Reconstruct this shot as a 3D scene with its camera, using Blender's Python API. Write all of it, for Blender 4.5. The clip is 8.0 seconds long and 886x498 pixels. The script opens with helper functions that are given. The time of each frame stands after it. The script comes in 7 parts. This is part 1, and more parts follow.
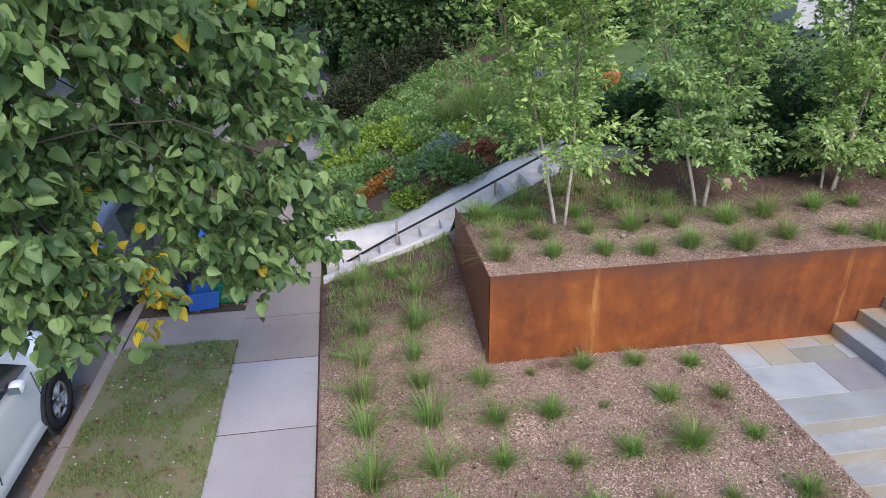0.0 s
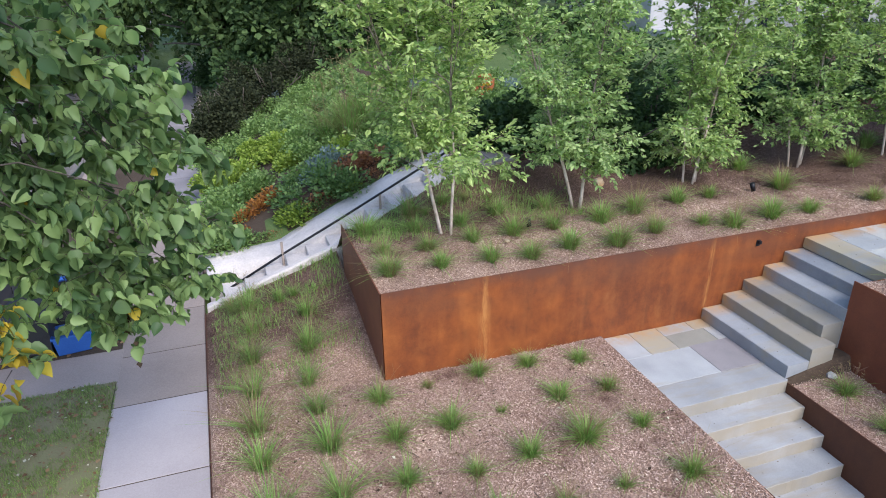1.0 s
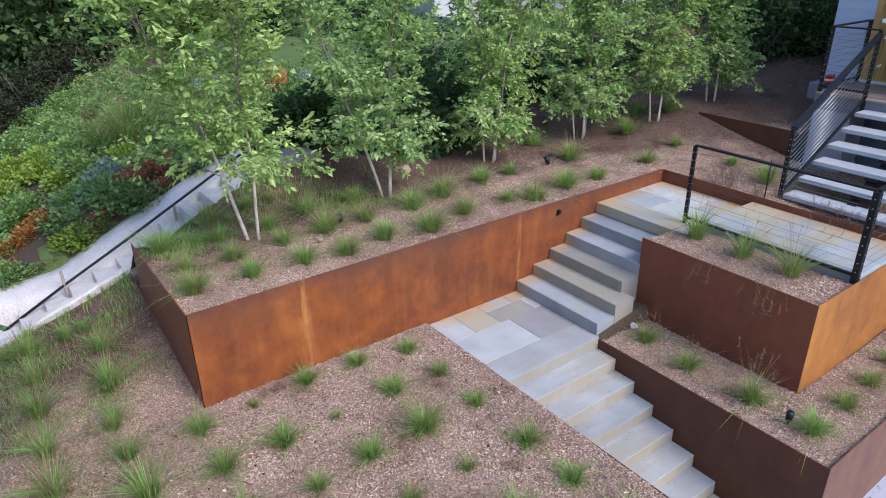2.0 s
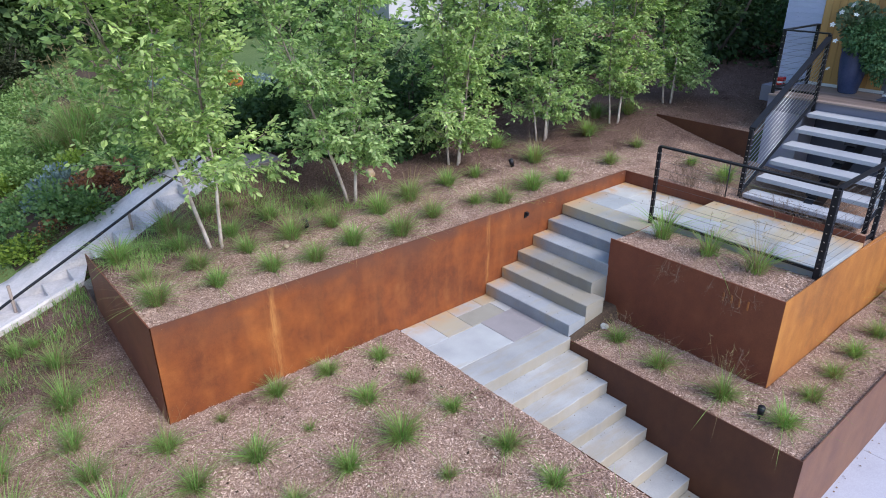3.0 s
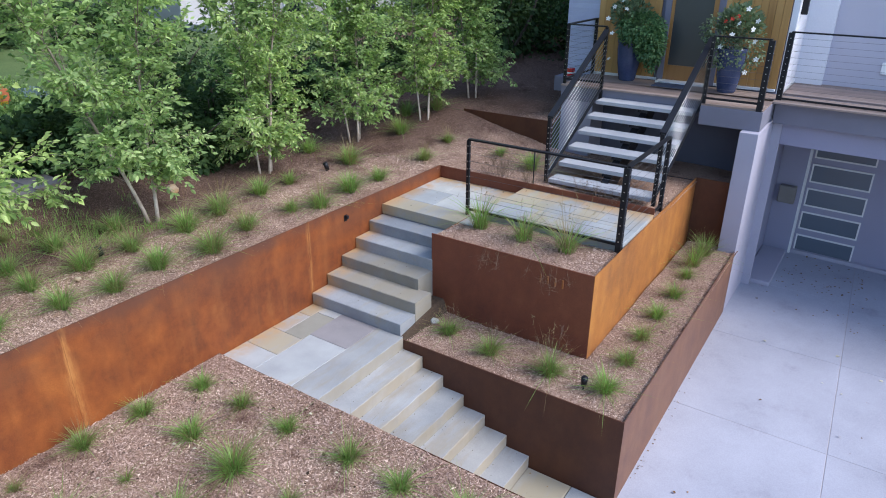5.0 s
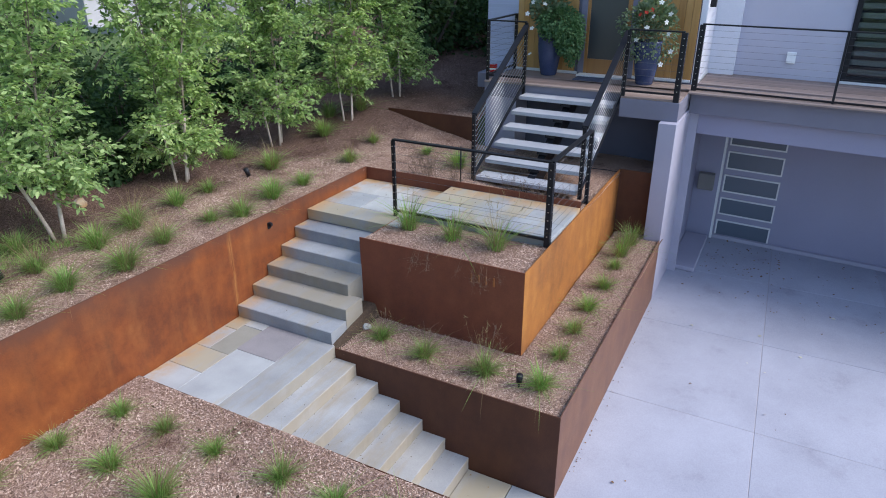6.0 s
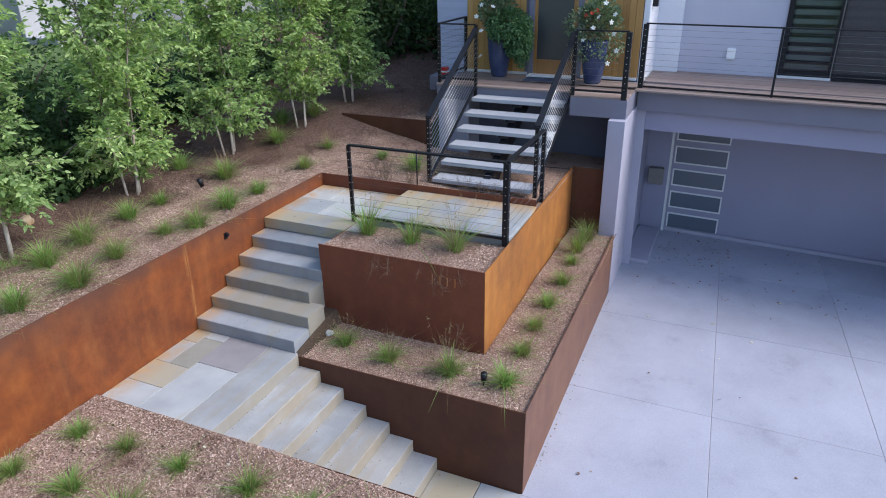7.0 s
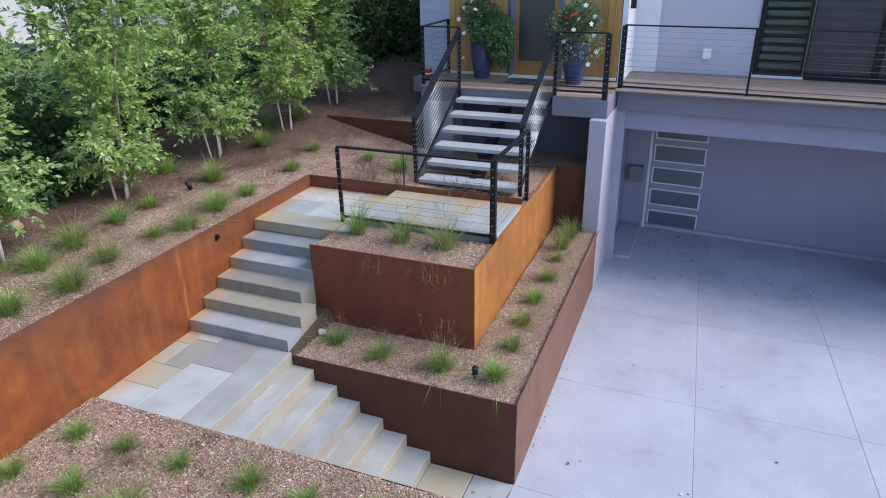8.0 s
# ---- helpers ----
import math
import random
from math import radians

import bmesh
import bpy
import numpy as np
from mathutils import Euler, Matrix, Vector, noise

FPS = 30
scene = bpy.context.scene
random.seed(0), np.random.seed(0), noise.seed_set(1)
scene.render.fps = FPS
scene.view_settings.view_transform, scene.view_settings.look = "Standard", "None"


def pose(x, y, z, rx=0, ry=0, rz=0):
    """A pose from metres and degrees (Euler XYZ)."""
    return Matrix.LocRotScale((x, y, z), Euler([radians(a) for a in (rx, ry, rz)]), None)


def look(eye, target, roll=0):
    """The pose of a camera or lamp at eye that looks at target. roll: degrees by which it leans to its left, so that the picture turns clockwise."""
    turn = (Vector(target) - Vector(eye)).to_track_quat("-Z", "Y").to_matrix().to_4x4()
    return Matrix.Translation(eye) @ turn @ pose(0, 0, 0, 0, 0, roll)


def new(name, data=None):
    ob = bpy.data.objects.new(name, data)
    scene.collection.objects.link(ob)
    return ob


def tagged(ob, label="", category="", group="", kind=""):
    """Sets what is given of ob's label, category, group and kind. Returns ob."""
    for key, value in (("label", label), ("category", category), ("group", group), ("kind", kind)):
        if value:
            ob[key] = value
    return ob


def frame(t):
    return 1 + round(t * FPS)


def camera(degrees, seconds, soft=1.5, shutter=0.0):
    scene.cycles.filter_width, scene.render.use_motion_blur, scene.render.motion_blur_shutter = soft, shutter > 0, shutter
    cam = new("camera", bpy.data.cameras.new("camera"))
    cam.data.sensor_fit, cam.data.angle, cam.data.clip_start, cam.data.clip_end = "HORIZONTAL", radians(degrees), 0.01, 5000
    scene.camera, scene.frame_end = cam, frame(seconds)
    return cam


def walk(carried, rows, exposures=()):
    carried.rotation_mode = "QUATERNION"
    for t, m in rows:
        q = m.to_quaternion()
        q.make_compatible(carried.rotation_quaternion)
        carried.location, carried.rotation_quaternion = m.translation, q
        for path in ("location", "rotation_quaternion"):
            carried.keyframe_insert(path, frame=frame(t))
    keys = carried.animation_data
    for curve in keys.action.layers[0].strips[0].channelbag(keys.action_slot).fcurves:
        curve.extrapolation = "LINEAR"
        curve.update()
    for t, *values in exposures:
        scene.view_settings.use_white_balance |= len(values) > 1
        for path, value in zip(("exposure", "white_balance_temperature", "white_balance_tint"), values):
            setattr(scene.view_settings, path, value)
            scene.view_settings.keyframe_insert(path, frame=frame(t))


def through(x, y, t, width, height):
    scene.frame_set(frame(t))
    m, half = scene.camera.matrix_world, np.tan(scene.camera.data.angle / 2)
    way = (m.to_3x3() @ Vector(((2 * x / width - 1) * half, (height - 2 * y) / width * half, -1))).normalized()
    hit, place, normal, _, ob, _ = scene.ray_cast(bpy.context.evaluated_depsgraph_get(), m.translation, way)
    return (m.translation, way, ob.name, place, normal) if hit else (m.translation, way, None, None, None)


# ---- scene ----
cam = camera(67.33, 8.0, soft=1.0)
PATH = [
    (0.0, pose(-6.052, -6.551, 4.553, 65.9, 0.5, -8.87)),
    (0.2, pose(-6.065, -6.611, 4.636, 66.18, 0.65, -10.79)),
    (0.5, pose(-6.022, -6.533, 4.684, 66.19, 0.54, -13.85)),
    (0.8, pose(-5.989, -6.509, 4.713, 65.85, 0.82, -15.96)),
    (1.0, pose(-5.976, -6.483, 4.669, 66.12, 0.68, -19.06)),
    (1.2, pose(-5.902, -6.422, 4.652, 65.74, 0.76, -24.29)),
    (1.5, pose(-5.877, -6.385, 4.588, 65.94, 0.74, -32.69)),
    (1.7, pose(-5.826, -6.339, 4.601, 65.61, 0.77, -34.88)),
    (2.8, pose(-5.866, -6.119, 4.579, 65.39, 0.41, -38.78)),
    (3.0, pose(-5.933, -6.056, 4.556, 65.52, 0.14, -40.33)),
    (3.5, pose(-5.95, -5.965, 4.519, 65.53, -0.2, -44.24)),
    (4.0, pose(-5.935, -5.957, 4.534, 65.44, -0.34, -48.04)),
    (4.5, pose(-5.839, -5.987, 4.501, 65.71, -0.26, -51.91)),
    (5.0, pose(-5.724, -6.027, 4.489, 65.74, -0.18, -55.99)),
    (5.2, pose(-5.631, -6.057, 4.463, 65.76, -0.11, -57.42)),
    (6.3, pose(-5.537, -6.017, 4.484, 65.56, 0.48, -63.29)),
    (6.5, pose(-5.539, -6.041, 4.473, 65.73, 0.78, -63.86)),
    (7.0, pose(-5.597, -6.033, 4.507, 65.68, 0.86, -66.41)),
    (7.5, pose(-5.711, -6.019, 4.513, 65.78, 0.99, -68.14)),
    (8.0, pose(-5.807, -6.0, 4.542, 65.79, 1.0, -68.31)),
]
walk(cam, PATH, exposures=[(0.0, 1.13, 6280, 13), (1.0, 1.30, 6280, 12), (1.5, 1.23, 6080, 14), (3.5, 1.36, 6100, 12), (5.0, 1.30, 6180, 11), (6.5, 1.17, 6200, 11), (8.0, 1.24, 6260, 10)])

# ---- light: bright open sky, soft sun from the south ----
world = bpy.data.worlds.new("world")
scene.world = world
world.use_nodes = True
wn = world.node_tree.nodes
sky = wn.new("ShaderNodeTexSky")
sky.sky_type = "NISHITA"
sky.sun_disc = False
sky.sun_elevation, sky.sun_rotation = radians(45), radians(167)
wn["Background"].inputs["Strength"].default_value = 0.15
world.node_tree.links.new(sky.outputs[0], wn["Background"].inputs["Color"])
sun = new("sun", bpy.data.lights.new("sun", "SUN"))
sun.data.energy, sun.data.angle, sun.data.color = 1.5, radians(30), (1.0, 0.95, 0.88)
sun.matrix_world = look((2.0, -9, 9.2), (0, 0, 0))


# ---- materials ----
def nodes_of(name):
    m = bpy.data.materials.new(name)
    m.use_nodes = True
    nt = m.node_tree
    return m, nt, nt.nodes["Principled BSDF"]


def ramp(nt, fac, stops):
    r = nt.nodes.new("ShaderNodeValToRGB")
    e = r.color_ramp.elements
    while len(e) < len(stops):
        e.new(0.5)
    for el, (p, c) in zip(e, stops):
        el.position, el.color = p, (*c, 1)
    nt.links.new(fac, r.inputs[0])
    return r.outputs[0]


def noise_at(nt, scale, detail=4, stretch=(1, 1, 1), rough=0.55):
    co = nt.nodes.new("ShaderNodeNewGeometry").outputs["Position"]
    mp = nt.nodes.new("ShaderNodeMapping")
    mp.inputs["Scale"].default_value = stretch
    nt.links.new(co, mp.inputs[0])
    n = nt.nodes.new("ShaderNodeTexNoise")
    n.inputs["Scale"].default_value, n.inputs["Detail"].default_value = scale, detail
    n.inputs["Roughness"].default_value = rough
    nt.links.new(mp.outputs[0], n.inputs["Vector"])
    return n.outputs["Fac"]


def mix(nt, a, b, fac, kind="MIX"):
    m = nt.nodes.new("ShaderNodeMix")
    m.data_type, m.blend_type = "RGBA", kind
    for s, v in ((m.inputs[6], a), (m.inputs[7], b), (m.inputs[0], fac)):
        if isinstance(v, bpy.types.NodeSocket):
            nt.links.new(v, s)
        elif isinstance(v, tuple):
            s.default_value = (*v, 1)
        else:
            s.default_value = v
    return m.outputs[2]


def bump(nt, bsdf, height, strength, distance=0.01):
    b = nt.nodes.new("ShaderNodeBump")
    b.inputs["Strength"].default_value, b.inputs["Distance"].default_value = strength, distance
    nt.links.new(height, b.inputs["Height"])
    nt.links.new(b.outputs[0], bsdf.inputs["Normal"])


def surface(name, dark, light, big=1.2, fine=40, rough=0.85, relief=0.3, depth=0.004, spread=0.0, metal=0.0, stretch=(1, 1, 1), spec=0.3):
    """Two scales of mottling between two colours, with fine relief; spread varies it piece by piece."""
    m, nt, b = nodes_of(name)
    a, f = noise_at(nt, big, 5, stretch), noise_at(nt, fine, 3, stretch)
    col = mix(nt, ramp(nt, a, [(0.3, dark), (0.7, light)]), ramp(nt, f, [(0.3, dark), (0.7, light)]), 0.4)
    if spread:
        ob = nt.nodes.new("ShaderNodeObjectInfo").outputs["Random"]
        k = ramp(nt, ob, [(0, (1 - spread,) * 3), (1, (1 + spread,) * 3)])
        col = mix(nt, col, k, 1.0, "MULTIPLY")
    nt.links.new(col, b.inputs["Base Color"])
    b.inputs["Roughness"].default_value, b.inputs["Metallic"].default_value = rough, metal
    b.inputs["Specular IOR Level"].default_value = spec
    bump(nt, b, f, relief, depth)
    return m


def weathering_steel(name, tone=(1, 1, 1), seams=(), even=0.0):
    """Rusted steel plate: clouds of dark and orange patina, faint runs, pale runs beside welded seams."""
    m, nt, b = nodes_of(name)
    big, blot = noise_at(nt, 0.8, 6, (1, 1, 1.1), 0.62), noise_at(nt, 3.6, 7, (1, 1, 0.75), 0.68)
    streak, fine = noise_at(nt, 5.0, 4, (1, 1, 0.07)), noise_at(nt, 80, 4)
    col = ramp(nt, big, [(0.36, (0.085, 0.032, 0.024)), (0.48, (0.22, 0.072, 0.028)), (0.58, (0.34, 0.115, 0.032)), (0.70, (0.46, 0.175, 0.045))])
    col = mix(nt, col, ramp(nt, blot, [(0.33, (0.10, 0.036, 0.024)), (0.50, (0.28, 0.092, 0.030)), (0.62, (0.40, 0.15, 0.045)), (0.74, (0.52, 0.25, 0.09))]), 0.5)
    col = mix(nt, col, ramp(nt, streak, [(0.52, (0.22, 0.075, 0.03)), (0.70, (0.50, 0.25, 0.10))]), 0.13)
    col = mix(nt, col, (0.29, 0.105, 0.036), even)
    col = mix(nt, col, ramp(nt, fine, [(0.3, (0.72,) * 3), (0.7, (1.2,) * 3)]), 0.5, "MULTIPLY")
    sep = nt.nodes.new("ShaderNodeSeparateXYZ")
    nt.links.new(nt.nodes.new("ShaderNodeNewGeometry").outputs["Position"], sep.inputs[0])
    for at, wide in seams:
        d = nt.nodes.new("ShaderNodeMath")
        d.operation = "SUBTRACT"
        nt.links.new(sep.outputs[0], d.inputs[0])
        d.inputs[1].default_value = at
        ab = nt.nodes.new("ShaderNodeMath")
        ab.operation = "ABSOLUTE"
        nt.links.new(d.outputs[0], ab.inputs[0])
        near = nt.nodes.new("ShaderNodeMapRange")
        nt.links.new(ab.outputs[0], near.inputs[0])
        near.inputs[1].default_value, near.inputs[2].default_value = 0.0, wide
        near.inputs[3].default_value, near.inputs[4].default_value = 1.0, 0.0
        wear = nt.nodes.new("ShaderNodeMath")
        wear.operation = "MULTIPLY"
        nt.links.new(near.outputs[0], wear.inputs[0])
        nt.links.new(ramp(nt, noise_at(nt, 14, 5, (1, 1, 0.16), 0.7), [(0.42, (0, 0, 0)), (0.62, (1, 1, 1))]), wear.inputs[1])
        col = mix(nt, col, (0.56, 0.29, 0.11), wear.outputs[0])
    if seams:
        rim = nt.nodes.new("ShaderNodeMapRange")
        nt.links.new(sep.outputs[2], rim.inputs[0])
        rim.inputs[1].default_value, rim.inputs[2].default_value = 0.70, 1.22
        rim.inputs[3].default_value, rim.inputs[4].default_value = 0.0, 1.0
        worn = nt.nodes.new("ShaderNodeMath")
        worn.operation = "MULTIPLY"
        nt.links.new(rim.outputs[0], worn.inputs[0])
        nt.links.new(ramp(nt, noise_at(nt, 0.7, 5, (1, 1, 2.0), 0.6), [(0.40, (0, 0, 0)), (0.58, (0.85,) * 3)]), worn.inputs[1])
        col = mix(nt, col, (0.15, 0.075, 0.055), worn.outputs[0])
        lip = nt.nodes.new("ShaderNodeMapRange")
        nt.links.new(sep.outputs[2], lip.inputs[0])
        lip.inputs[1].default_value, lip.inputs[2].default_value = 1.02, 1.19
        lip.inputs[3].default_value, lip.inputs[4].default_value = 0.0, 1.0
        worn2 = nt.nodes.new("ShaderNodeMath")
        worn2.operation = "MULTIPLY"
        nt.links.new(lip.outputs[0], worn2.inputs[0])
        nt.links.new(ramp(nt, noise_at(nt, 2.2, 5, (1, 1, 1.5), 0.65), [(0.32, (0.15,) * 3), (0.60, (0.85,) * 3)]), worn2.inputs[1])
        col = mix(nt, col, (0.13, 0.068, 0.058), worn2.outputs[0])
    col = mix(nt, col, tone, 1.0, "MULTIPLY")
    nt.links.new(col, b.inputs["Base Color"])
    b.inputs["Roughness"].default_value = 0.6
    b.inputs["Specular IOR Level"].default_value = 0.35
    bump(nt, b, fine, 0.2, 0.002)
    return m


def flagged(name, dark, light, tan, amount, split=0.0):
    """Bluestone with tan staining in patches; each stone differs a little."""
    m, nt, b = nodes_of(name)
    ob = nt.nodes.new("ShaderNodeObjectInfo").outputs["Random"]
    f = noise_at(nt, 70, 3)
    col = mix(nt, ramp(nt, noise_at(nt, 1.7, 5), [(0.35, dark), (0.65, light)]), ramp(nt, f, [(0.3, dark), (0.7, light)]), 0.3)
    patch = ramp(nt, noise_at(nt, 1.3, 6, (0.5, 2.2, 2.5), 0.65), [(0.52 - amount, (0, 0, 0)), (0.70 - amount, (0.85,) * 3)])
    col = mix(nt, col, tan, patch)
    if split:
        # the split faces keep the sandy skin of the bed
        sep = nt.nodes.new("ShaderNodeSeparateXYZ")
        nt.links.new(nt.nodes.new("ShaderNodeNewGeometry").outputs["True Normal"], sep.inputs[0])
        flat = nt.nodes.new("ShaderNodeMapRange")
        nt.links.new(sep.outputs[2], flat.inputs[0])
        flat.inputs[1].default_value, flat.inputs[2].default_value = 0.2, 0.9
        flat.inputs[3].default_value, flat.inputs[4].default_value = split, 0.0
        skin = nt.nodes.new("ShaderNodeMath")
        skin.operation = "MULTIPLY"
        nt.links.new(flat.outputs[0], skin.inputs[0])
        nt.links.new(ramp(nt, noise_at(nt, 3.0, 5, (1, 1, 1), 0.6), [(0.25, (0.4,) * 3), (0.6, (1, 1, 1))]), skin.inputs[1])
        col = mix(nt, col, tan, skin.outputs[0])
    # rust washed off the steel onto the nearest stone
    place = nt.nodes.new("ShaderNodeSeparateXYZ")
    nt.links.new(nt.nodes.new("ShaderNodeNewGeometry").outputs["Position"], place.inputs[0])
    for axis, a, z in ((1, -0.30, -0.04), (0, 2.72, 3.10)):
        close = nt.nodes.new("ShaderNodeMapRange")
        nt.links.new(place.outputs[axis], close.inputs[0])
        close.inputs[1].default_value, close.inputs[2].default_value = a, z
        close.inputs[3].default_value, close.inputs[4].default_value = 0.0, 1.0
        wash = nt.nodes.new("ShaderNodeMath")
        wash.operation = "MULTIPLY"
        nt.links.new(close.outputs[0], wash.inputs[0])
        nt.links.new(ramp(nt, noise_at(nt, 3.5, 6, (1, 1, 1), 0.65), [(0.34, (0, 0, 0)), (0.55, (0.95,) * 3)]), wash.inputs[1])
        col = mix(nt, col, (0.40, 0.25, 0.12), wash.outputs[0])
    col = mix(nt, col, ramp(nt, ob, [(0, (0.84, 0.86, 0.88)), (0.5, (1, 1, 1)), (1, (1.10, 1.07, 1.02))]), 1.0, "MULTIPLY")
    nt.links.new(col, b.inputs["Base Color"])
    b.inputs["Roughness"].default_value, b.inputs["Specular IOR Level"].default_value = 0.78, 0.3
    bump(nt, b, f, 0.2, 0.002)
    return m


def leafy(name, dark, light, gloss=0.45, through=0.35, vary=False):
    m, nt, b = nodes_of(name)
    rnd = nt.nodes.new("ShaderNodeNewGeometry").outputs["Random Per Island"]
    mid = tuple((p + q) / 2 for p, q in zip(dark, light))
    col = ramp(nt, rnd, [(0, dark), (0.6, mid), (1, light)])
    col = mix(nt, col, ramp(nt, noise_at(nt, 1.5, 2), [(0.3, (0.8,) * 3), (0.7, (1.15,) * 3)]), 0.7, "MULTIPLY")
    if vary:
        ob = nt.nodes.new("ShaderNodeObjectInfo").outputs["Random"]
        col = mix(nt, col, ramp(nt, ob, [(0, (0.96, 0.98, 1.0)), (1, (1.10, 1.06, 0.94))]), 1.0, "MULTIPLY")
    nt.links.new(col, b.inputs["Base Color"])
    b.inputs["Roughness"].default_value = gloss
    b.inputs["Specular IOR Level"].default_value = 0.28
    tr = nt.nodes.new("ShaderNodeBsdfTranslucent")
    nt.links.new(mix(nt, col, (1.3, 1.4, 0.6), 0.5, "MULTIPLY"), tr.inputs[0])
    ms = nt.nodes.new("ShaderNodeMixShader")
    ms.inputs[0].default_value = through
    nt.links.new(b.outputs[0], ms.inputs[1])
    nt.links.new(tr.outputs[0], ms.inputs[2])
    nt.links.new(ms.outputs[0], nt.nodes["Material Output"].inputs[0])
    return m


def planks(name, dark, mid, light, rough=0.5, along=(1, 1, 0.08)):
    m, nt, b = nodes_of(name)
    ob = nt.nodes.new("ShaderNodeObjectInfo").outputs["Random"]
    g = noise_at(nt, 14, 5, along)
    col = mix(nt, ramp(nt, ob, [(0, dark), (0.5, mid), (1, light)]), ramp(nt, g, [(0.3, dark), (0.7, light)]), 0.35)
    nt.links.new(col, b.inputs["Base Color"])
    b.inputs["Roughness"].default_value = rough
    bump(nt, b, g, 0.15, 0.002)
    return m


def glassy(name, col, rough=0.05, alpha=None):
    m, nt, b = nodes_of(name)
    b.inputs["Base Color"].default_value = (*col, 1)
    b.inputs["Roughness"].default_value = rough
    b.inputs["Specular IOR Level"].default_value = 0.6
    return m


STEEL = weathering_steel("weathering_steel", (0.78, 0.72, 0.64))
STEEL_LONG = weathering_steel("seamed_weathering_steel", (0.70, 0.58, 0.46), ((-3.26, 0.10), (0.02, 0.05)))
# West-facing plates: shade put into the tone, over a browner patina.
STEEL_SHADED = weathering_steel("shaded_weathering_steel", (0.58, 0.50, 0.76), even=0.5)
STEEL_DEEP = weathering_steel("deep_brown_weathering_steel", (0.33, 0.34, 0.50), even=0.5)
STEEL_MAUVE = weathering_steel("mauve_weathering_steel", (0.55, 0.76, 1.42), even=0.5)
# South-facing plate: sunlight put into the tone, over yellower rust.
STEEL_SUNLIT = weathering_steel("sunlit_golden_steel", (1.10, 1.24, 0.95), even=0.3)


def aged_shaded_area(nt):
    """Where the older, browner mulch lies and shade is put into its tone: round the birches and toward the house, with
    a ragged edge.
    """
    sep = nt.nodes.new("ShaderNodeSeparateXYZ")
    nt.links.new(nt.nodes.new("ShaderNodeNewGeometry").outputs["Position"], sep.inputs[0])

    def calc(op, a, b):
        m = nt.nodes.new("ShaderNodeMath")
        m.operation = op
        for sock, v in ((m.inputs[0], a), (m.inputs[1], b)):
            if isinstance(v, bpy.types.NodeSocket):
                nt.links.new(v, sock)
            else:
                sock.default_value = v
        return m.outputs[0]

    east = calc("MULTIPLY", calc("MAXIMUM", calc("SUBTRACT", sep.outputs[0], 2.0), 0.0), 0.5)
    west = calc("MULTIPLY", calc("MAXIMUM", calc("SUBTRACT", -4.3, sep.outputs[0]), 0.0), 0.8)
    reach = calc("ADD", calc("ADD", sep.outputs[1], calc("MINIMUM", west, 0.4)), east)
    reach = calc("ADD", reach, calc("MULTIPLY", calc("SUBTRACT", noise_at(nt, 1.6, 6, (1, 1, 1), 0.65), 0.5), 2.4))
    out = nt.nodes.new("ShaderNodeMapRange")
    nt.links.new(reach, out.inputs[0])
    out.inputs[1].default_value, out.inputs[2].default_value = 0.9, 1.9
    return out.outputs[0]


def shredded(name, tone, aged):
    """Bark mulch: pale and dark shreds over broad damp and dry areas."""
    m, nt, b = nodes_of(name)
    shred = noise_at(nt, 48, 5, (1, 1, 1), 0.75)
    cell = nt.nodes.new("ShaderNodeTexVoronoi")
    cell.inputs["Scale"].default_value = 75
    nt.links.new(nt.nodes.new("ShaderNodeNewGeometry").outputs["Position"], cell.inputs["Vector"])
    col = ramp(nt, shred, [(0.30, (0.10, 0.068, 0.055)), (0.46, (0.24, 0.17, 0.14)), (0.60, (0.38, 0.29, 0.245)), (0.74, (0.56, 0.47, 0.41))])
    col = mix(nt, col, ramp(nt, cell.outputs["Distance"], [(0.1, (1.25,) * 3), (0.7, (0.65,) * 3)]), 0.7, "MULTIPLY")
    col = mix(nt, col, ramp(nt, noise_at(nt, 0.9, 5), [(0.35, (0.76, 0.70, 0.68)), (0.65, (1.12, 1.10, 1.08))]), 1.0, "MULTIPLY")
    col = mix(nt, col, ramp(nt, noise_at(nt, 2.1, 6, (1, 1, 1), 0.65), [(0.33, (0.62, 0.57, 0.56)), (0.44, (1, 1, 1))]), 1.0, "MULTIPLY")
    nt.links.new(mix(nt, col, mix(nt, tone, aged, aged_shaded_area(nt)), 1.0, "MULTIPLY"), b.inputs["Base Color"])
    b.inputs["Roughness"].default_value, b.inputs["Specular IOR Level"].default_value = 0.95, 0.15
    bump(nt, b, shred, 0.9, 0.02)
    return m


# Second tone: older mulch, darkened further for the shade of trees and house.
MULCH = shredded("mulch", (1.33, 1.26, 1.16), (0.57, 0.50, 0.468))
STONE = flagged("bluestone", (0.285, 0.295, 0.305), (0.42, 0.43, 0.435), (0.37, 0.32, 0.225), 0.0)
STONE_TAN = flagged("tan_bluestone", (0.25, 0.25, 0.245), (0.345, 0.342, 0.33), (0.345, 0.30, 0.215), 0.17)
STONE_WARM = flagged("sandy_bluestone", (0.265, 0.272, 0.28), (0.385, 0.39, 0.388), (0.375, 0.318, 0.225), 0.06)
STONE_STEP = flagged("sandy_split_bluestone", (0.262, 0.264, 0.270), (0.38, 0.38, 0.38), (0.305, 0.262, 0.198), 0.03, 0.85)
STONE_MIXED = flagged("mottled_bluestone", (0.24, 0.25, 0.255), (0.345, 0.352, 0.35), (0.34, 0.30, 0.205), 0.12)
STONE_OLIVE = surface("olive_bluestone", (0.20, 0.19, 0.16), (0.29, 0.28, 0.24), 2.2, 60, 0.8, 0.2, 0.002, 0.1)
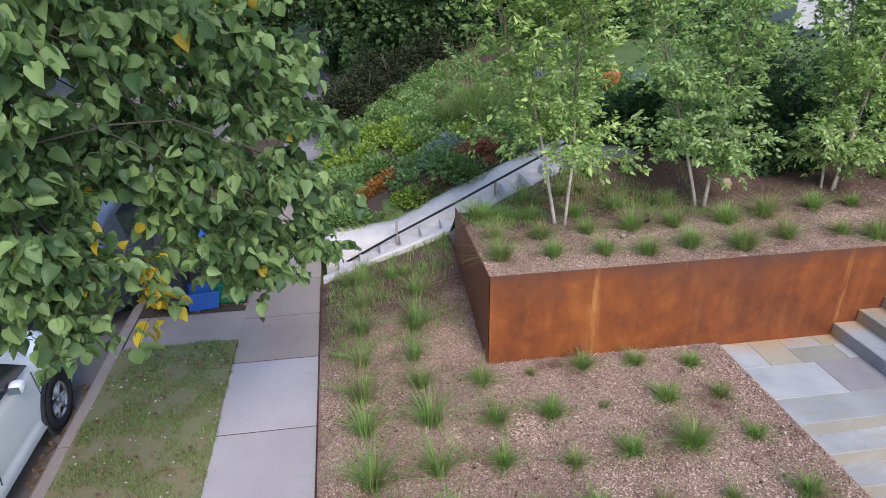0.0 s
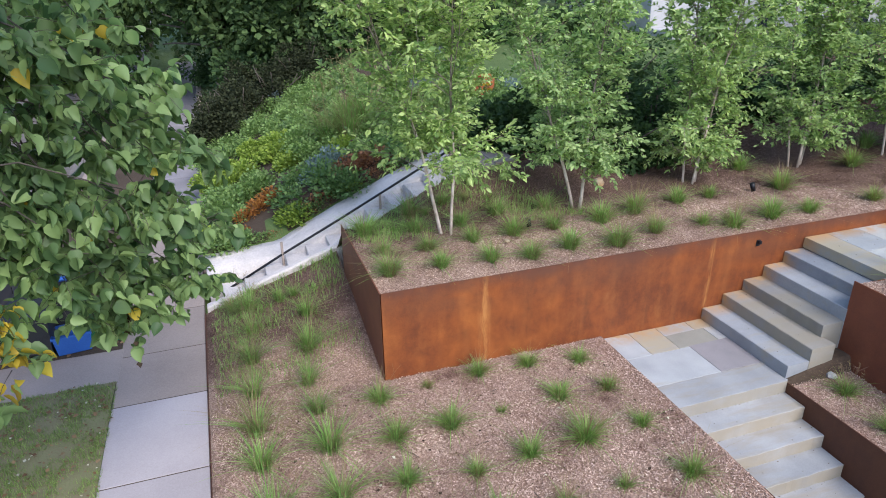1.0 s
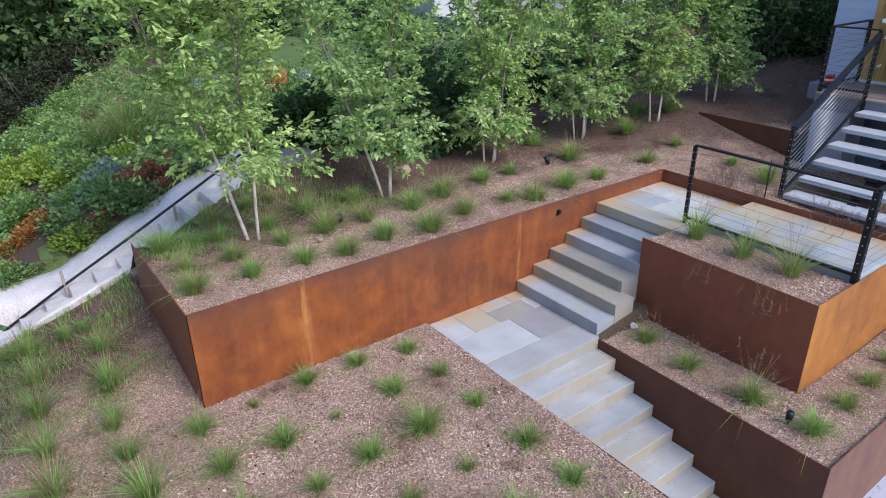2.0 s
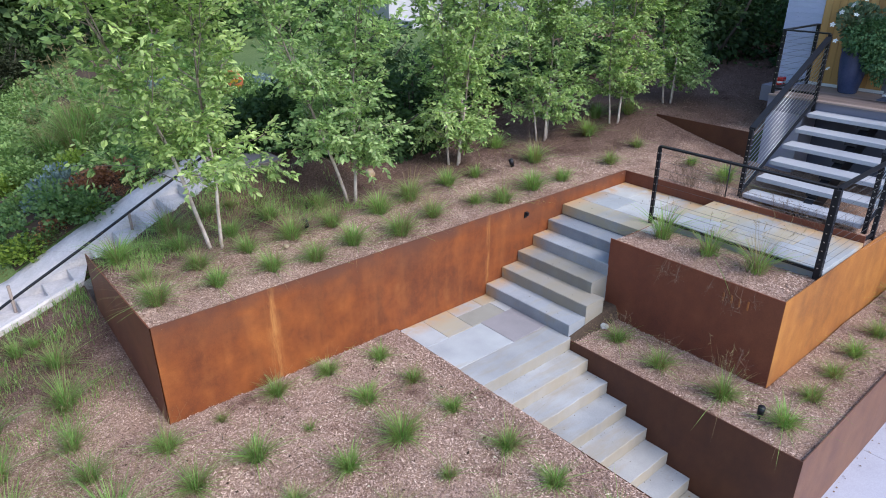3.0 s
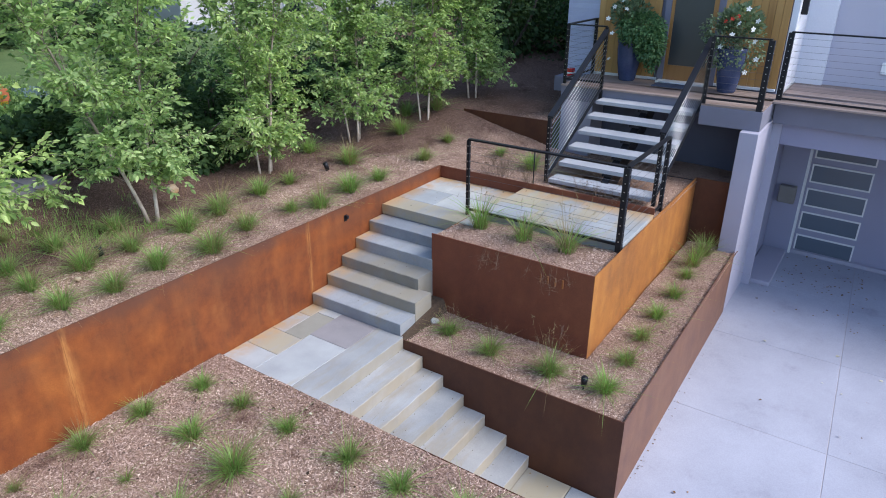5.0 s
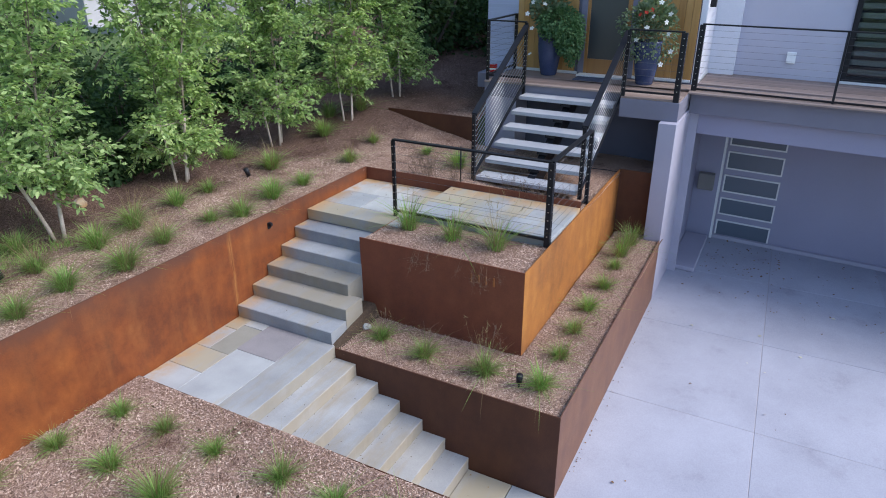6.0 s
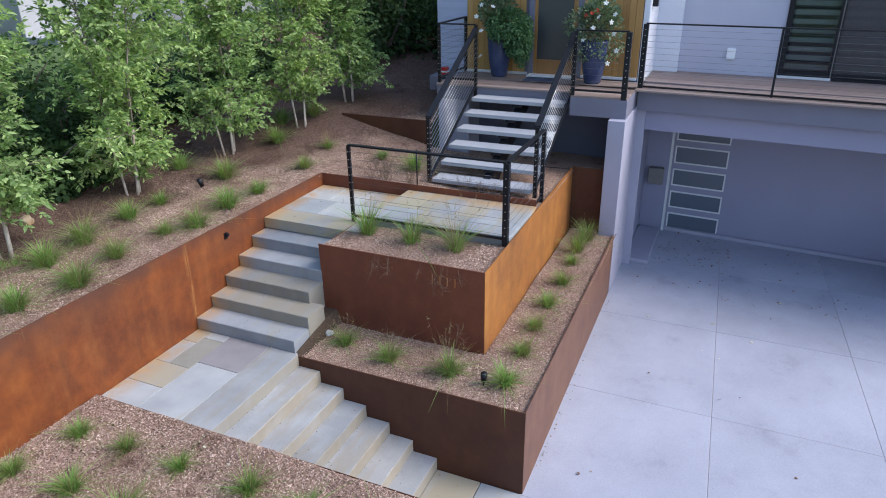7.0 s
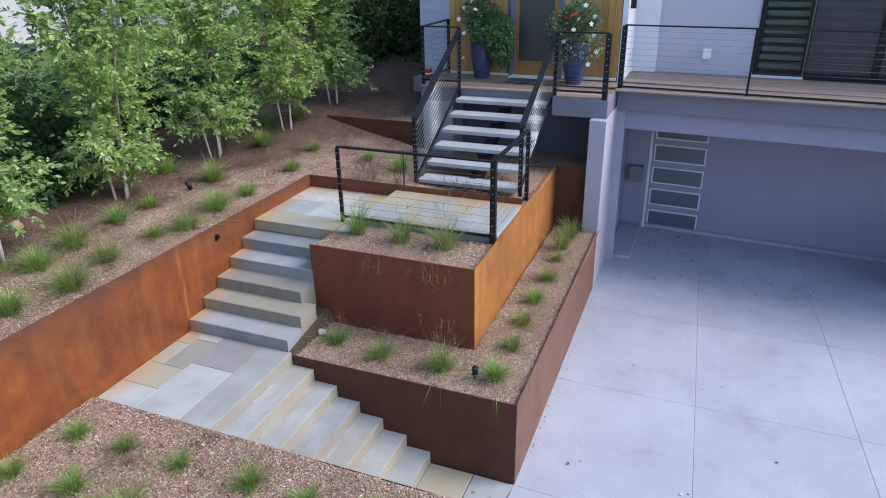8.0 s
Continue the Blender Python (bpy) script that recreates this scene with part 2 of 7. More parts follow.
STONE_PURPLE = surface("purple_bluestone", (0.20, 0.185, 0.195), (0.29, 0.27, 0.275), 2.5, 60, 0.8, 0.2, 0.002)
RISER = flagged("bluestone_step", (0.19, 0.204, 0.232), (0.30, 0.318, 0.345), (0.28, 0.255, 0.21), -0.04)
RISER_TAN = flagged("sandy_step", (0.185, 0.183, 0.18), (0.265, 0.258, 0.246), (0.245, 0.222, 0.18), 0.12)
CONCRETE = surface("driveway_concrete", (0.292, 0.296, 0.35), (0.416, 0.421, 0.488), 0.7, 60, 0.75, 0.12, 0.002, 0.04)
ct = CONCRETE.node_tree
cpr = ct.nodes["Principled BSDF"]
plain = cpr.inputs["Base Color"].links[0].from_socket
ct.links.new(mix(ct, plain, ramp(ct, noise_at(ct, 1.6, 7, (1, 1, 1), 0.7), [(0.28, (0.80, 0.785, 0.79)), (0.42, (0.95,) * 3), (0.6, (1, 1, 1)), (0.75, (1.03,) * 3)]), 1.0, "MULTIPLY"), cpr.inputs["Base Color"])
WALKWAY = surface("sidewalk_concrete", (0.30, 0.264, 0.265), (0.42, 0.375, 0.373), 0.9, 70, 0.85, 0.2, 0.002, 0.06)
GUTTER = surface("gutter_concrete", (0.105, 0.092, 0.085), (0.19, 0.17, 0.158), 0.8, 60, 0.9, 0.3, 0.003, 0.08)
OLD_CONCRETE = surface("old_concrete", (0.22, 0.176, 0.152), (0.36, 0.292, 0.255), 0.8, 60, 0.9, 0.3, 0.003, 0.08)
# Far pavement slabs: tree shade put into the concrete colour.
SHADED_CONCRETE = surface("shaded_concrete", (0.17, 0.158, 0.168), (0.275, 0.255, 0.268), 0.9, 60, 0.9, 0.3, 0.003, 0.08)
WHITE_CONCRETE = surface("whitewashed_concrete", (0.42, 0.385, 0.37), (0.63, 0.575, 0.555), 3.0, 28, 0.85, 0.8, 0.02)
ASPHALT = surface("asphalt", (0.095, 0.083, 0.077), (0.18, 0.16, 0.15), 0.6, 120, 0.9, 0.4, 0.004)
SOIL = surface("soil", (0.035, 0.024, 0.016), (0.09, 0.062, 0.043), 0.8, 30, 0.95, 0.7, 0.02)
TURF = surface("turf", (0.055, 0.095, 0.028), (0.13, 0.18, 0.06), 1.1, 50, 0.95, 0.8, 0.02)
STUCCO = surface("grey_stucco", (0.47, 0.455, 0.535), (0.55, 0.535, 0.615), 0.8, 90, 0.85, 0.15, 0.002)
# Darker copy of the grey stucco: shade below the deck put into its colour.
STUCCO_LOW = surface("shaded_lower_stucco", (0.325, 0.308, 0.378), (0.39, 0.375, 0.45), 0.9, 90, 0.85, 0.15, 0.002)
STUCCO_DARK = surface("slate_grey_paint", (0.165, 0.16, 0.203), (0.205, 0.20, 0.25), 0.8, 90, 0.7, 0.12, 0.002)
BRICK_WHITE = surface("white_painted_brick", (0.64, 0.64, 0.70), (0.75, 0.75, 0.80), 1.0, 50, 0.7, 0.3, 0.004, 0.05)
# Foundation under the deck is darker than the stretch beside the stair.
FOUNDATION = surface("dark_foundation", (0.085, 0.088, 0.125), (0.12, 0.123, 0.165), 0.8, 70, 0.85, 0.15, 0.002)
# Pier brick: the blue of its shade is put into the paint colour.
PIER = surface("shaded_painted_brick", (0.40, 0.43, 0.58), (0.48, 0.51, 0.66), 1.0, 50, 0.75, 0.3, 0.004, 0.06)
# Door glass: a blurred sky reflection put into its paler colour.
DOOR_GLASS = glassy("sky_toned_door_glass", (0.055, 0.058, 0.06), 0.28)
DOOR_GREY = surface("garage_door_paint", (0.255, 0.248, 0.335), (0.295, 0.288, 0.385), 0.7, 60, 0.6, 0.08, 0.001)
WHITE_FRAME = surface("white_aluminium", (0.62, 0.62, 0.63), (0.72, 0.72, 0.73), 2, 60, 0.45, 0.05, 0.001)
CEDAR = planks("cedar_cladding", (0.30, 0.15, 0.045), (0.44, 0.235, 0.07), (0.56, 0.33, 0.12), 0.45)
DECKING = planks("decking", (0.16, 0.112, 0.094), (0.24, 0.175, 0.148), (0.34, 0.26, 0.225), 0.6, (1, 0.08, 1))
DOOR_WOOD = planks("door_wood", (0.24, 0.11, 0.035), (0.32, 0.15, 0.05), (0.38, 0.19, 0.06), 0.35)
TREAD_GREY = surface("warm_grey_metal", (0.17, 0.158, 0.15), (0.23, 0.215, 0.21), 2, 60, 0.5, 0.05, 0.001)
BLACK = surface("black_metal", (0.012, 0.012, 0.015), (0.024, 0.024, 0.028), 3, 80, 0.42, 0.05, 0.001, 0, 0.3)
CABLE = surface("stainless_cable", (0.50, 0.50, 0.52), (0.64, 0.64, 0.66), 5, 90, 0.3, 0.05, 0.001, 0, 1.0)
DULL_CABLE = surface("dull_steel_cable", (0.10, 0.10, 0.11), (0.18, 0.18, 0.19), 5, 90, 0.5, 0.05, 0.001, 0, 0.6)
DARK_GLASS = glassy("dark_glass", (0.018, 0.022, 0.03), 0.06)
GREY_GLASS = glassy("frosted_glass", (0.10, 0.125, 0.16), 0.25)


# ---- building helpers ----
def mesh_of(name, verts, faces, smooth=False):
    me = bpy.data.meshes.new(name)
    me.from_pydata([tuple(v) for v in verts], [], [tuple(f) for f in faces])
    if smooth:
        me.polygons.foreach_set("use_smooth", [True] * len(me.polygons))
    me.update()
    return me


def part(name, shape, material, parent=None, label=""):
    """One mesh object from a bmesh or mesh, under a thing or a part."""
    if isinstance(shape, bmesh.types.BMesh):
        me = bpy.data.meshes.new(name)
        shape.to_mesh(me)
        shape.free()
    else:
        me = shape
    if material and not me.materials:
        me.materials.append(material)
    ob = new(name, me)
    if parent:
        ob.parent = parent
    return tagged(ob, label)


def thing(name, label, category, group="", at=(0, 0, 0)):
    ob = new(name)
    ob.location = at
    ob.empty_display_size = 0.1
    return tagged(ob, label, category, group)


def boxed(x0, x1, y0, y1, z0, z1, bevel=0.0, bm=None):
    """A box, bevelled if asked, in a new bmesh or added to one."""
    b = bm or bmesh.new()
    lo, hi = (min(x0, x1), min(y0, y1), min(z0, z1)), (max(x0, x1), max(y0, y1), max(z0, z1))
    vs = [b.verts.new((x, y, z)) for z in (lo[2], hi[2]) for y in (lo[1], hi[1]) for x in (lo[0], hi[0])]
    fs = [b.faces.new([vs[i] for i in f]) for f in ((0, 2, 3, 1), (4, 5, 7, 6), (0, 1, 5, 4), (2, 6, 7, 3), (0, 4, 6, 2), (1, 3, 7, 5))]
    if bevel:
        es = list({e for f in fs for e in f.edges})
        bmesh.ops.bevel(b, geom=es, offset=bevel, segments=2, profile=0.5, affect="EDGES", clamp_overlap=True)
    return b


def slab(poly, z0, z1, chamfer=0.006):
    """A flat stone from a polygon (anticlockwise from above), with a worn top edge."""
    n = len(poly)
    cx, cy = sum(p[0] for p in poly) / n, sum(p[1] for p in poly) / n
    ins = []
    for x, y in poly:
        d = math.hypot(x - cx, y - cy)
        ins.append((x + (cx - x) / d * chamfer * 1.4, y + (cy - y) / d * chamfer * 1.4))
    v = [(x, y, z0) for x, y in poly] + [(x, y, z1 - chamfer) for x, y in poly] + [(x, y, z1) for x, y in ins]
    f = [tuple(range(2 * n, 3 * n))]
    for i in range(n):
        j = (i + 1) % n
        f += [(i, j, n + j, n + i), (n + i, n + j, 2 * n + j, 2 * n + i)]
    return mesh_of("slab", v, f)


def rect(x0, x1, y0, y1):
    return [(x0, y0), (x1, y0), (x1, y1), (x0, y1)]


def tube(path, radius, sides=8, taper=1.0, cap=True):
    """A round bar along points; radius shrinks to radius*taper at its end."""
    pts = [Vector(p) for p in path]
    v, f = [], []
    for i, p in enumerate(pts):
        d = (pts[min(i + 1, len(pts) - 1)] - pts[max(i - 1, 0)]).normalized()
        a = d.orthogonal().normalized() if i == 0 else (a - d * a.dot(d)).normalized()
        b = d.cross(a)
        r = radius * (1 + (taper - 1) * i / max(1, len(pts) - 1))
        v += [p + (a * math.cos(t) + b * math.sin(t)) * r for t in (2 * math.pi * k / sides for k in range(sides))]
    for i in range(len(pts) - 1):
        for k in range(sides):
            q = (k + 1) % sides
            f.append((i * sides + k, i * sides + q, (i + 1) * sides + q, (i + 1) * sides + k))
    if cap:
        f += [tuple(range(sides))[::-1], tuple(range((len(pts) - 1) * sides, len(pts) * sides))]
    return v, f


def tubes(runs, name="tube", smooth=True):
    """Several bars joined into one mesh: (path, radius, sides, taper) each."""
    v, f = [], []
    for path, r, s, tp in runs:
        a, b = tube(path, r, s, tp)
        f += [tuple(i + len(v) for i in q) for q in b]
        v += a
    return mesh_of(name, v, f, smooth)


def sheet(name, xs, ys, height, material, kind="structure", label="", skip=None):
    """A ground surface over a grid, at height(x, y)."""
    v = [(x, y, height(x, y)) for y in ys for x in xs]
    nx = len(xs)
    f = []
    for j in range(len(ys) - 1):
        for i in range(nx - 1):
            if skip and skip((xs[i] + xs[i + 1]) / 2, (ys[j] + ys[j + 1]) / 2):
                continue
            f.append((j * nx + i, j * nx + i + 1, (j + 1) * nx + i + 1, (j + 1) * nx + i))
    ob = part(name, mesh_of(name, v, f, True), material)
    return tagged(ob, label, "", "", kind)


def steps(a, b, d):
    n = max(1, round((b - a) / d))
    return [a + (b - a) * i / n for i in range(n + 1)]


# ---- levels ----
LOW = -1.155          # driveway and the foot of the lower steps
TERRACE = 0.99
DECK = 2.26
RISE = 0.165


def walk_level(y):
    """The pavement, level along the street."""
    return -0.15


def soft_min(a, b, k):
    h = max(k - abs(a - b), 0) / k
    return min(a, b) - h * h * k / 4


def lumps(x, y, s=1.0):
    return 0.035 * s * noise.noise((x * 1.1, y * 1.1, 3.0)) + 0.014 * s * noise.noise((x * 6, y * 6, 8.0))


def front_bed(x, y):
    """The level mulch bed in front of the steel wall; behind its corner it climbs as a bank to the neighbour's steps."""
    edge = max(0, min(1, (x + 6.52) / 0.3))
    if y <= 0:
        return -0.10 + 0.135 * edge * (2 - edge)
    foot = -0.10 + 0.135 * edge * (2 - edge)
    return foot + (near_curb(x) - 0.06 - foot) * y / 2.82


def upper_bed(x, y):
    """The level bed behind the steel wall, rising toward the house."""
    z = 1.14 + 0.06 * max(0, min(1, (x + 1.5) / 3.0)) * min(1, max(0, y) / 1.5)
    rise = max(0, min(1, (x - 3.2) / 2.2))
    z += 0.40 * rise * max(0, min(1, (y + 0.95) / 1.9))
    z -= 0.15 * max(0, min(1, (-1.0 - y) / 1.5))
    z += 0.10 * max(0, min(x, 16) - 5.4)
    z += 0.06 * max(0, min(y, 9) - 3.0)
    return z


def line_at(x, pts):
    """Height on a broken line of (x, z) points."""
    for (x0, z0), (x1, z1) in zip(pts, pts[1:]):
        if x <= x1 or (x1, z1) == pts[-1]:
            return z0 + (z1 - z0) * (x - x0) / (x1 - x0)


def near_curb(x):
    return line_at(x, ((-6.5, -0.08), (-5.9, 0.12), (-4.5, 0.63), (-3.5, 1.20), (-2.8, 1.50), (-1.5, 1.75)))


def far_wall(x):
    return line_at(x, ((-6.5, 0.30), (-5.75, 0.35), (-5.27, 0.40), (-4.8, 0.65), (-3.8, 1.12), (-2.85, 1.53), (-2.45, 1.66), (-1.0, 1.7)))


def hill(x, y):
    """The mulch behind the birches, climbing to the level of the neighbour's garden."""
    a = upper_bed(x, y)
    if x < 3.16:
        a += (near_curb(min(x, -2.6)) - 0.02 - a) * max(0, min(1, (min(y, 2.82) - 2.2) / 0.6)) * max(0, min(1, (1.0 - x) / 2))
    t = max(0, min(1, (y - 2.8) / 3.2))
    return a + (max(a, garden(x, y) + 0.03) - a) * t * t * (3 - 2 * t)


def garden(x, y):
    """The neighbour's planted slope beyond the white steps."""
    g = 0.22 + 0.40 * max(0, x + 6.4)
    g = soft_min(g, 1.75 + 0.03 * max(0, min(y, 30) - 4), 0.8)
    return min(g, far_wall(x) - 0.03 + 0.35 * max(0, y - 4.0)) if x < -2.4 else g


# ---- ground ----
def terrain(x, y):
    if x <= -6.5:
        return walk_level(y) - 0.3
    if y < 3.985:
        return -1.5 if x < 12 else 0.8
    return garden(x, y) - (0.7 if y < 6.9 and x > -2.2 else 0)


gx = [-900, -300, -120, -60, -40, -28, -20, -14, -10, -8, -6.51, -6.47] + steps(-6.2, 12, 0.6) + [14, 18, 24, 32, 45, 70, 120, 300, 900]
gy = [-900, -300, -100, -50, -30, -20, -14, -10, -6, -3, 0, 3, 3.975, 3.995] + steps(4.5, 24, 0.7) + [27, 32, 40, 55, 80, 130, 300, 900]
sheet("ground", gx, gy, terrain, TURF, label="rough grassy ground falling along the street")

# street, kerb, verge
long_y = [-200, -80, -40, -20, -10, -3] + steps(0, 30, 3) + [40, 60, 200]
sheet("road", [-19, -16, -13, -9.22], long_y, lambda x, y: walk_level(y) - 0.13, ASPHALT, label="worn asphalt street with leaves in the gutter")
gutter = tagged(new("gutter"), "pale concrete gutter strip along the kerb", "", "", "structure")
for y0 in steps(-18, 27, 3.0)[:-1]:
    part("gutter_slab", boxed(-9.70, -9.262, y0 + 0.006, y0 + 2.994, -0.40, -0.272, 0.004), GUTTER, gutter)
kerb = tagged(new("kerb"), "worn concrete kerb along the street", "", "", "structure")
for y0 in steps(-18, 27, 2.5)[:-1]:
    y1 = y0 + 2.48
    m = mesh_of("kerb", [(x, y, walk_level(y) + z) for y in (y0, y1) for x, z in ((-9.26, -0.3), (-9.10, -0.3), (-9.10, 0.0), (-9.12, 0.010), (-9.22, 0.008), (-9.26, -0.03))],
                [(0, 1, 2, 3, 4, 5)[::-1], (6, 7, 8, 9, 10, 11), *[(i, (i + 1) % 6, 6 + (i + 1) % 6, 6 + i) for i in range(6)]])
    part("kerb_stone", m, OLD_CONCRETE, kerb)
strip_x = steps(-9.10, -7.627, 0.185)
sheet("verge", strip_x, steps(-30, 1.397, 0.4), lambda x, y: walk_level(y) + 0.5 * lumps(x, y), surface("thin_turf", (0.21, 0.155, 0.10), (0.17, 0.19, 0.08), 1.6, 50, 0.95, 0.8, 0.02), label="patchy mown grass verge with fallen leaves")
sheet("grass_strip", strip_x, steps(12.0, 40, 0.7), lambda x, y: walk_level(y) - 0.004 + 0.5 * lumps(x, y), TURF, label="shaded grass strip between street and pavement")
sheet("far_verge", strip_x, steps(2.2, 12.0, 0.7), lambda x, y: walk_level(y) - 0.005 + 0.5 * lumps(x, y), SOIL, label="bare leafy verge past the drive crossing")


def tilted_slab(x0, x1, y0, y1, za, zb, thick=0.12, gap=0.008):
    """A slab whose top runs from za at x0 to zb at x1."""
    x0, x1, y0, y1 = x0 + gap, x1 - gap, y0 + gap, y1 - gap
    c = 0.004
    v = []
    for z, i in ((-thick, 0), (-c, 0), (0, c)):
        v += [(x, y, (za if x < (x0 + x1) / 2 else zb) + z) for x, y in ((x0 + i, y0 + i), (x1 - i, y0 + i), (x1 - i, y1 - i), (x0 + i, y1 - i))]
    f = [(8, 9, 10, 11)]
    for k in (0, 4):
        for i in range(4):
            j = (i + 1) % 4
            f.append((k + i, k + j, k + 4 + j, k + 4 + i))
    return mesh_of("slab", v, f)


pavement = tagged(new("pavement"), "concrete pavement, newer pale slabs meeting old brown ones", "", "", "structure")
for i in range(9):
    y1 = 0.82 - 1.39 * i
    part("slab", tilted_slab(-7.63, -6.545, y1 - 1.39, y1, -0.15, -0.15), WALKWAY, pavement)
for i in range(26):
    y0 = 0.82 + 1.15 * i
    part("slab", tilted_slab(-7.63, -6.545, y0, y0 + 1.15, -0.158, -0.158), OLD_CONCRETE if y0 < 6.2 else SHADED_CONCRETE, pavement)
for y1 in [0.82 - 1.39 * i for i in range(9)] + [0.82 + 1.15 * i for i in range(1, 12)]:
    part("joint_fill", boxed(-7.625, -6.55, y1 - 0.010, y1 + 0.010, -0.20, -0.1545 if y1 < 0.9 else -0.162), SOIL, pavement)
part("slab", tilted_slab(-9.09, -7.59, 1.39, 2.22, -0.155, -0.155), OLD_CONCRETE, pavement)

# driveway, climbing to the street
def drive_level(x):
    return LOW if x > -1.0 else LOW + (-0.16 - LOW) * min(1, (-1.0 - x) / 5.5)


driveway = tagged(new("driveway"), "pale concrete driveway in large jointed slabs", "", "", "structure")
jx = [-6.52, -4.57, -2.30, -0.03, 2.24, 4.51, 6.75, 8.78]
jy = [(-4.47, 0.006), (-6.43, 0.03), (-8.44, 0.055), (-10.4, 0.055), (-12.2, 0.055)]
for i in range(len(jx) - 1):
    for (ya, ka), (yb, kb) in zip(jy, jy[1:]):
        x0, x1, g = jx[i], jx[i + 1], 0.003
        m = slab([(x0 + g, yb + kb * x0 + g), (x1 - g, yb + kb * x1 + g), (x1 - g, ya + ka * x1 - g), (x0 + g, ya + ka * x0 - g)], LOW - 0.12, LOW, 0.004)
        for v in m.vertices:
            v.co.z += drive_level(v.co.x) - LOW
        part("slab", m, CONCRETE, driveway)
part("joint_bed", boxed(-1.0, 8.78, -11.8, -4.45, LOW - 0.2, LOW - 0.005), WALKWAY, driveway)
sheet("drive_crossing", [-9.14, -8.5, -7.64], [-11.8, -9, -4.6], lambda x, y: -0.15 - 0.07 * max(0, (-7.64 - x) / 1.5), OLD_CONCRETE, label="old concrete drive crossing")
sheet("south_lawn", steps(-6.5, 14, 2), steps(-40, -11.8, 3), lambda x, y: drive_level(x) + 0.02 + lumps(x, y), TURF, label="lawn beside the driveway")

# ---- mulch beds ----
sheet("front_mulch_bed", steps(-6.53, -1.588, 0.12), steps(-4.42, 0.0, 0.12), lambda x, y: front_bed(x, y) + lumps(x, y), MULCH, label="level bed of shredded brown bark mulch")
sheet("side_mulch_bank", steps(-6.53, -4.53, 0.12), steps(0.0, 2.82, 0.12), lambda x, y: front_bed(x, y) + lumps(x, y), MULCH, label="bark mulch bank beside the steel wall")
sheet("upper_mulch_bed", steps(-4.52, 3.15, 0.16), steps(0.012, 1.42, 0.16), lambda x, y: hill(x, y) + lumps(x, y) * min(1, y / 0.2), MULCH, label="level bark mulch bed behind the steel wall")
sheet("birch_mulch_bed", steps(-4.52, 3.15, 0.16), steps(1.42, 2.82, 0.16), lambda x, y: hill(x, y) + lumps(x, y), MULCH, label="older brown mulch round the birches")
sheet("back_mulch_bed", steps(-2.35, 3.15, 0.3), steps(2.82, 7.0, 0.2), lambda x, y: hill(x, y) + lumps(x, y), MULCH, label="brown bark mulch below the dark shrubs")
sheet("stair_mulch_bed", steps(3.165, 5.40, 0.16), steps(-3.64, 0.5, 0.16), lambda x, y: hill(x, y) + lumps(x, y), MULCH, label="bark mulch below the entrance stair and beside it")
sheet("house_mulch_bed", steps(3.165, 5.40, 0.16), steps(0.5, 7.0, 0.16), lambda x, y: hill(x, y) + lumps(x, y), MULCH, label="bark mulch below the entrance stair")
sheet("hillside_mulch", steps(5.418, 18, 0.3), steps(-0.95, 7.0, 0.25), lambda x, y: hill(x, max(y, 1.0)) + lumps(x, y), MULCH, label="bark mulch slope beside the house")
sheet("understair_mulch", steps(5.418, 6.31, 0.2), steps(-4.18, -0.95, 0.25), lambda x, y: 1.0 + lumps(x, y), MULCH, label="bark mulch under the entrance deck")
sheet("lower_planter_mulch", steps(0.0, 0.955, 0.12), steps(-4.47, -1.36, 0.12), lambda x, y: -0.085 + 0.7 * lumps(x, y), MULCH, label="bark mulch in the lower steel planter")
# Bank against the step ends; its near-black colour includes the shade there.
sheet("soil_heap", steps(0.0, 0.955, 0.04), steps(-1.72, -1.355, 0.02), lambda x, y: -0.115 + (0.10 + 0.17 * min(x, 0.7)) * math.exp(-(max(0.0, -1.54 - y) / 0.055) ** 2) + 0.5 * lumps(x, y), SOIL, label="mulch and soil banked against the stone step ends, shade in its colour")
sheet("driveside_mulch", steps(0.955, 5.40, 0.12), steps(-4.47, -3.652, 0.12), lambda x, y: -0.085 + 0.7 * lumps(x, y), MULCH, label="bark mulch strip beside the driveway")
sheet("upper_planter_mulch", steps(0.967, 1.94, 0.1), steps(-3.64, -1.36, 0.1), lambda x, y: 0.985 + 0.6 * lumps(x, y) - 0.05 * max(0, x - 1.5), MULCH, label="bark mulch in the upper steel planter")


# ---- weathering steel walls ----
def plate(name, a, b, z0, z1, thing_, thick=0.012, inward=(0, 1), material=None):
    """A steel plate from plan point a to b, z0 to z1, its thickness going inward."""
    ax, ay = a
    bx, by = b
    ix, iy = inward[0] * thick, inward[1] * thick
    z0 = z0 if isinstance(z0, tuple) else (z0, z0)
    v = [(ax, ay, z0[0]), (bx, by, z0[1]), (bx, by, z1), (ax, ay, z1), (ax + ix, ay + iy, z0[0]), (bx + ix, by + iy, z0[1]), (bx + ix, by + iy, z1), (ax + ix, ay + iy, z1)]
    f = [(0, 1, 2, 3), (5, 4, 7, 6), (1, 5, 6, 2), (4, 0, 3, 7), (3, 2, 6, 7), (4, 5, 1, 0)]
    bm = bmesh.new()
    vs = [bm.verts.new(p) for p in v]
    for q in f:
        bm.faces.new([vs[i] for i in q])
    bmesh.ops.recalc_face_normals(bm, faces=bm.faces)
    return part(name, bm, material or STEEL, thing_)


long_wall = thing("retaining_wall", "long rust-orange weathering steel retaining wall with welded seams", "retaining wall")
seams = [-4.53, -3.26, 0.03, 3.155]
for a, b in zip(seams, seams[1:]):
    plate("steel_panel", (a + 0.0015, 0), (b - 0.0015, 0), -0.5, 1.20, long_wall, material=STEEL_LONG)
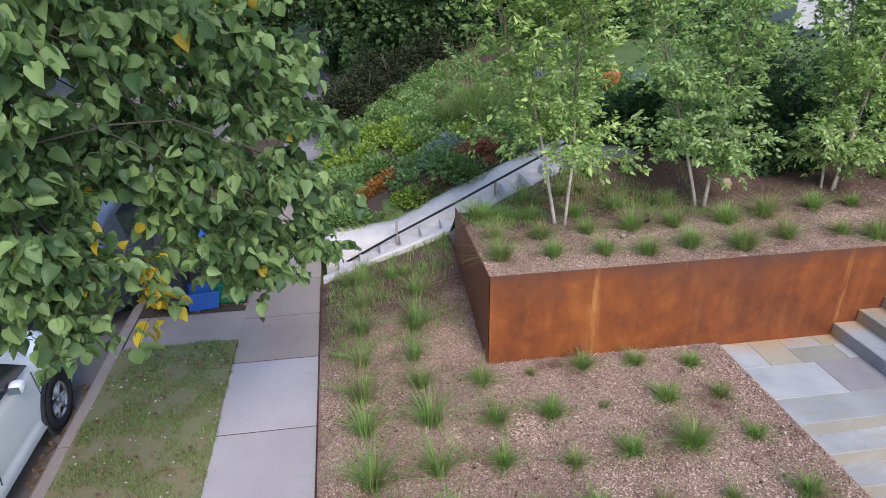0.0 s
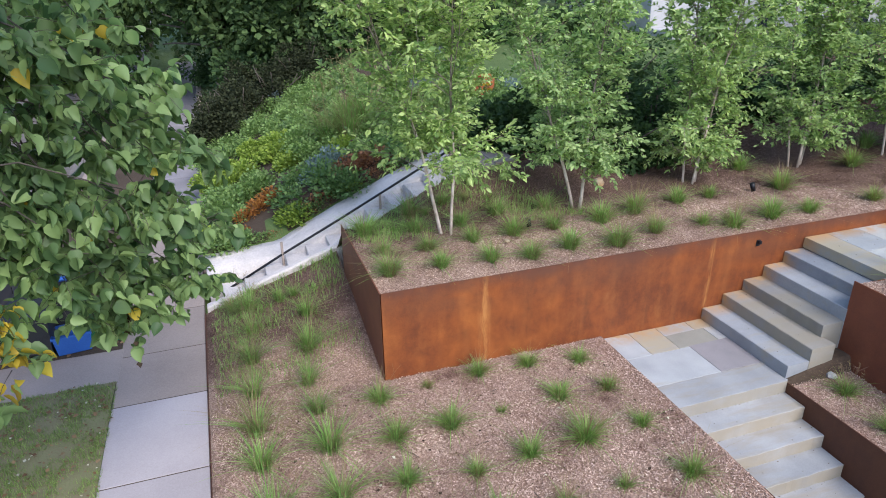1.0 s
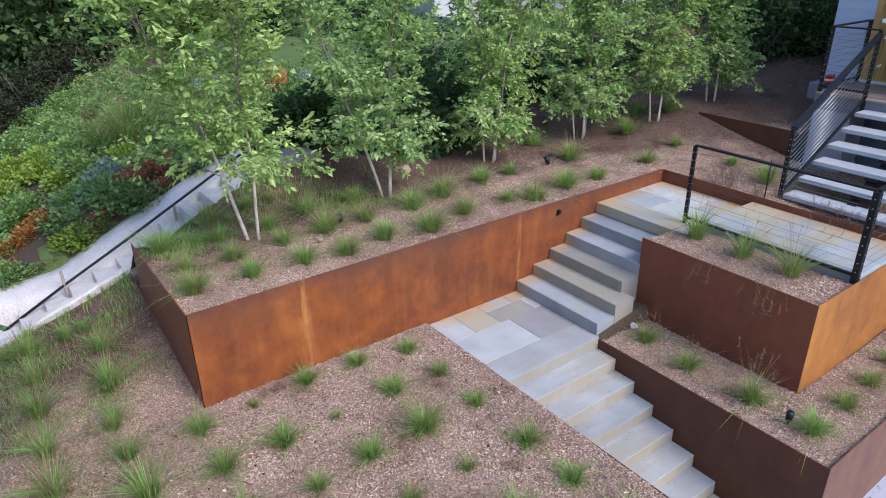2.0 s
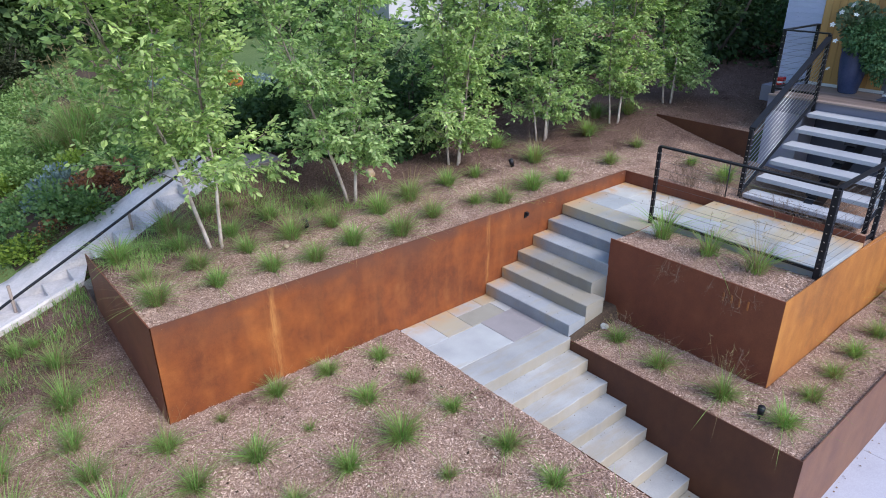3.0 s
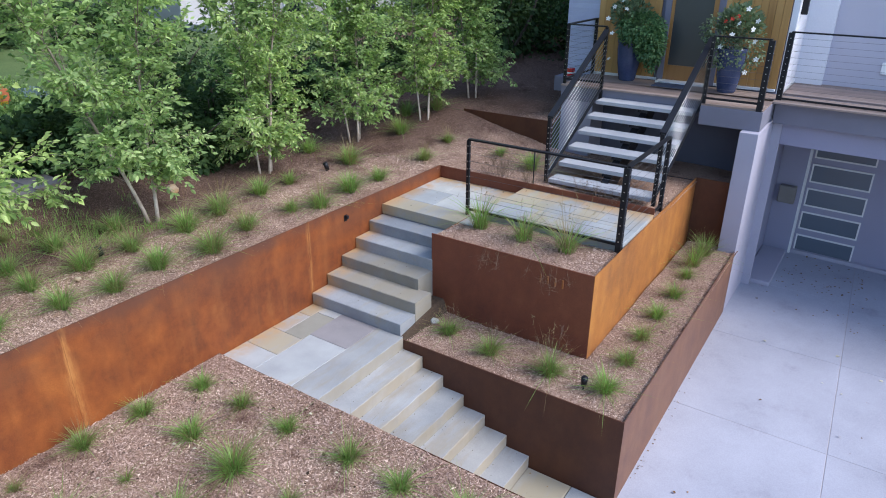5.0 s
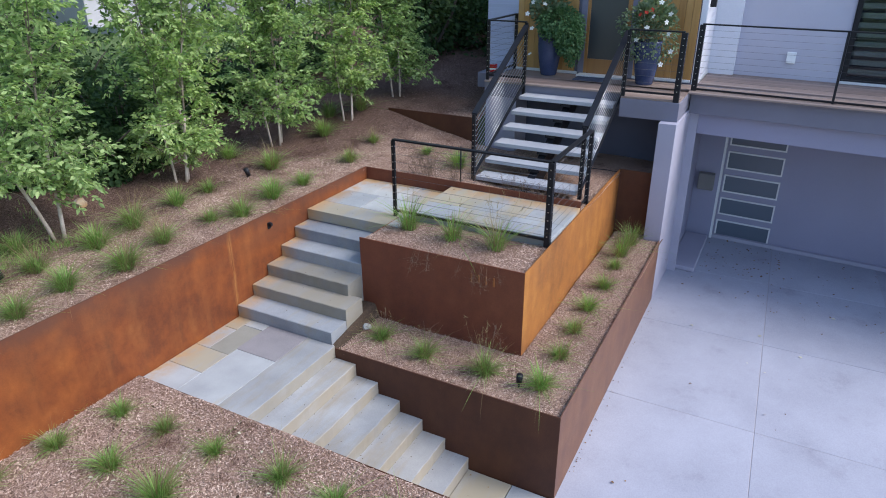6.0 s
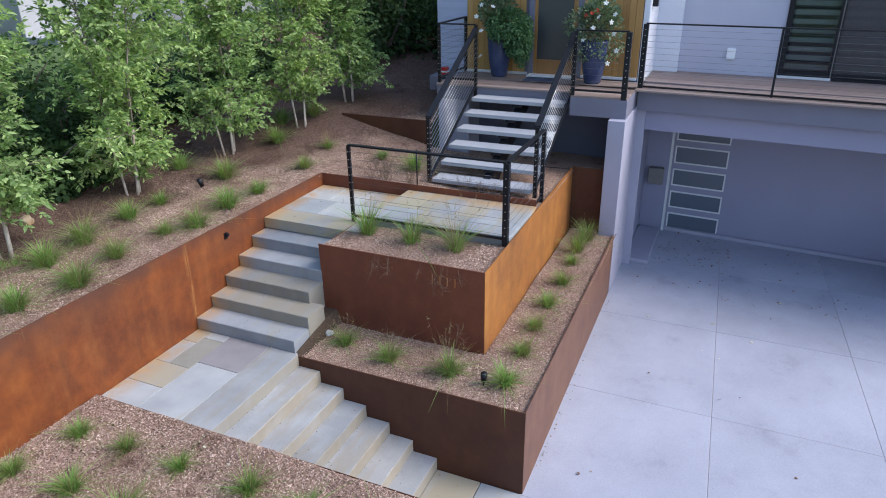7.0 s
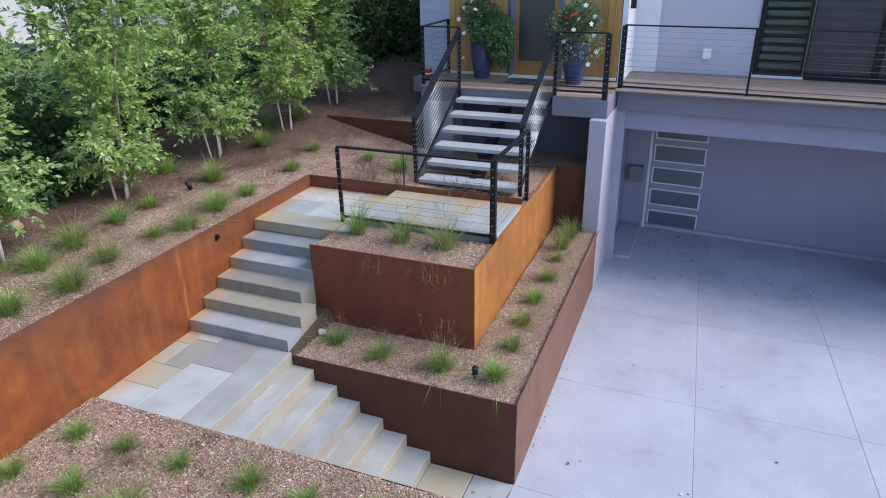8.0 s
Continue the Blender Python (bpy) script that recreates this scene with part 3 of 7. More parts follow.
plate("steel_panel", (-4.53, 0.0), (-4.53, 2.27), -0.4, 1.198, long_wall, inward=(1, 0), material=STEEL_SHADED)
plate("steel_panel", (3.155, -0.0), (3.155, -3.62), 0.7, 1.19, long_wall, inward=(1, 0), material=STEEL_SHADED)
for x, z in ((-3.26, 0.06), (0.03, 0.3)):
    part("weld_bead", boxed(x - 0.004, x + 0.004, -0.003, 0.001, z, 1.195, 0.001), STEEL_LONG, long_wall, "pale vertical weld seam")

planter_up = thing("upper_planter", "tall square rusted steel planter, front shaded and side sunlit in tone", "planter")
plate("front_panel", (0.955, -1.352), (0.955, -3.65), -0.4, 1.045, planter_up, inward=(1, 0), material=STEEL_SHADED)
plate("side_panel", (0.957, -3.652), (5.40, -3.62), -0.4, 1.045, planter_up, material=STEEL_SUNLIT)
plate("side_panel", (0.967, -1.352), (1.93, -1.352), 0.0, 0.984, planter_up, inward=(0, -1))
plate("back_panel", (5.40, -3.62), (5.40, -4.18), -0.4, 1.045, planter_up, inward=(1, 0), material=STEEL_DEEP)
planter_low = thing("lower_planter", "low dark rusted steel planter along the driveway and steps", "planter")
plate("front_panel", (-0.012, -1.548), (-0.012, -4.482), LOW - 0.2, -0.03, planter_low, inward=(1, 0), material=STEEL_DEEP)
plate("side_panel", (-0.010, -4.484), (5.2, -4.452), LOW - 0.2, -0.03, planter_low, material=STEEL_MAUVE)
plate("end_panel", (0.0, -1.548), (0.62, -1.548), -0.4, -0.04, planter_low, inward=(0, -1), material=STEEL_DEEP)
low_wall = thing("garden_wall", "low rusted steel wall holding the slope by the house", "retaining wall")
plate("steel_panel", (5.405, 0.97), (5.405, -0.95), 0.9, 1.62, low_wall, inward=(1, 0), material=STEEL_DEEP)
edging = thing("bed_edging", "thin dark steel edging round the mulch bed", "edging")
for i in range(5):
    y0, y1 = -4.42 + 1.44 * i, -4.42 + 1.44 * (i + 1) - 0.004
    part("edging_strip", boxed(-6.543, -6.531, y0, y1, -0.4, -0.115), STEEL_DEEP, edging)
part("edging_strip", boxed(-1.5865, -1.5805, -4.42, -0.003, LOW - 0.1, 0.032), STEEL_DEEP, edging)
south_wall = thing("bed_wall", "rusted steel wall between mulch bed and driveway", "retaining wall")
plate("steel_panel", (-6.53, -4.43), (-1.58, -4.43), LOW - 0.2, 0.05, south_wall)

# ---- stone steps, landing and terrace ----
def hewn(x0, x1, y0, y1, z0, z1, axis, seed, c=0.007, rough=0.006):
    """A thick stone tread with split, slightly uneven edges; it runs along axis 0 (x) or 1 (y)."""
    a0, a1, b0, b1 = (x0, x1, y0, y1) if axis == 0 else (y0, y1, x0, x1)
    n = max(8, int((a1 - a0) / 0.07))
    v, f = [], []
    for i in range(n + 1):
        t = a0 + (a1 - a0) * i / n
        j = [rough * noise.noise((t * 9, seed + k * 3.1, k)) + 0.5 * rough * noise.noise((t * 31, seed + k * 1.7, k)) for k in range(4)]
        lo, hi = b0 + j[0], b1 + j[1]
        prof = [(lo, z0), (hi, z0), (hi, z1 - c + j[2]), (hi - c - abs(j[3]), z1 + 0.3 * j[2]), (lo + c + abs(j[3]), z1 + 0.3 * j[3]), (lo, z1 - c + j[3])]
        v += [(t, b, z) if axis == 0 else (b, t, z) for b, z in prof]
    for i in range(n):
        f += [(6 * i + k, 6 * i + (k + 1) % 6, 6 * i + 6 + (k + 1) % 6, 6 * i + 6 + k) for k in range(6)]
    f += [tuple(range(6)), tuple(range(6 * n, 6 * n + 6))]
    bm = bmesh.new()
    bm.from_mesh(mesh_of("step", v, f))
    bmesh.ops.recalc_face_normals(bm, faces=bm.faces)
    return bm


lower_steps = thing("lower_stone_steps", "flight of six thick sandy bluestone steps", "steps")
for k in range(1, 7):
    y1, z = -1.575 - 0.3085 * (k - 1), -RISE * k
    part("step", hewn(-1.578, -0.018, y1 - 0.3085, y1 + 0.03, z - 0.30, z, 0, 2.3 * k, 0.005, 0.009), STONE_STEP, lower_steps)
upper_steps = thing("upper_stone_steps", "flight of thick grey bluestone steps beside the steel wall", "steps")
for k in range(1, 6):
    x0 = 0.316 * (k - 1)
    part("step", hewn(x0, x0 + 0.36, (-1.525 if k < 3 else -1.340) - 0.005 * k, -0.008, -0.14, RISE * k, 1, 20 + 1.9 * k), (RISER, RISER_TAN, RISER_TAN, RISER, RISER)[k - 1], upper_steps)
landing = tagged(new("landing"), "landing of mixed blue, tan and purple flagstones", "", "", "structure")
part("joint_bed", boxed(-1.58, 0.02, -1.55, -0.003, -0.30, -0.008), STONE, landing)
flags = [(-1.575, -0.620, -1.155, -0.560, STONE), (-0.610, -0.010, -1.155, -0.545, STONE_PURPLE),
         (-1.575, -1.185, -0.550, -0.02, STONE), (-1.175, -0.765, -0.550, -0.02, STONE_TAN), (-0.755, -0.155, -0.545, -0.235, STONE_OLIVE),
         (-0.755, -0.285, -0.225, -0.02, STONE), (-0.275, -0.010, -0.225, -0.02, STONE_TAN), (-0.145, -0.010, -0.535, -0.235, STONE_WARM)]
part("flagstone", hewn(-1.578, -0.013, -1.580, -1.162, -0.165, 0.0, 0, 1.1, 0.004, 0.008), STONE_STEP, landing)
for x0, x1, y0, y1, m in flags:
    part("flagstone", slab(rect(x0 - 0.003, x1 + 0.003, y0 - 0.003, y1 + 0.003), -0.08, 0.0, 0.004), m, landing)
terrace = tagged(new("terrace"), "terrace of large mixed flagstones below the stair", "", "", "structure")
PLAT = TERRACE + 0.11
part("joint_bed", boxed(1.60, 3.15, -1.60, -0.004, 0.7, TERRACE - 0.008), STONE, terrace)
part("joint_bed", boxed(1.95, 3.145, -3.615, -1.59, 0.7, PLAT - 0.045), STONE_WARM, terrace)
tiles = [(1.58, 1.97, -1.345, -0.006, STONE_TAN), (1.976, 2.52, -0.66, -0.006, STONE), (1.976, 2.52, -1.575, -0.666, STONE), (2.526, 3.15, -0.50, -0.006, STONE), (2.526, 3.15, -1.05, -0.506, STONE),
         (2.526, 3.15, -1.575, -1.056, STONE_TAN)]
raised = [(1.935, 2.42, -2.21, -1.575, STONE), (2.425, 3.148, -2.05, -1.575, STONE_MIXED), (2.425, 3.148, -2.62, -2.055, STONE_MIXED), (1.935, 2.42, -2.90, -2.215, STONE_MIXED), (2.425, 2.80, -3.05, -2.625, STONE_TAN), (2.805, 3.148, -3.05, -2.625, STONE_MIXED),
          (1.935, 2.42, -3.62, -2.905, STONE), (2.425, 3.148, -3.62, -3.055, STONE_WARM)]
for x0, x1, y0, y1, m in tiles:
    part("flagstone", slab(rect(x0, x1, y0, y1), TERRACE - (0.15 if x0 < 1.97 else 0.05), TERRACE, 0.004), m, terrace)
for x0, x1, y0, y1, m in raised:
    part("flagstone", slab(rect(x0, x1, y0, y1), PLAT - 0.05, PLAT, 0.004), m, terrace)
foot_path = tagged(new("foot_path"), "flagstones at the foot of the lower steps", "", "", "structure")
for x0, x1, y0, y1, m in [(-0.62, -0.02, -3.98, -3.43, STONE_TAN), (-1.58, -0.63, -3.90, -3.43, STONE), (-0.75, -0.02, -4.47, -3.99, STONE), (-1.58, -0.76, -4.47, -3.91, STONE_WARM)]:
    part("flagstone", slab(rect(x0, x1, y0, y1), LOW - 0.1, LOW), m, foot_path)

# ---- house ----
def turned(ob):
    """The garage wing stands about five degrees off the entrance wing: its points swing about the wing wall."""
    for v in ob.data.vertices:
        v.co.x += 0.08 * min(0.0, v.co.y + 4.45)
    ob.data.update()


house = thing("house", "modern grey stucco house with cedar entrance and garage below a deck", "house")
wall_parts = [
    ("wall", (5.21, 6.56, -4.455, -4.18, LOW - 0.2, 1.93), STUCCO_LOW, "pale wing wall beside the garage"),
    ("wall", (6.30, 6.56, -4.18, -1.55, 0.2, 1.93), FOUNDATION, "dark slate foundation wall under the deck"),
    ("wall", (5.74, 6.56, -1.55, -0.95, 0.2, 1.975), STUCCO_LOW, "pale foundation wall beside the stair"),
    ("wall", (6.55, 6.62, -4.60, -4.18, LOW - 0.2, 1.88), STUCCO_LOW, ""),
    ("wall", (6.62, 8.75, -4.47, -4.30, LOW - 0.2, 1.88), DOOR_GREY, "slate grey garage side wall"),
    # Beam takes the darker door grey: shade of the deck edge in its colour.
    ("beam", (6.552, 6.80, -12.5, -4.602, 1.51, 1.88), DOOR_GREY, "stucco beam over the garage opening"),
    # Unseen ceiling, kept pale to bounce light into the recess.
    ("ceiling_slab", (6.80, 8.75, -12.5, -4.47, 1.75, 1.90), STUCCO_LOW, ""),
    ("wall", (8.75, 8.95, -12.5, -4.35, LOW - 0.2, 1.90), STUCCO_DARK, ""),
    ("wall", (6.552, 8.75, -12.5, -12.2, LOW - 0.2, 1.90), STUCCO, ""),
    ("wall", (8.42, 8.65, -6.64, -4.88, DECK - 0.1, 5.4), STUCCO, ""),
    ("wall", (8.42, 8.65, -12.5, -9.8, DECK - 0.1, 5.4), STUCCO, ""),
    ("wall", (8.42, 8.65, -9.8, -6.64, 4.6, 5.4), STUCCO, ""),
    ("wall", (7.08, 7.30, -1.00, -0.36, 0.9, 5.4), PIER, "painted brick pier, shade put into its lavender tone"),
    ("wall", (7.30, 12.0, -0.60, -0.36, 0.9, 5.4), STUCCO, ""),
    ("wall", (7.08, 8.30, -4.42, -4.32, DECK - 0.1, 5.4), BRICK_WHITE, "white painted brick return wall"),
    ("wall", (8.28, 8.60, -4.88, -4.42, DECK - 0.1, 5.4), BRICK_WHITE, ""),
    ("roof", (8.3, 12.3, -12.8, -4.45, 5.4, 5.62), STUCCO_DARK, "flat dark roof"),
    # Unseen overhang past the entrance wall, added to shade porch and slope.
    ("roof", (6.35, 12.3, -4.45, -0.1, 5.4, 5.62), STUCCO_DARK, ""),
    ("wall", (11.8, 12.0, -12.5, -0.6, -1.2, 5.4), STUCCO, ""),
    ("wall", (8.65, 11.8, -12.5, -12.3, 1.9, 5.4), STUCCO, ""),
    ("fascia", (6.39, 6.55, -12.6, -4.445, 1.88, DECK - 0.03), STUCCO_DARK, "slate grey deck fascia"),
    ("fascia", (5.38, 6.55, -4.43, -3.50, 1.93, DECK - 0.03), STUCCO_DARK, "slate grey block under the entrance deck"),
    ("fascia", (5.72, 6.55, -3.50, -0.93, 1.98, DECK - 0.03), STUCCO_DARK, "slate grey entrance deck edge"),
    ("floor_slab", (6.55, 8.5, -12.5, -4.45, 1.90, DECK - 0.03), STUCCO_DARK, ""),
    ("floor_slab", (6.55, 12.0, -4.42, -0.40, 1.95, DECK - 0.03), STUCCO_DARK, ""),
    ("skirting", (7.04, 7.08, -4.30, -1.00, DECK, DECK + 0.05), WHITE_FRAME, "white base trim"),
    ("skirting", (7.08, 8.28, -4.435, -4.421, DECK, DECK + 0.07), WHITE_FRAME, "white base trim"),
]
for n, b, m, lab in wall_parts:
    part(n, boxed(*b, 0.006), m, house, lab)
for k in range(40):
    z = DECK - 0.02 + 0.077 * k
    part("brick_course", boxed(7.074, 7.079, -0.998, -0.362, z, z + 0.067), PIER, house)
    part("brick_course", boxed(7.09, 8.27, -4.427, -4.421, z + 0.09, z + 0.157), BRICK_WHITE, house)
part("plinth", boxed(6.66, 8.45, -4.93, -4.475, LOW, LOW + 0.09, 0.02), STUCCO_LOW, house, "low concrete kerb inside the garage entrance")
part("letter_box", boxed(8.40, 8.549, -4.87, -4.56, -0.09, 0.26, 0.02), TREAD_GREY, house, "grey wall-mounted box")
part("wall_lamp", boxed(7.25, 7.37, -4.52, -4.42, 3.52, 3.86, 0.008), BLACK, house, "dark box-shaped wall lamp")
part("outlet_cover", boxed(8.375, 8.42, -5.88, -5.73, 2.53, 2.73, 0.012), surface("white_plastic", (0.82, 0.82, 0.83), (0.88, 0.88, 0.89), 2, 60, 0.5, 0.02, 0.001), house, "white weatherproof outlet")
# cedar boards and front door
y = -1.004
for i in range(28):
    y1 = y - 0.118
    if not (-3.30 < y1 + 0.06 < -2.24):
        part("board", boxed(7.06, 7.10, y1 + 0.004, y, DECK + 0.05, 5.38, 0.003), CEDAR, house)
    y = y1
part("wall", boxed(7.10, 7.16, -4.32, -1.0, DECK - 0.1, 5.4), STUCCO_DARK, house)
door = part("front_door", boxed(7.04, 7.09, -2.42, -2.36, DECK + 0.03, 4.45, 0.004), DOOR_WOOD, house, "orange-brown wooden door with a dark glass panel")
part("stile", boxed(7.03, 7.09, -3.17, -3.09, DECK + 0.03, 4.45, 0.004), DOOR_WOOD, door)
part("bottom_rail", boxed(7.03, 7.09, -3.09, -2.42, DECK + 0.03, DECK + 0.30, 0.004), DOOR_WOOD, door)
part("top_rail", boxed(7.03, 7.09, -3.09, -2.42, 4.28, 4.45, 0.004), DOOR_WOOD, door)
part("glass_panel", boxed(7.05, 7.07, -3.09, -2.42, DECK + 0.30, 4.28), DOOR_GLASS, door)
for y0, y1 in ((-2.36, -2.25), (-3.28, -3.17)):
    part("door_jamb", boxed(7.03, 7.10, y0, y1, DECK, 4.6, 0.004), STUCCO_DARK, house, "slate grey door jamb")
part("threshold", boxed(6.80, 7.06, -3.2, -2.3, DECK + 0.001, DECK + 0.035, 0.006), WHITE_FRAME, house)
mat_ob = part("door_mat", boxed(6.42, 6.78, -3.0, -2.35, DECK, DECK + 0.015, 0.005), surface("mat_fibre", (0.05, 0.055, 0.08), (0.12, 0.13, 0.18), 6, 120, 0.95, 0.6, 0.004), None, "")
tagged(mat_ob, "dark blue-grey door mat on the entrance deck", "door mat")
# garage door
part("wall", boxed(8.55, 8.75, -4.945, -4.471, LOW, 1.75, 0.004), DOOR_GREY, house, "narrow slate grey wall beside the garage door")
gdoor = part("garage_door", boxed(8.69, 8.74, -9.9, -4.99, LOW + 0.03, 1.75), DOOR_GREY, house, "slate grey garage door with a column of framed windows")
part("door_edge", boxed(8.55, 8.69, -4.99, -4.945, LOW, 1.75, 0.004), WHITE_FRAME, gdoor, "white door edge strip")
part("seal", boxed(8.60, 8.70, -9.9, -4.99, LOW, LOW + 0.075, 0.006), STUCCO_LOW, gdoor, "pale bottom seal")
for k in range(5):
    z0 = LOW + 0.03 + 0.49 * k
    fr = bmesh.new()
    ya, yb, za, zb = -6.07, -5.03, z0, z0 + 0.37
    for q in ((ya, yb, za, za + 0.028), (ya, yb, zb - 0.028, zb), (ya, ya + 0.028, za + 0.028, zb - 0.028), (yb - 0.028, yb, za + 0.028, zb - 0.028)):
        boxed(8.665, 8.69, *q, bm=fr)
    w = part("window_frame", fr, WHITE_FRAME, gdoor)
    part("pane", boxed(8.68, 8.686, ya + 0.028, yb - 0.028, za + 0.028, zb - 0.028), GREY_GLASS, gdoor)
# deck window with blinds
win = part("window", boxed(8.38, 8.46, -6.72, -6.64, DECK + 0.04, 4.6, 0.004), BLACK, house, "wide black-framed sliding window with slatted blinds")
for q in ((-9.8, -9.7, DECK + 0.04, 4.6), (-7.52, -7.44, DECK + 0.04, 4.6), (-8.68, -8.56, DECK + 0.04, 4.6), (-9.7, -6.72, DECK + 0.04, DECK + 0.12), (-9.7, -6.72, 4.5, 4.6)):
    part("window_frame", boxed(8.39, 8.455, *q, 0.004), BLACK, win)
part("window_sill", boxed(8.34, 8.42, -7.50, -6.64, DECK, DECK + 0.04, 0.004), WHITE_FRAME, win)
part("window_sill", boxed(8.34, 8.42, -9.8, -7.502, DECK, DECK + 0.04, 0.004), BLACK, win)
part("screen_edge", boxed(8.377, 8.389, -7.495, -7.480, DECK + 0.04, 4.5, 0.003), TREAD_GREY, win, "pale edge strip of the sliding screen")
BLIND = surface("blind_slat", (0.28, 0.30, 0.26), (0.40, 0.42, 0.36), 2, 60, 0.7, 0.05, 0.001)
for k in range(15):
    z = DECK + 0.16 + 0.155 * k
    part("slat", boxed(8.47, 8.50, -8.56, -6.73, z, z + 0.085, 0.003), BLIND, win)
    part("slat", boxed(8.47, 8.50, -9.7, -8.57, z, z + 0.085, 0.003), BLIND, win)
PANE = glassy("clear_glass", (0.5, 0.55, 0.6), 0.02)
PANE.node_tree.nodes["Principled BSDF"].inputs["Transmission Weight"].default_value = 1.0
SCREEN = glassy("insect_screen", (0.055, 0.048, 0.052), 0.5)
SCREEN.node_tree.nodes["Principled BSDF"].inputs["Alpha"].default_value = 0.62
for y0, y1, m in ((-7.44, -6.72, PANE), (-8.56, -7.52, SCREEN), (-9.7, -8.68, SCREEN)):
    o = part("pane", boxed(8.425, 8.431, y0, y1, DECK + 0.12, 4.5), m, win)
    o.visible_shadow = False
part("room_back", boxed(9.6, 9.7, -10.2, -6.2, DECK - 0.1, 4.8), STUCCO_DARK, house)
# decking
deck = tagged(new("deck_floor"), "brown hardwood decking boards", "", "", "structure")
x = 5.40
while x < 8.36:
    x1 = min(x + 0.135, 8.40)
    if x1 < 5.74:
        part("deck_board", boxed(x, x1, -4.42, -3.50, DECK - 0.028, DECK, 0.003), DECKING, deck)
    elif x1 < 6.40:
        part("deck_board", boxed(x, x1, -4.42, -0.94, DECK - 0.028, DECK, 0.003), DECKING, deck)
    elif x1 < 7.1:
        part("deck_board", boxed(x, x1, -12.5, -0.94, DECK - 0.028, DECK, 0.003), DECKING, deck)
    else:
        part("deck_board", boxed(x, x1, -12.5, -4.44, DECK - 0.028, DECK, 0.003), DECKING, deck)
    x += 0.14
for ob in list(house.children_recursive) + list(deck.children_recursive):
    turned(ob)


# ---- railings ----
def box_data(ax, ay, az, bx, by):
    """A small cross of two boxes, as the ends of a cable seen on a post."""
    v, f = [], []
    for hx, hy in ((ax, ay), (bx, by)):
        n = len(v)
        v += [(sx_ * hx, sy_ * hy, sz_ * az) for sz_ in (-1, 1) for sy_ in (-1, 1) for sx_ in (-1, 1)]
        f += [tuple(n + i for i in q) for q in ((0, 2, 3, 1), (4, 5, 7, 6), (0, 1, 5, 4), (2, 6, 7, 3), (0, 4, 6, 2), (1, 3, 7, 5))]
    return v, f


def cable_rail(label, pts, height, cables=9, wide=0.05, low=0.09, posts=None, group="railings", fittings=True):
    """Black posts with stainless cables between them; pts are post feet, rails follow them."""
    r = thing("railing", label, "railing", group)
    n = len(pts)
    posts = posts or [wide] * n
    for (x, y, z), w in zip(pts, posts):
        if not w:
            continue
        p = part("post", boxed(x - w / 2, x + w / 2, y - w / 2, y + w / 2, z - 0.03, z + height, 0.004), BLACK, r)
        if fittings and w > 0.035:
            fm = mesh_of("cable_fitting", *box_data(w / 2 + 0.004, 0.008, 0.006, 0.008, w / 2 + 0.004))
            fm.materials.append(CABLE)
            for k in range(cables):
                o = part("cable_fitting", fm, None, p)
                o.location = (x, y, z + low + 0.05 + (height - low - 0.13) * k / (cables - 1))
    for a, b in zip(pts, pts[1:]):
        A, B = Vector(a), Vector(b)
        d = (B - A)
        side = Vector((-d.y, d.x, 0)).normalized()
        for nm, h0, h1, w in (("top_rail", height, height + 0.022, 0.032), ("bottom_rail", low - 0.02, low + 0.012, 0.014)):
            v = [P + side * s * w + Vector((0, 0, h)) for P in (A, B) for s, h in ((-1, h0), (1, h0), (1, h1), (-1, h1))]
            part(nm, mesh_of(nm, v, [(0, 1, 2, 3)[::-1], (4, 5, 6, 7), *[(i, (i + 1) % 4, 4 + (i + 1) % 4, 4 + i) for i in range(4)]]), BLACK, r)
        for k in range(cables):
            zz = low + 0.05 + (height - low - 0.13) * k / (cables - 1)
            vv, ff = tube([A + Vector((0, 0, zz)), B + Vector((0, 0, zz))], 0.0021, 5)
            part("cable", mesh_of("cable", vv, ff, True), DULL_CABLE, r)
    return r


cable_rail("black steel railing with thin cables round the terrace", [(1.935, -1.30, TERRACE), (1.925, -3.57, TERRACE), (3.64, -3.56, TERRACE)], 1.10, 9, posts=[0.045, 0.075, 0.055])
cable_rail("black cable railing on the stair block of the deck", [(5.43, -3.53, DECK), (5.43, -4.36, DECK)], 1.02, 9, posts=[0.05, 0.085])
cable_rail("long black cable railing along the upper deck", [(6.42, -4.47, DECK), (6.255, -6.53, DECK), (6.09, -8.60, DECK), (5.92, -10.7, DECK), (5.78, -12.5, DECK)], 1.05, 10, low=0.03, posts=[0.085, 0.035, 0.05, 0.035, 0.05])
cable_rail("black cable railing at the end of the entrance deck", [(5.76, -1.68, DECK), (5.76, -0.97, DECK), (7.06, -0.97, DECK)], 1.02, 9, posts=[0.05, 0.05, 0.05])

# entrance stair
stair = thing("entrance_stair", "open stair of pale concrete treads on a dark steel spine", "stair")
TREAD = surface("tread_concrete", (0.32, 0.325, 0.35), (0.42, 0.425, 0.45), 2, 60, 0.75, 0.15, 0.002)
sx, sz, run, rise = 3.64, 1.155, 0.347, 0.190
for k in range(6):
    x0, z = sx + run * k, sz + rise * k
    part("tread", boxed(x0, x0 + 0.33, -3.40, -1.75, z - 0.065, z, 0.008), TREAD, stair)
    part("tread_bracket", boxed(x0 + 0.03, x0 + 0.30, -2.67, -2.49, z - 0.12, z - 0.066, 0.004), BLACK, stair)
sp = bmesh.new()
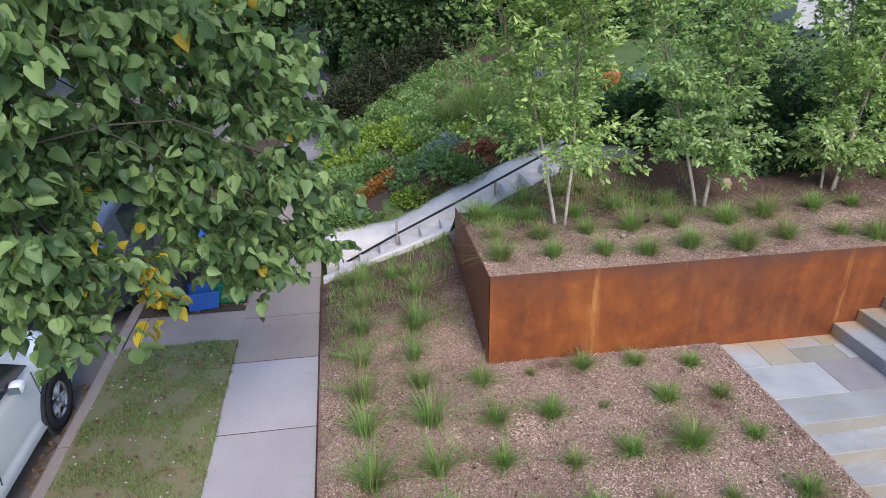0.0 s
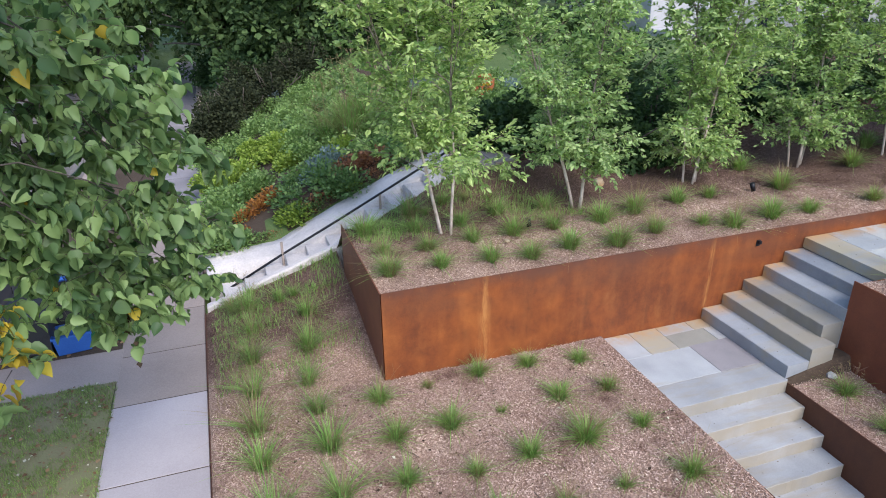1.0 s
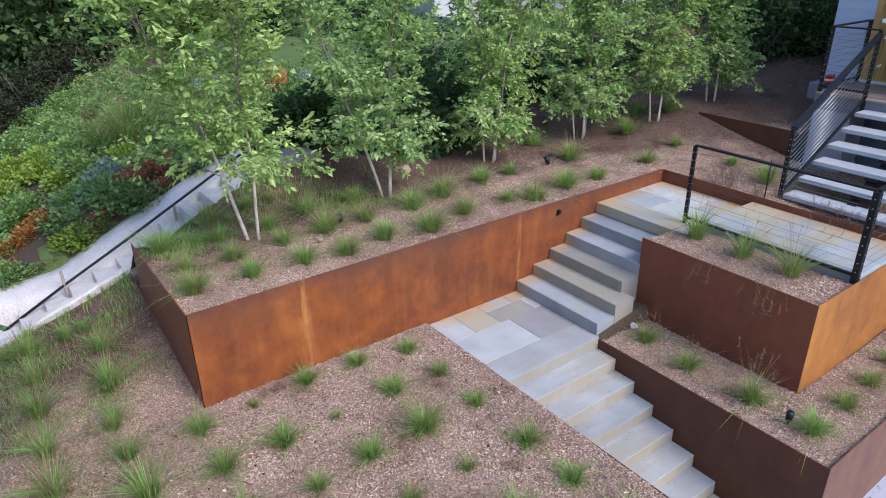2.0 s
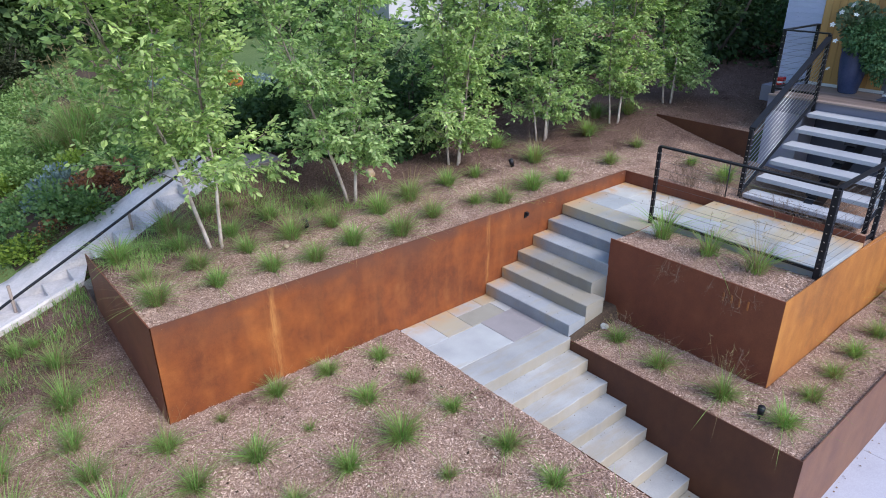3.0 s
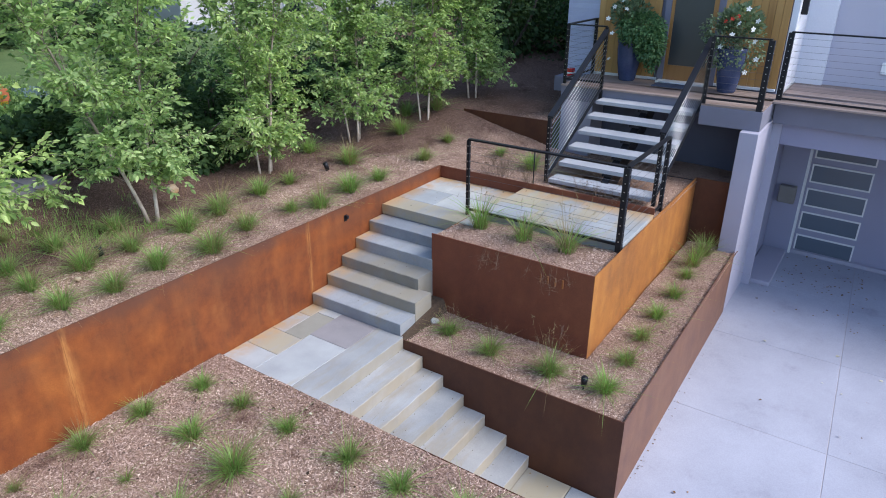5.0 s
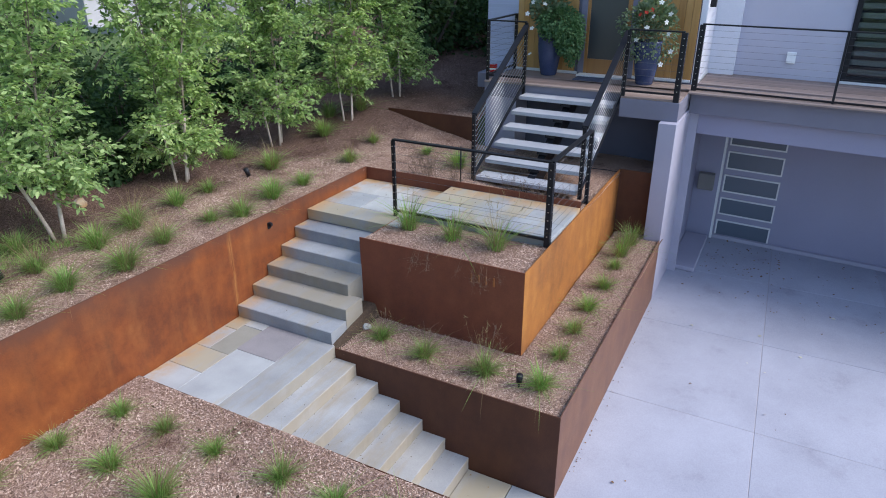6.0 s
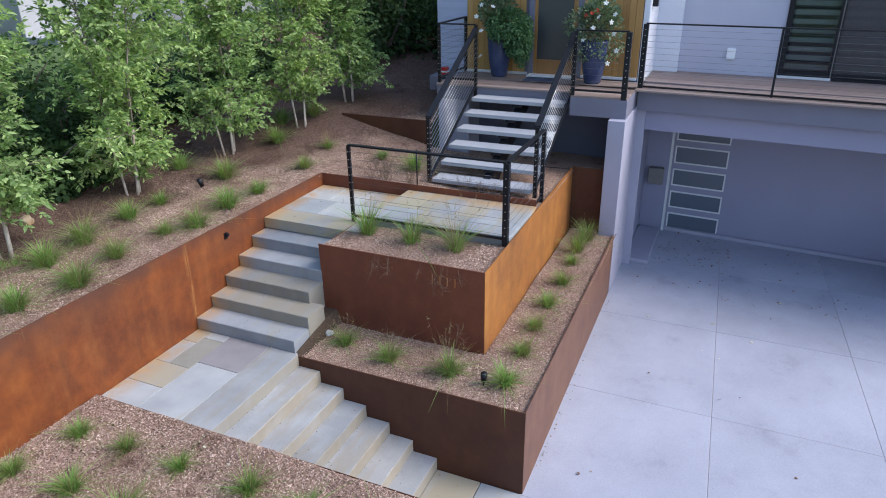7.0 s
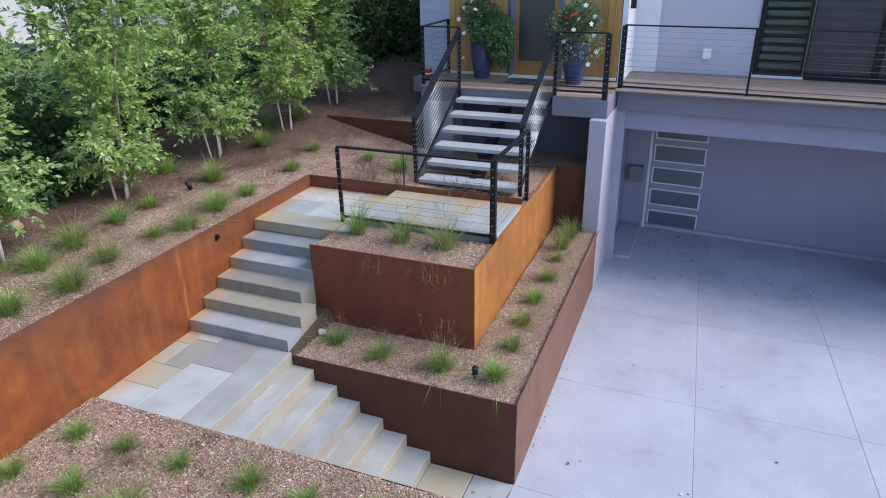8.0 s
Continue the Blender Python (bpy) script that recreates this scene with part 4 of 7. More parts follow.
for o, (yy0, yy1) in enumerate(((-2.64, -2.52),)):
    prof = [(sx + 0.02, sz - 0.36), (sx + 0.30, sz - 0.36), (5.9, DECK - 0.36), (5.9, DECK - 0.12), (5.75, DECK - 0.16), (sx + 0.02, sz - 0.13)]
    va = [sp.verts.new((x, yy0, z)) for x, z in prof]
    vb = [sp.verts.new((x, yy1, z)) for x, z in prof]
    sp.faces.new(va)
    sp.faces.new(vb[::-1])
    for i in range(len(prof)):
        j = (i + 1) % len(prof)
        sp.faces.new((va[i], vb[i], vb[j], va[j]))
bmesh.ops.recalc_face_normals(sp, faces=sp.faces)
part("spine_beam", sp, BLACK, stair)
for yy in (-1.70, -3.45):
    foot, top = Vector((sx + 0.02, yy, sz)), Vector((5.70, yy, DECK))
    rail = thing("stair_railing", "sloping black handrail with stainless cables on the entrance stair", "railing", "railings")
    for p, w, zlo in ((foot, 0.055, TERRACE + 0.05), (top, 0.05, DECK - 0.2)):
        po = part("post", boxed(p.x - w / 2, p.x + w / 2, yy - w / 2, yy + w / 2, zlo, p.z + 0.97, 0.004), BLACK, rail)
        fm = mesh_of("cable_fitting", *box_data(w / 2 + 0.004, 0.008, 0.006, 0.008, w / 2 + 0.004))
        fm.materials.append(CABLE)
        for k in range(10):
            part("cable_fitting", fm, None, po).location = (p.x, yy, p.z + 0.06 + 0.084 * k)
    for nm, h0, h1, w in (("top_rail", 0.95, 0.99, 0.045), ("bottom_rail", -0.02, 0.01, 0.02)):
        v = [P + Vector((0, s * w, h)) for P in (foot, top) for s, h in ((-1, h0), (1, h0), (1, h1), (-1, h1))]
        part(nm, mesh_of(nm, v, [(0, 1, 2, 3)[::-1], (4, 5, 6, 7), *[(i, (i + 1) % 4, 4 + (i + 1) % 4, 4 + i) for i in range(4)]]), BLACK, rail)
    for k in range(10):
        h = Vector((0, 0, 0.06 + 0.084 * k))
        vv, ff = tube([foot + h, top + h], 0.004, 5)
        part("cable", mesh_of("cable", vv, ff, True), CABLE, rail)

# ---- the neighbour's white steps ----
white = thing("neighbour_steps", "whitewashed concrete garden steps with broad side walls", "steps")


def ramp_wall(x0, x1, y0, y1, zf, foot, name, material):
    n = 22
    v, f = [], []
    for i in range(n + 1):
        x = x0 + (x1 - x0) * i / n
        z = zf(x) + 0.02 * noise.noise((x * 1.7, y0, 0))
        w = 0.015 * noise.noise((x * 2.1, y0 + 4, 2))
        v += [(x, y0 + w, foot), (x, y1 + w, foot), (x, y1 + w, z - 0.025), (x, y1 - 0.025 + w, z), (x, y0 + 0.025 + w, z), (x, y0 + w, z - 0.025)]
    for i in range(n):
        for k in range(6):
            q = (k + 1) % 6
            f.append((6 * i + k, 6 * i + 6 + k, 6 * i + 6 + q, 6 * i + q))
    f += [(0, 1, 2, 3, 4, 5), tuple(range(6 * n, 6 * n + 6))[::-1]]
    me = mesh_of(name, v, f)
    bm = bmesh.new()
    bm.from_mesh(me)
    bmesh.ops.recalc_face_normals(bm, faces=bm.faces)
    return part(name, bm, material, white)


ramp_wall(-6.50, -4.1, 2.82, 2.96, lambda x: near_curb(x) + 0.03, -0.5, "side_wall", WHITE_CONCRETE)
# the far wall: one rounded whitewashed bank of concrete, sloping toward the steps
n, fv, ff = 30, [], []
for i in range(n + 1):
    x = -6.46 + 4.06 * i / n
    z = far_wall(x) + 0.025 * noise.noise((x * 1.9, 1.0, 0)) + 0.012 * noise.noise((x * 7, 2.0, 0))
    step_z = near_curb(x) - 0.06
    w = 0.03 * noise.noise((x * 2.3, 6.0, 2))
    drop = max(0.12, z - step_z)
    ring = [(4.02 + w, -0.5), (4.02 + w, z - 0.05), (3.97 + w, z), (3.80 + w, z - 0.01), (3.62 + w, z - 0.10 * drop - 0.02), (3.50 + w, z - 0.38 * drop), (3.44 + w, z - 0.75 * drop), (3.40, step_z - 0.08), (3.40, -0.5)]
    fv += [(x, yy, zz) for yy, zz in ring]
k = 9
for i in range(n):
    ff += [(i * k + q, (i + 1) * k + q, (i + 1) * k + (q + 1) % k, i * k + (q + 1) % k) for q in range(k)]
ff += [tuple(range(k)), tuple(range(n * k, n * k + k))[::-1]]
bank = bmesh.new()
bank.from_mesh(mesh_of("side_wall", fv, ff, True))
bmesh.ops.recalc_face_normals(bank, faces=bank.faces)
part("side_wall", bank, WHITE_CONCRETE, white)
for k in range(12):
    x0 = -6.25 + 0.33 * k
    z = near_curb(x0 + 0.05) - 0.02
    part("step", boxed(x0, x0 + 0.42, 2.96 if x0 < -4.4 else 2.80, 3.42, z - 0.5, z, 0.012), WHITE_CONCRETE, white)
# Top slabs in darker concrete than the steps: shadow put into their colour.
for k, (x0, x1) in enumerate(((-2.36, -1.85), (-1.84, -1.45))):
    part("landing_slab", boxed(x0, x1, 2.92 + 0.10 * k, 3.78 + 0.12 * k, 1.1, 1.60 + 0.01 * k, 0.012), OLD_CONCRETE, white)
hr = thing("handrail", "thin dark pipe handrail on the white steps", "handrail")
rail_path = [(-6.2, 3.30, -0.05), (-5.3, 3.30, 0.42), (-4.36, 3.30, 0.88), (-3.04, 3.30, 1.55), (-2.5, 3.30, 1.82)]
part("rail", tubes([(rail_path, 0.02, 8, 1)]), BLACK, hr)
for x, z0, z1 in ((-5.3, -0.1, 0.62), (-3.7, 0.4, 1.22), (-2.5, 1.0, 1.82)):
    part("post", tubes([([(x, 3.30, z0), (x, 3.30, z1)], 0.02, 8, 1)]), OLD_CONCRETE, hr)
low = thing("street_wall", "low concrete wall between pavement and planted slope", "retaining wall")
for i in range(12):
    y0 = 4.03 + 1.8 * i
    v = [(x, y, z) for y in (y0, y0 + 1.79) for x, z in ((-6.52, -0.3), (-6.34, -0.3), (-6.34, 0.26), (-6.36, 0.28), (-6.50, 0.28), (-6.52, 0.26))]
    part("wall_section", mesh_of("wall_section", v, [(0, 1, 2, 3, 4, 5), (6, 7, 8, 9, 10, 11)[::-1], *[(i2, 6 + i2, 6 + (i2 + 1) % 6, (i2 + 1) % 6) for i2 in range(6)]]), OLD_CONCRETE, low)


# ---- plants: helpers ----
rng = np.random.default_rng(7)


def fast_mesh(name, verts, faces):
    """A mesh from arrays: verts (n, 3), faces (m, k)."""
    me = bpy.data.meshes.new(name)
    n, (m, k) = len(verts), faces.shape
    me.vertices.add(n)
    me.vertices.foreach_set("co", verts.astype(np.float32).ravel())
    me.loops.add(m * k)
    me.loops.foreach_set("vertex_index", faces.astype(np.int32).ravel())
    me.polygons.add(m)
    me.polygons.foreach_set("loop_start", np.arange(0, m * k, k, dtype=np.int32))
    me.update(calc_edges=True)
    me.validate()
    return me


LEAF = np.array([(0, 0, 0), (0.42, 0.42, 0.10), (0, 1, -0.12), (-0.42, 0.42, 0.10)])
LEAF_F = np.array([(0, 1, 2), (0, 2, 3)])
OVATE = np.array([(0, 0, 0), (0.20, 0.22, 0.06), (0.24, 0.48, 0.07), (0.12, 0.80, 0.0), (0, 1, -0.10), (-0.12, 0.80, 0.0), (-0.24, 0.48, 0.07), (-0.20, 0.22, 0.06), (0, 0.45, -0.02)])
OVATE_F = np.array([(0, 1, 8), (1, 2, 8), (2, 3, 8), (3, 4, 8), (4, 5, 8), (5, 6, 8), (6, 7, 8), (7, 0, 8)])
ROUND = np.array([(0, 0, 0), (0.20, -0.02, 0.09), (0.40, 0.16, 0.18), (0.43, 0.42, 0.17), (0.25, 0.76, 0.0), (0, 1.0, -0.30),
                  (-0.20, 0.76, -0.02), (-0.38, 0.42, 0.14), (-0.37, 0.16, 0.16), (-0.18, -0.02, 0.08), (0, 0.42, -0.07)])
HEART_F = np.array([(0, 1, 2), (0, 2, 10), (2, 3, 10), (3, 4, 10), (4, 5, 10), (5, 6, 10), (6, 7, 10), (7, 8, 10), (8, 0, 10), (0, 8, 9)])


def leaf_cloud(name, at, along, size, template=LEAF, tri=LEAF_F, tilt=0.6, spread_=0.35):
    """Leaves at points, lying along directions, with scattered tilt and size."""
    n = len(at)
    y = along / (np.linalg.norm(along, axis=1, keepdims=True) + 1e-9) + rng.normal(0, 0.3, (n, 3))
    y /= np.linalg.norm(y, axis=1, keepdims=True) + 1e-9
    up = np.array([0, 0, 1.0]) + rng.normal(0, tilt, (n, 3))
    x = np.cross(y, up)
    x /= np.linalg.norm(x, axis=1, keepdims=True) + 1e-9
    z = np.cross(x, y)
    s = (size * (1 + rng.uniform(-spread_, spread_, n)))[:, None, None]
    t = template[None]
    v = at[:, None] + s * (t[..., 0:1] * x[:, None] + t[..., 1:2] * y[:, None] + t[..., 2:3] * z[:, None])
    f = tri[None] + (np.arange(n) * len(template))[:, None, None]
    return fast_mesh(name, v.reshape(-1, 3), f.reshape(-1, 3))


def wander(a, direction, length, n, curl, lift=0.0):
    """A gently bending path."""
    p, d = Vector(a), Vector(direction).normalized()
    out = [p.copy()]
    for _ in range(n):
        d = (d + Vector(rng.normal(0, curl, 3)) + Vector((0, 0, lift))).normalized()
        p = p + d * (length / n)
        out.append(p.copy())
    return out


BARK_WHITE = surface("birch_bark", (0.28, 0.20, 0.155), (0.68, 0.60, 0.53), 7, 35, 0.8, 0.4, 0.004, stretch=(1, 1, 0.5))
TWIG = surface("birch_twig", (0.14, 0.11, 0.085), (0.36, 0.30, 0.25), 7, 35, 0.85, 0.4, 0.004)
BARK = surface("grey_bark", (0.05, 0.04, 0.032), (0.13, 0.11, 0.09), 6, 30, 0.9, 0.7, 0.01, stretch=(1, 1, 0.3))
BIRCH_LEAF = leafy("birch_leaf", (0.155, 0.262, 0.090), (0.575, 0.705, 0.315), 0.55, 0.5, True)
LINDEN_LEAF = leafy("linden_leaf", (0.058, 0.116, 0.046), (0.305, 0.425, 0.165), 0.42, 0.46)
SHRUB_LEAF = leafy("shrub_leaf", (0.026, 0.056, 0.021), (0.085, 0.148, 0.048), 0.8, 0.25)
WOOD_LEAF = leafy("woodland_leaf", (0.040, 0.075, 0.028), (0.135, 0.21, 0.07), 0.85, 0.3)
GRASS_LEAF = leafy("tuft_grass", (0.132, 0.27, 0.055), (0.385, 0.54, 0.18), 0.55, 0.44)
HEDGE_LEAF = leafy("dark_hedge_leaf", (0.022, 0.029, 0.013), (0.052, 0.062, 0.028), 0.95, 0.2)
STRAW = leafy("dry_grass", (0.20, 0.15, 0.07), (0.36, 0.29, 0.16), 0.7, 0.3)
YELLOW_LEAF = leafy("yellow_leaf", (0.40, 0.28, 0.03), (0.60, 0.46, 0.06), 0.5, 0.4)
CRUMB = leafy("leaf_crumb", (0.045, 0.03, 0.02), (0.13, 0.085, 0.05), 0.9, 0.1)
PALE_LEAF = leafy("pale_fallen_leaf", (0.42, 0.38, 0.28), (0.62, 0.58, 0.46), 0.7, 0.2)
DRY_LEAF = leafy("dry_leaf", (0.12, 0.06, 0.03), (0.30, 0.19, 0.10), 0.8, 0.2)


def birch(base, stems, height, clear, reach, limbs_each, size=0.074):
    """Slender stems from one root, ascending limbs, fine twigs, and leaves set alternately along each twig.
    stems: (foot x, foot y, lean x, lean y, sideways sweep of the top) of each."""
    tr = thing("birch", "young multi-stemmed birch with pale bark and small green leaves", "tree", "birch row", base)
    at, along = [], []
    for fx, fy, lx, ly, sweep in stems:
        h = height * rng.uniform(0.9, 1.0)
        path = wander((fx, fy, -0.12), (lx, ly, 1), h, 14, 0.03, 0.03)
        for i_, p_ in enumerate(path):
            p_.x += sweep * (i_ / 14) ** 1.8
        rs = (0.026 if len(stems) == 2 else 0.021) * rng.uniform(0.88, 1.1)
        cut = max(4, min(11, int(round((clear + 0.75) / h * 14))))
        rc = rs * (1 - 0.86 * cut / 14)
        part("stem", tubes([(path[:cut + 1], rs, 9, rc / rs)]), BARK_WHITE, tr)
        runs = [(path[cut:], rc, 6, 0.16)]
        for k in range(limbs_each):
            t = clear / h + (1.0 - clear / h) * (k + rng.uniform(0, 1)) / limbs_each
            i = min(len(path) - 2, int(t * (len(path) - 1)))
            p = path[i].lerp(path[i + 1], t * (len(path) - 1) - i)
            a = 2.4 * k + rng.uniform(-0.5, 0.5)
            low_limb = t < clear / h + 0.18
            up = rng.uniform(0.15, 0.9) if low_limb else rng.uniform(0.4, 1.7)
            ln = reach * (0.34 + 0.86 * rng.uniform(0, 1) ** 1.6) * (1.0 - 0.5 * max(0.0, t - 0.5)) * (0.8 if low_limb else 1.0)
            lp = wander(p, (math.cos(a), math.sin(a), up), ln, 6, 0.10, 0.0 if low_limb else 0.03)
            runs.append((lp, 0.0075 * rng.uniform(0.7, 1.2), 5, 0.3))
            for q_ in range(12):
                u = 0.12 + 0.90 * (q_ + rng.uniform(0, 1)) / 12
                j = min(5, int(u * 6))
                q = lp[j].lerp(lp[j + 1], min(1.0, u * 6 - j))
                d0 = (lp[j + 1] - lp[j]).normalized()
                sd = d0.cross(Vector((0, 0, 1))).normalized() * (1 if q_ % 2 else -1)
                tw = wander(q, d0 * 0.75 + sd * rng.uniform(0.4, 1.0) + Vector((0, 0, rng.uniform(-0.8, 0.9))), rng.uniform(0.16, 0.42) * (0.6 + 0.5 * reach), 4, 0.16, -0.05)
                runs.append((tw, 0.0026, 4, 0.4))
                c = np.array([list(w) for w in tw])
                m = 19
                f = np.sort(rng.uniform(0.1, 1.0, m)) * 4
                jj = np.minimum(f.astype(int), 3)
                w_ = (f - jj)[:, None]
                at.append(c[jj] * (1 - w_) + c[jj + 1] * w_ + rng.normal(0, 0.018, (m, 3)))
                fw = (c[jj + 1] - c[jj]) / (np.linalg.norm(c[jj + 1] - c[jj], axis=1, keepdims=True) + 1e-9)
                cr = np.cross(fw, np.array([0, 0, 1.0])) * np.where(np.arange(m) % 2, 1.0, -1.0)[:, None]
                along.append(fw * 0.7 + cr * 0.9 + np.array([0, 0, -0.22]))
        part("branchwork", tubes(runs), TWIG, tr)
    at, along = np.vstack(at), np.vstack(along)
    keep = at[:, 2] > clear * 0.62
    part("crown", leaf_cloud("crown", at[keep], along[keep], size, OVATE, OVATE_F, tilt=0.95, spread_=0.4), BIRCH_LEAF, tr)
    return tr


# ---- birches in a row behind the steel wall ----
two = ((-0.045, 0.03, -0.17, 0.03, -0.75), (0.045, -0.04, 0.075, 0.02, 0.0))
pair_b = ((-0.035, 0.03, -0.18, 0.04, -0.45), (0.025, -0.03, 0.10, 0.03, 0.0))
three = ((-0.07, 0.07, -0.10, 0.06, 0.0), (0.0, -0.05, 0.02, -0.05, 0.0), (0.09, 0.0, 0.13, 0.04, 0.0))
for x, y, st, h, cl, rc, nl in ((-3.22, 1.47, two, 4.4, 0.95, 1.2, 39), (-1.03, 1.78, pair_b, 4.4, 0.62, 1.2, 40), (1.20, 2.05, three, 4.5, 0.36, 1.2, 29),
                                (3.38, 2.05, three, 4.5, 0.44, 1.12, 27), (4.70, 1.40, three, 4.4, 0.46, 1.05, 27), (6.24, 1.26, three, 4.2, 0.40, 1.0, 30)):
    birch((x, y, upper_bed(x, y)), st, h, cl, rc, nl)


# ---- shrubs and woods ----
def bush(name, label, base, rx, ry, rz, count, size, leaf, bark=BARK, category="shrub", group="", lump=0.35, stems=5):
    b = thing(name, label, category, group, base)
    k = 14
    cen = rng.normal(0, 1, (k, 3))
    cen /= np.linalg.norm(cen, axis=1, keepdims=True)
    cen *= rng.uniform(0.3, 0.75, (k, 1))
    cen[:, 2] = np.abs(cen[:, 2])
    i = rng.integers(0, k, count)
    d = rng.normal(0, 1, (count, 3))
    d /= np.linalg.norm(d, axis=1, keepdims=True)
    p = cen[i] + d * lump * rng.uniform(0.55, 1.05, (count, 1))
    p[:, 2] = np.maximum(p[:, 2], 0.02)
    p *= np.array([rx, ry, rz])
    part("foliage", leaf_cloud("leaves", p, d + np.array([0, 0, -0.3]), size), leaf, b)
    part("branchwork", tubes([(wander((0, 0, -0.05), (rng.normal(0, 0.5), rng.normal(0, 0.5), 1), rz * 0.9, 5, 0.12), 0.015 + 0.008 * rz, 6, 0.4) for _ in range(stems)]), bark, b)
    return b


for x, y, rx, rz in ((-1.0, 3.75, 0.75, 1.1), (-1.55, 3.95, 0.55, 0.75), (-1.2, 4.5, 0.8, 0.75), (-0.15, 3.35, 0.85, 1.0), (0.3, 3.25, 1.1, 1.5), (1.5, 3.7, 1.2, 1.45), (2.8, 4.3, 1.3, 1.5), (4.2, 4.6, 1.4, 1.2), (5.8, 4.5, 1.5, 1.3), (7.4, 4.2, 1.5, 1.4), (-0.4, 4.8, 1.2, 0.65), (2.2, 5.9, 1.6, 1.5)):
    bush("shrub", "dense dark green evergreen shrub behind the birches", (x, y, hill(x, y) - 0.1 if x > -2.3 else garden(x, y)), rx, rx * 0.8, rz, 5200, 0.085, SHRUB_LEAF, group="dark shrubs")
for x, y, rx, rz in ((9.6, 2.4, 1.6, 3.4), (11.2, 0.6, 1.8, 3.6), (12.8, 2.6, 2.0, 4.2)):
    bush("tall_shrub", "tall dark evergreen in deep shade beside the house", (x, y, hill(x, y) - 0.1), rx, rx, rz, 5200, 0.12, SHRUB_LEAF, group="dark shrubs")


def forest_tree(x, y, z, h, w, count=8000, size=0.20):
    t = thing("woodland_tree", "tall leafy tree in the dark woods beyond the gardens", "tree", "woods", (x, y, z))
    part("trunk", tubes([(wander((0, 0, -0.3), (0, 0, 1), h * 0.7, 8, 0.03), 0.16 + h * 0.008, 8, 0.4)]), BARK, t)
    part("branchwork", tubes([(wander((0, 0, h * rng.uniform(0.2, 0.6)), (rng.normal(), rng.normal(), 0.6), w * 0.7, 5, 0.1), 0.06, 6, 0.3) for _ in range(9)]), BARK, t)
    k = 26
    cen = rng.normal(0, 1, (k, 3))
    cen /= np.linalg.norm(cen, axis=1, keepdims=True)
    cen *= rng.uniform(0.3, 0.85, (k, 1))
    i = rng.integers(0, k, count)
    d = rng.normal(0, 1, (count, 3))
    d /= np.linalg.norm(d, axis=1, keepdims=True)
    p = (cen[i] + d * 0.3 * rng.uniform(0.4, 1.1, (count, 1))) * np.array([w, w, h * 0.46]) + np.array([0, 0, h * 0.52])
    p[:, 2] = np.maximum(p[:, 2], 0.25)
    part("crown", leaf_cloud("crown", p, d, size), WOOD_LEAF, t)


for x, y, h, w in ((-4.5, 22, 9, 4.0), (-1, 19, 8, 3.6), (3, 21, 10, 4.2), (6, 24, 9, 4.0), (11, 25, 10, 4.4), (20, 18, 10, 4.2), (24, 9, 11, 4.5), (17, 6, 10, 4.2), (22, 4, 11, 4.6), (-2, 28, 12, 5), (6, 29, 12, 5), (15, 27, 12, 5), (26, 18, 13, 5.5), (-9, 36, 12, 5), (-14, 30, 11, 5), (-17, 20, 10, 4.6), (-19, 10, 10, 4.4), (-5, 42, 14, 6),
                   (-20, -2, 10, 4.4), (-21, -14, 10, 4.6), (14.6, 5.8, 10, 3.0), (15.2, 4.0, 10, 3.8), (15.4, 0.2, 9, 3.4), (0.5, 14, 6, 2.8), (-3.2, 15.5, 6, 2.8), (-5.6, 17.5, 7, 2.6), (-9.6, 22, 8, 3.2), (-10.5, 28, 9, 3.6), (-3.5, 33, 10, 4.5), (-7.0, 44, 12, 5)):
    forest_tree(x, y, terrain(x, y), h, w)


# ---- grass tufts, planted on a grid ----
def tuft_mesh(blades, height, wide, straw=False):
    n = blades
    a = rng.uniform(0, 2 * np.pi, n)
    lean = np.abs(rng.normal(0, 0.8, n)) + 0.12
    h = height * rng.uniform(0.4, 1.1, n)
    base = np.stack([np.cos(a), np.sin(a), 0 * a], 1) * rng.uniform(0, wide, n)[:, None]
    out = np.stack([np.cos(a + rng.normal(0, 0.5, n)), np.sin(a + rng.normal(0, 0.5, n)), 0 * a], 1)
    side = np.stack([-out[:, 1], out[:, 0], 0 * a], 1) * (0.0029 if not straw else 0.0015)
    v = []
    for t, w in ((0, 1), (0.4, 0.9), (0.75, 0.6), (1.0, 0.0)):
        p = base + out * (h * lean * t ** 1.8)[:, None] + np.array([0, 0, 1]) * (h * (t - 0.30 * lean * t ** 2.2))[:, None]
        if w:
            v += [p - side * w, p + side * w]
        else:
            v += [p]
    v = np.stack(v, 1)
    f = np.array([(0, 1, 3), (0, 3, 2), (2, 3, 5), (2, 5, 4), (4, 5, 6)])
    return fast_mesh("blades", v.reshape(-1, 3), (f[None] + (np.arange(n) * 7)[:, None, None]).reshape(-1, 3))


def stalk_mesh(n, height):
    runs = []
    for _ in range(n):
        p = wander((rng.normal(0, 0.02), rng.normal(0, 0.02), 0), (rng.normal(0, 0.3), rng.normal(0, 0.3), 1), height * rng.uniform(0.7, 1.1), 6, 0.06)
        runs.append((p, 0.0016, 3, 0.5))
        for k in range(7):
            q = p[-1].lerp(p[-2], rng.uniform(0, 1))
            runs.append(([q, q + Vector(rng.normal(0, 0.022, 3)) + Vector((0, 0, 0.01))], 0.0022, 3, 0.3))
    return tubes(runs, "stalks", False)


TUFT = [tuft_mesh(330, 0.27, 0.06), tuft_mesh(290, 0.255, 0.055), tuft_mesh(360, 0.285, 0.065), tuft_mesh(150, 0.22, 0.045)]
TALL = [tuft_mesh(190, 0.42, 0.08), tuft_mesh(150, 0.38, 0.08)]
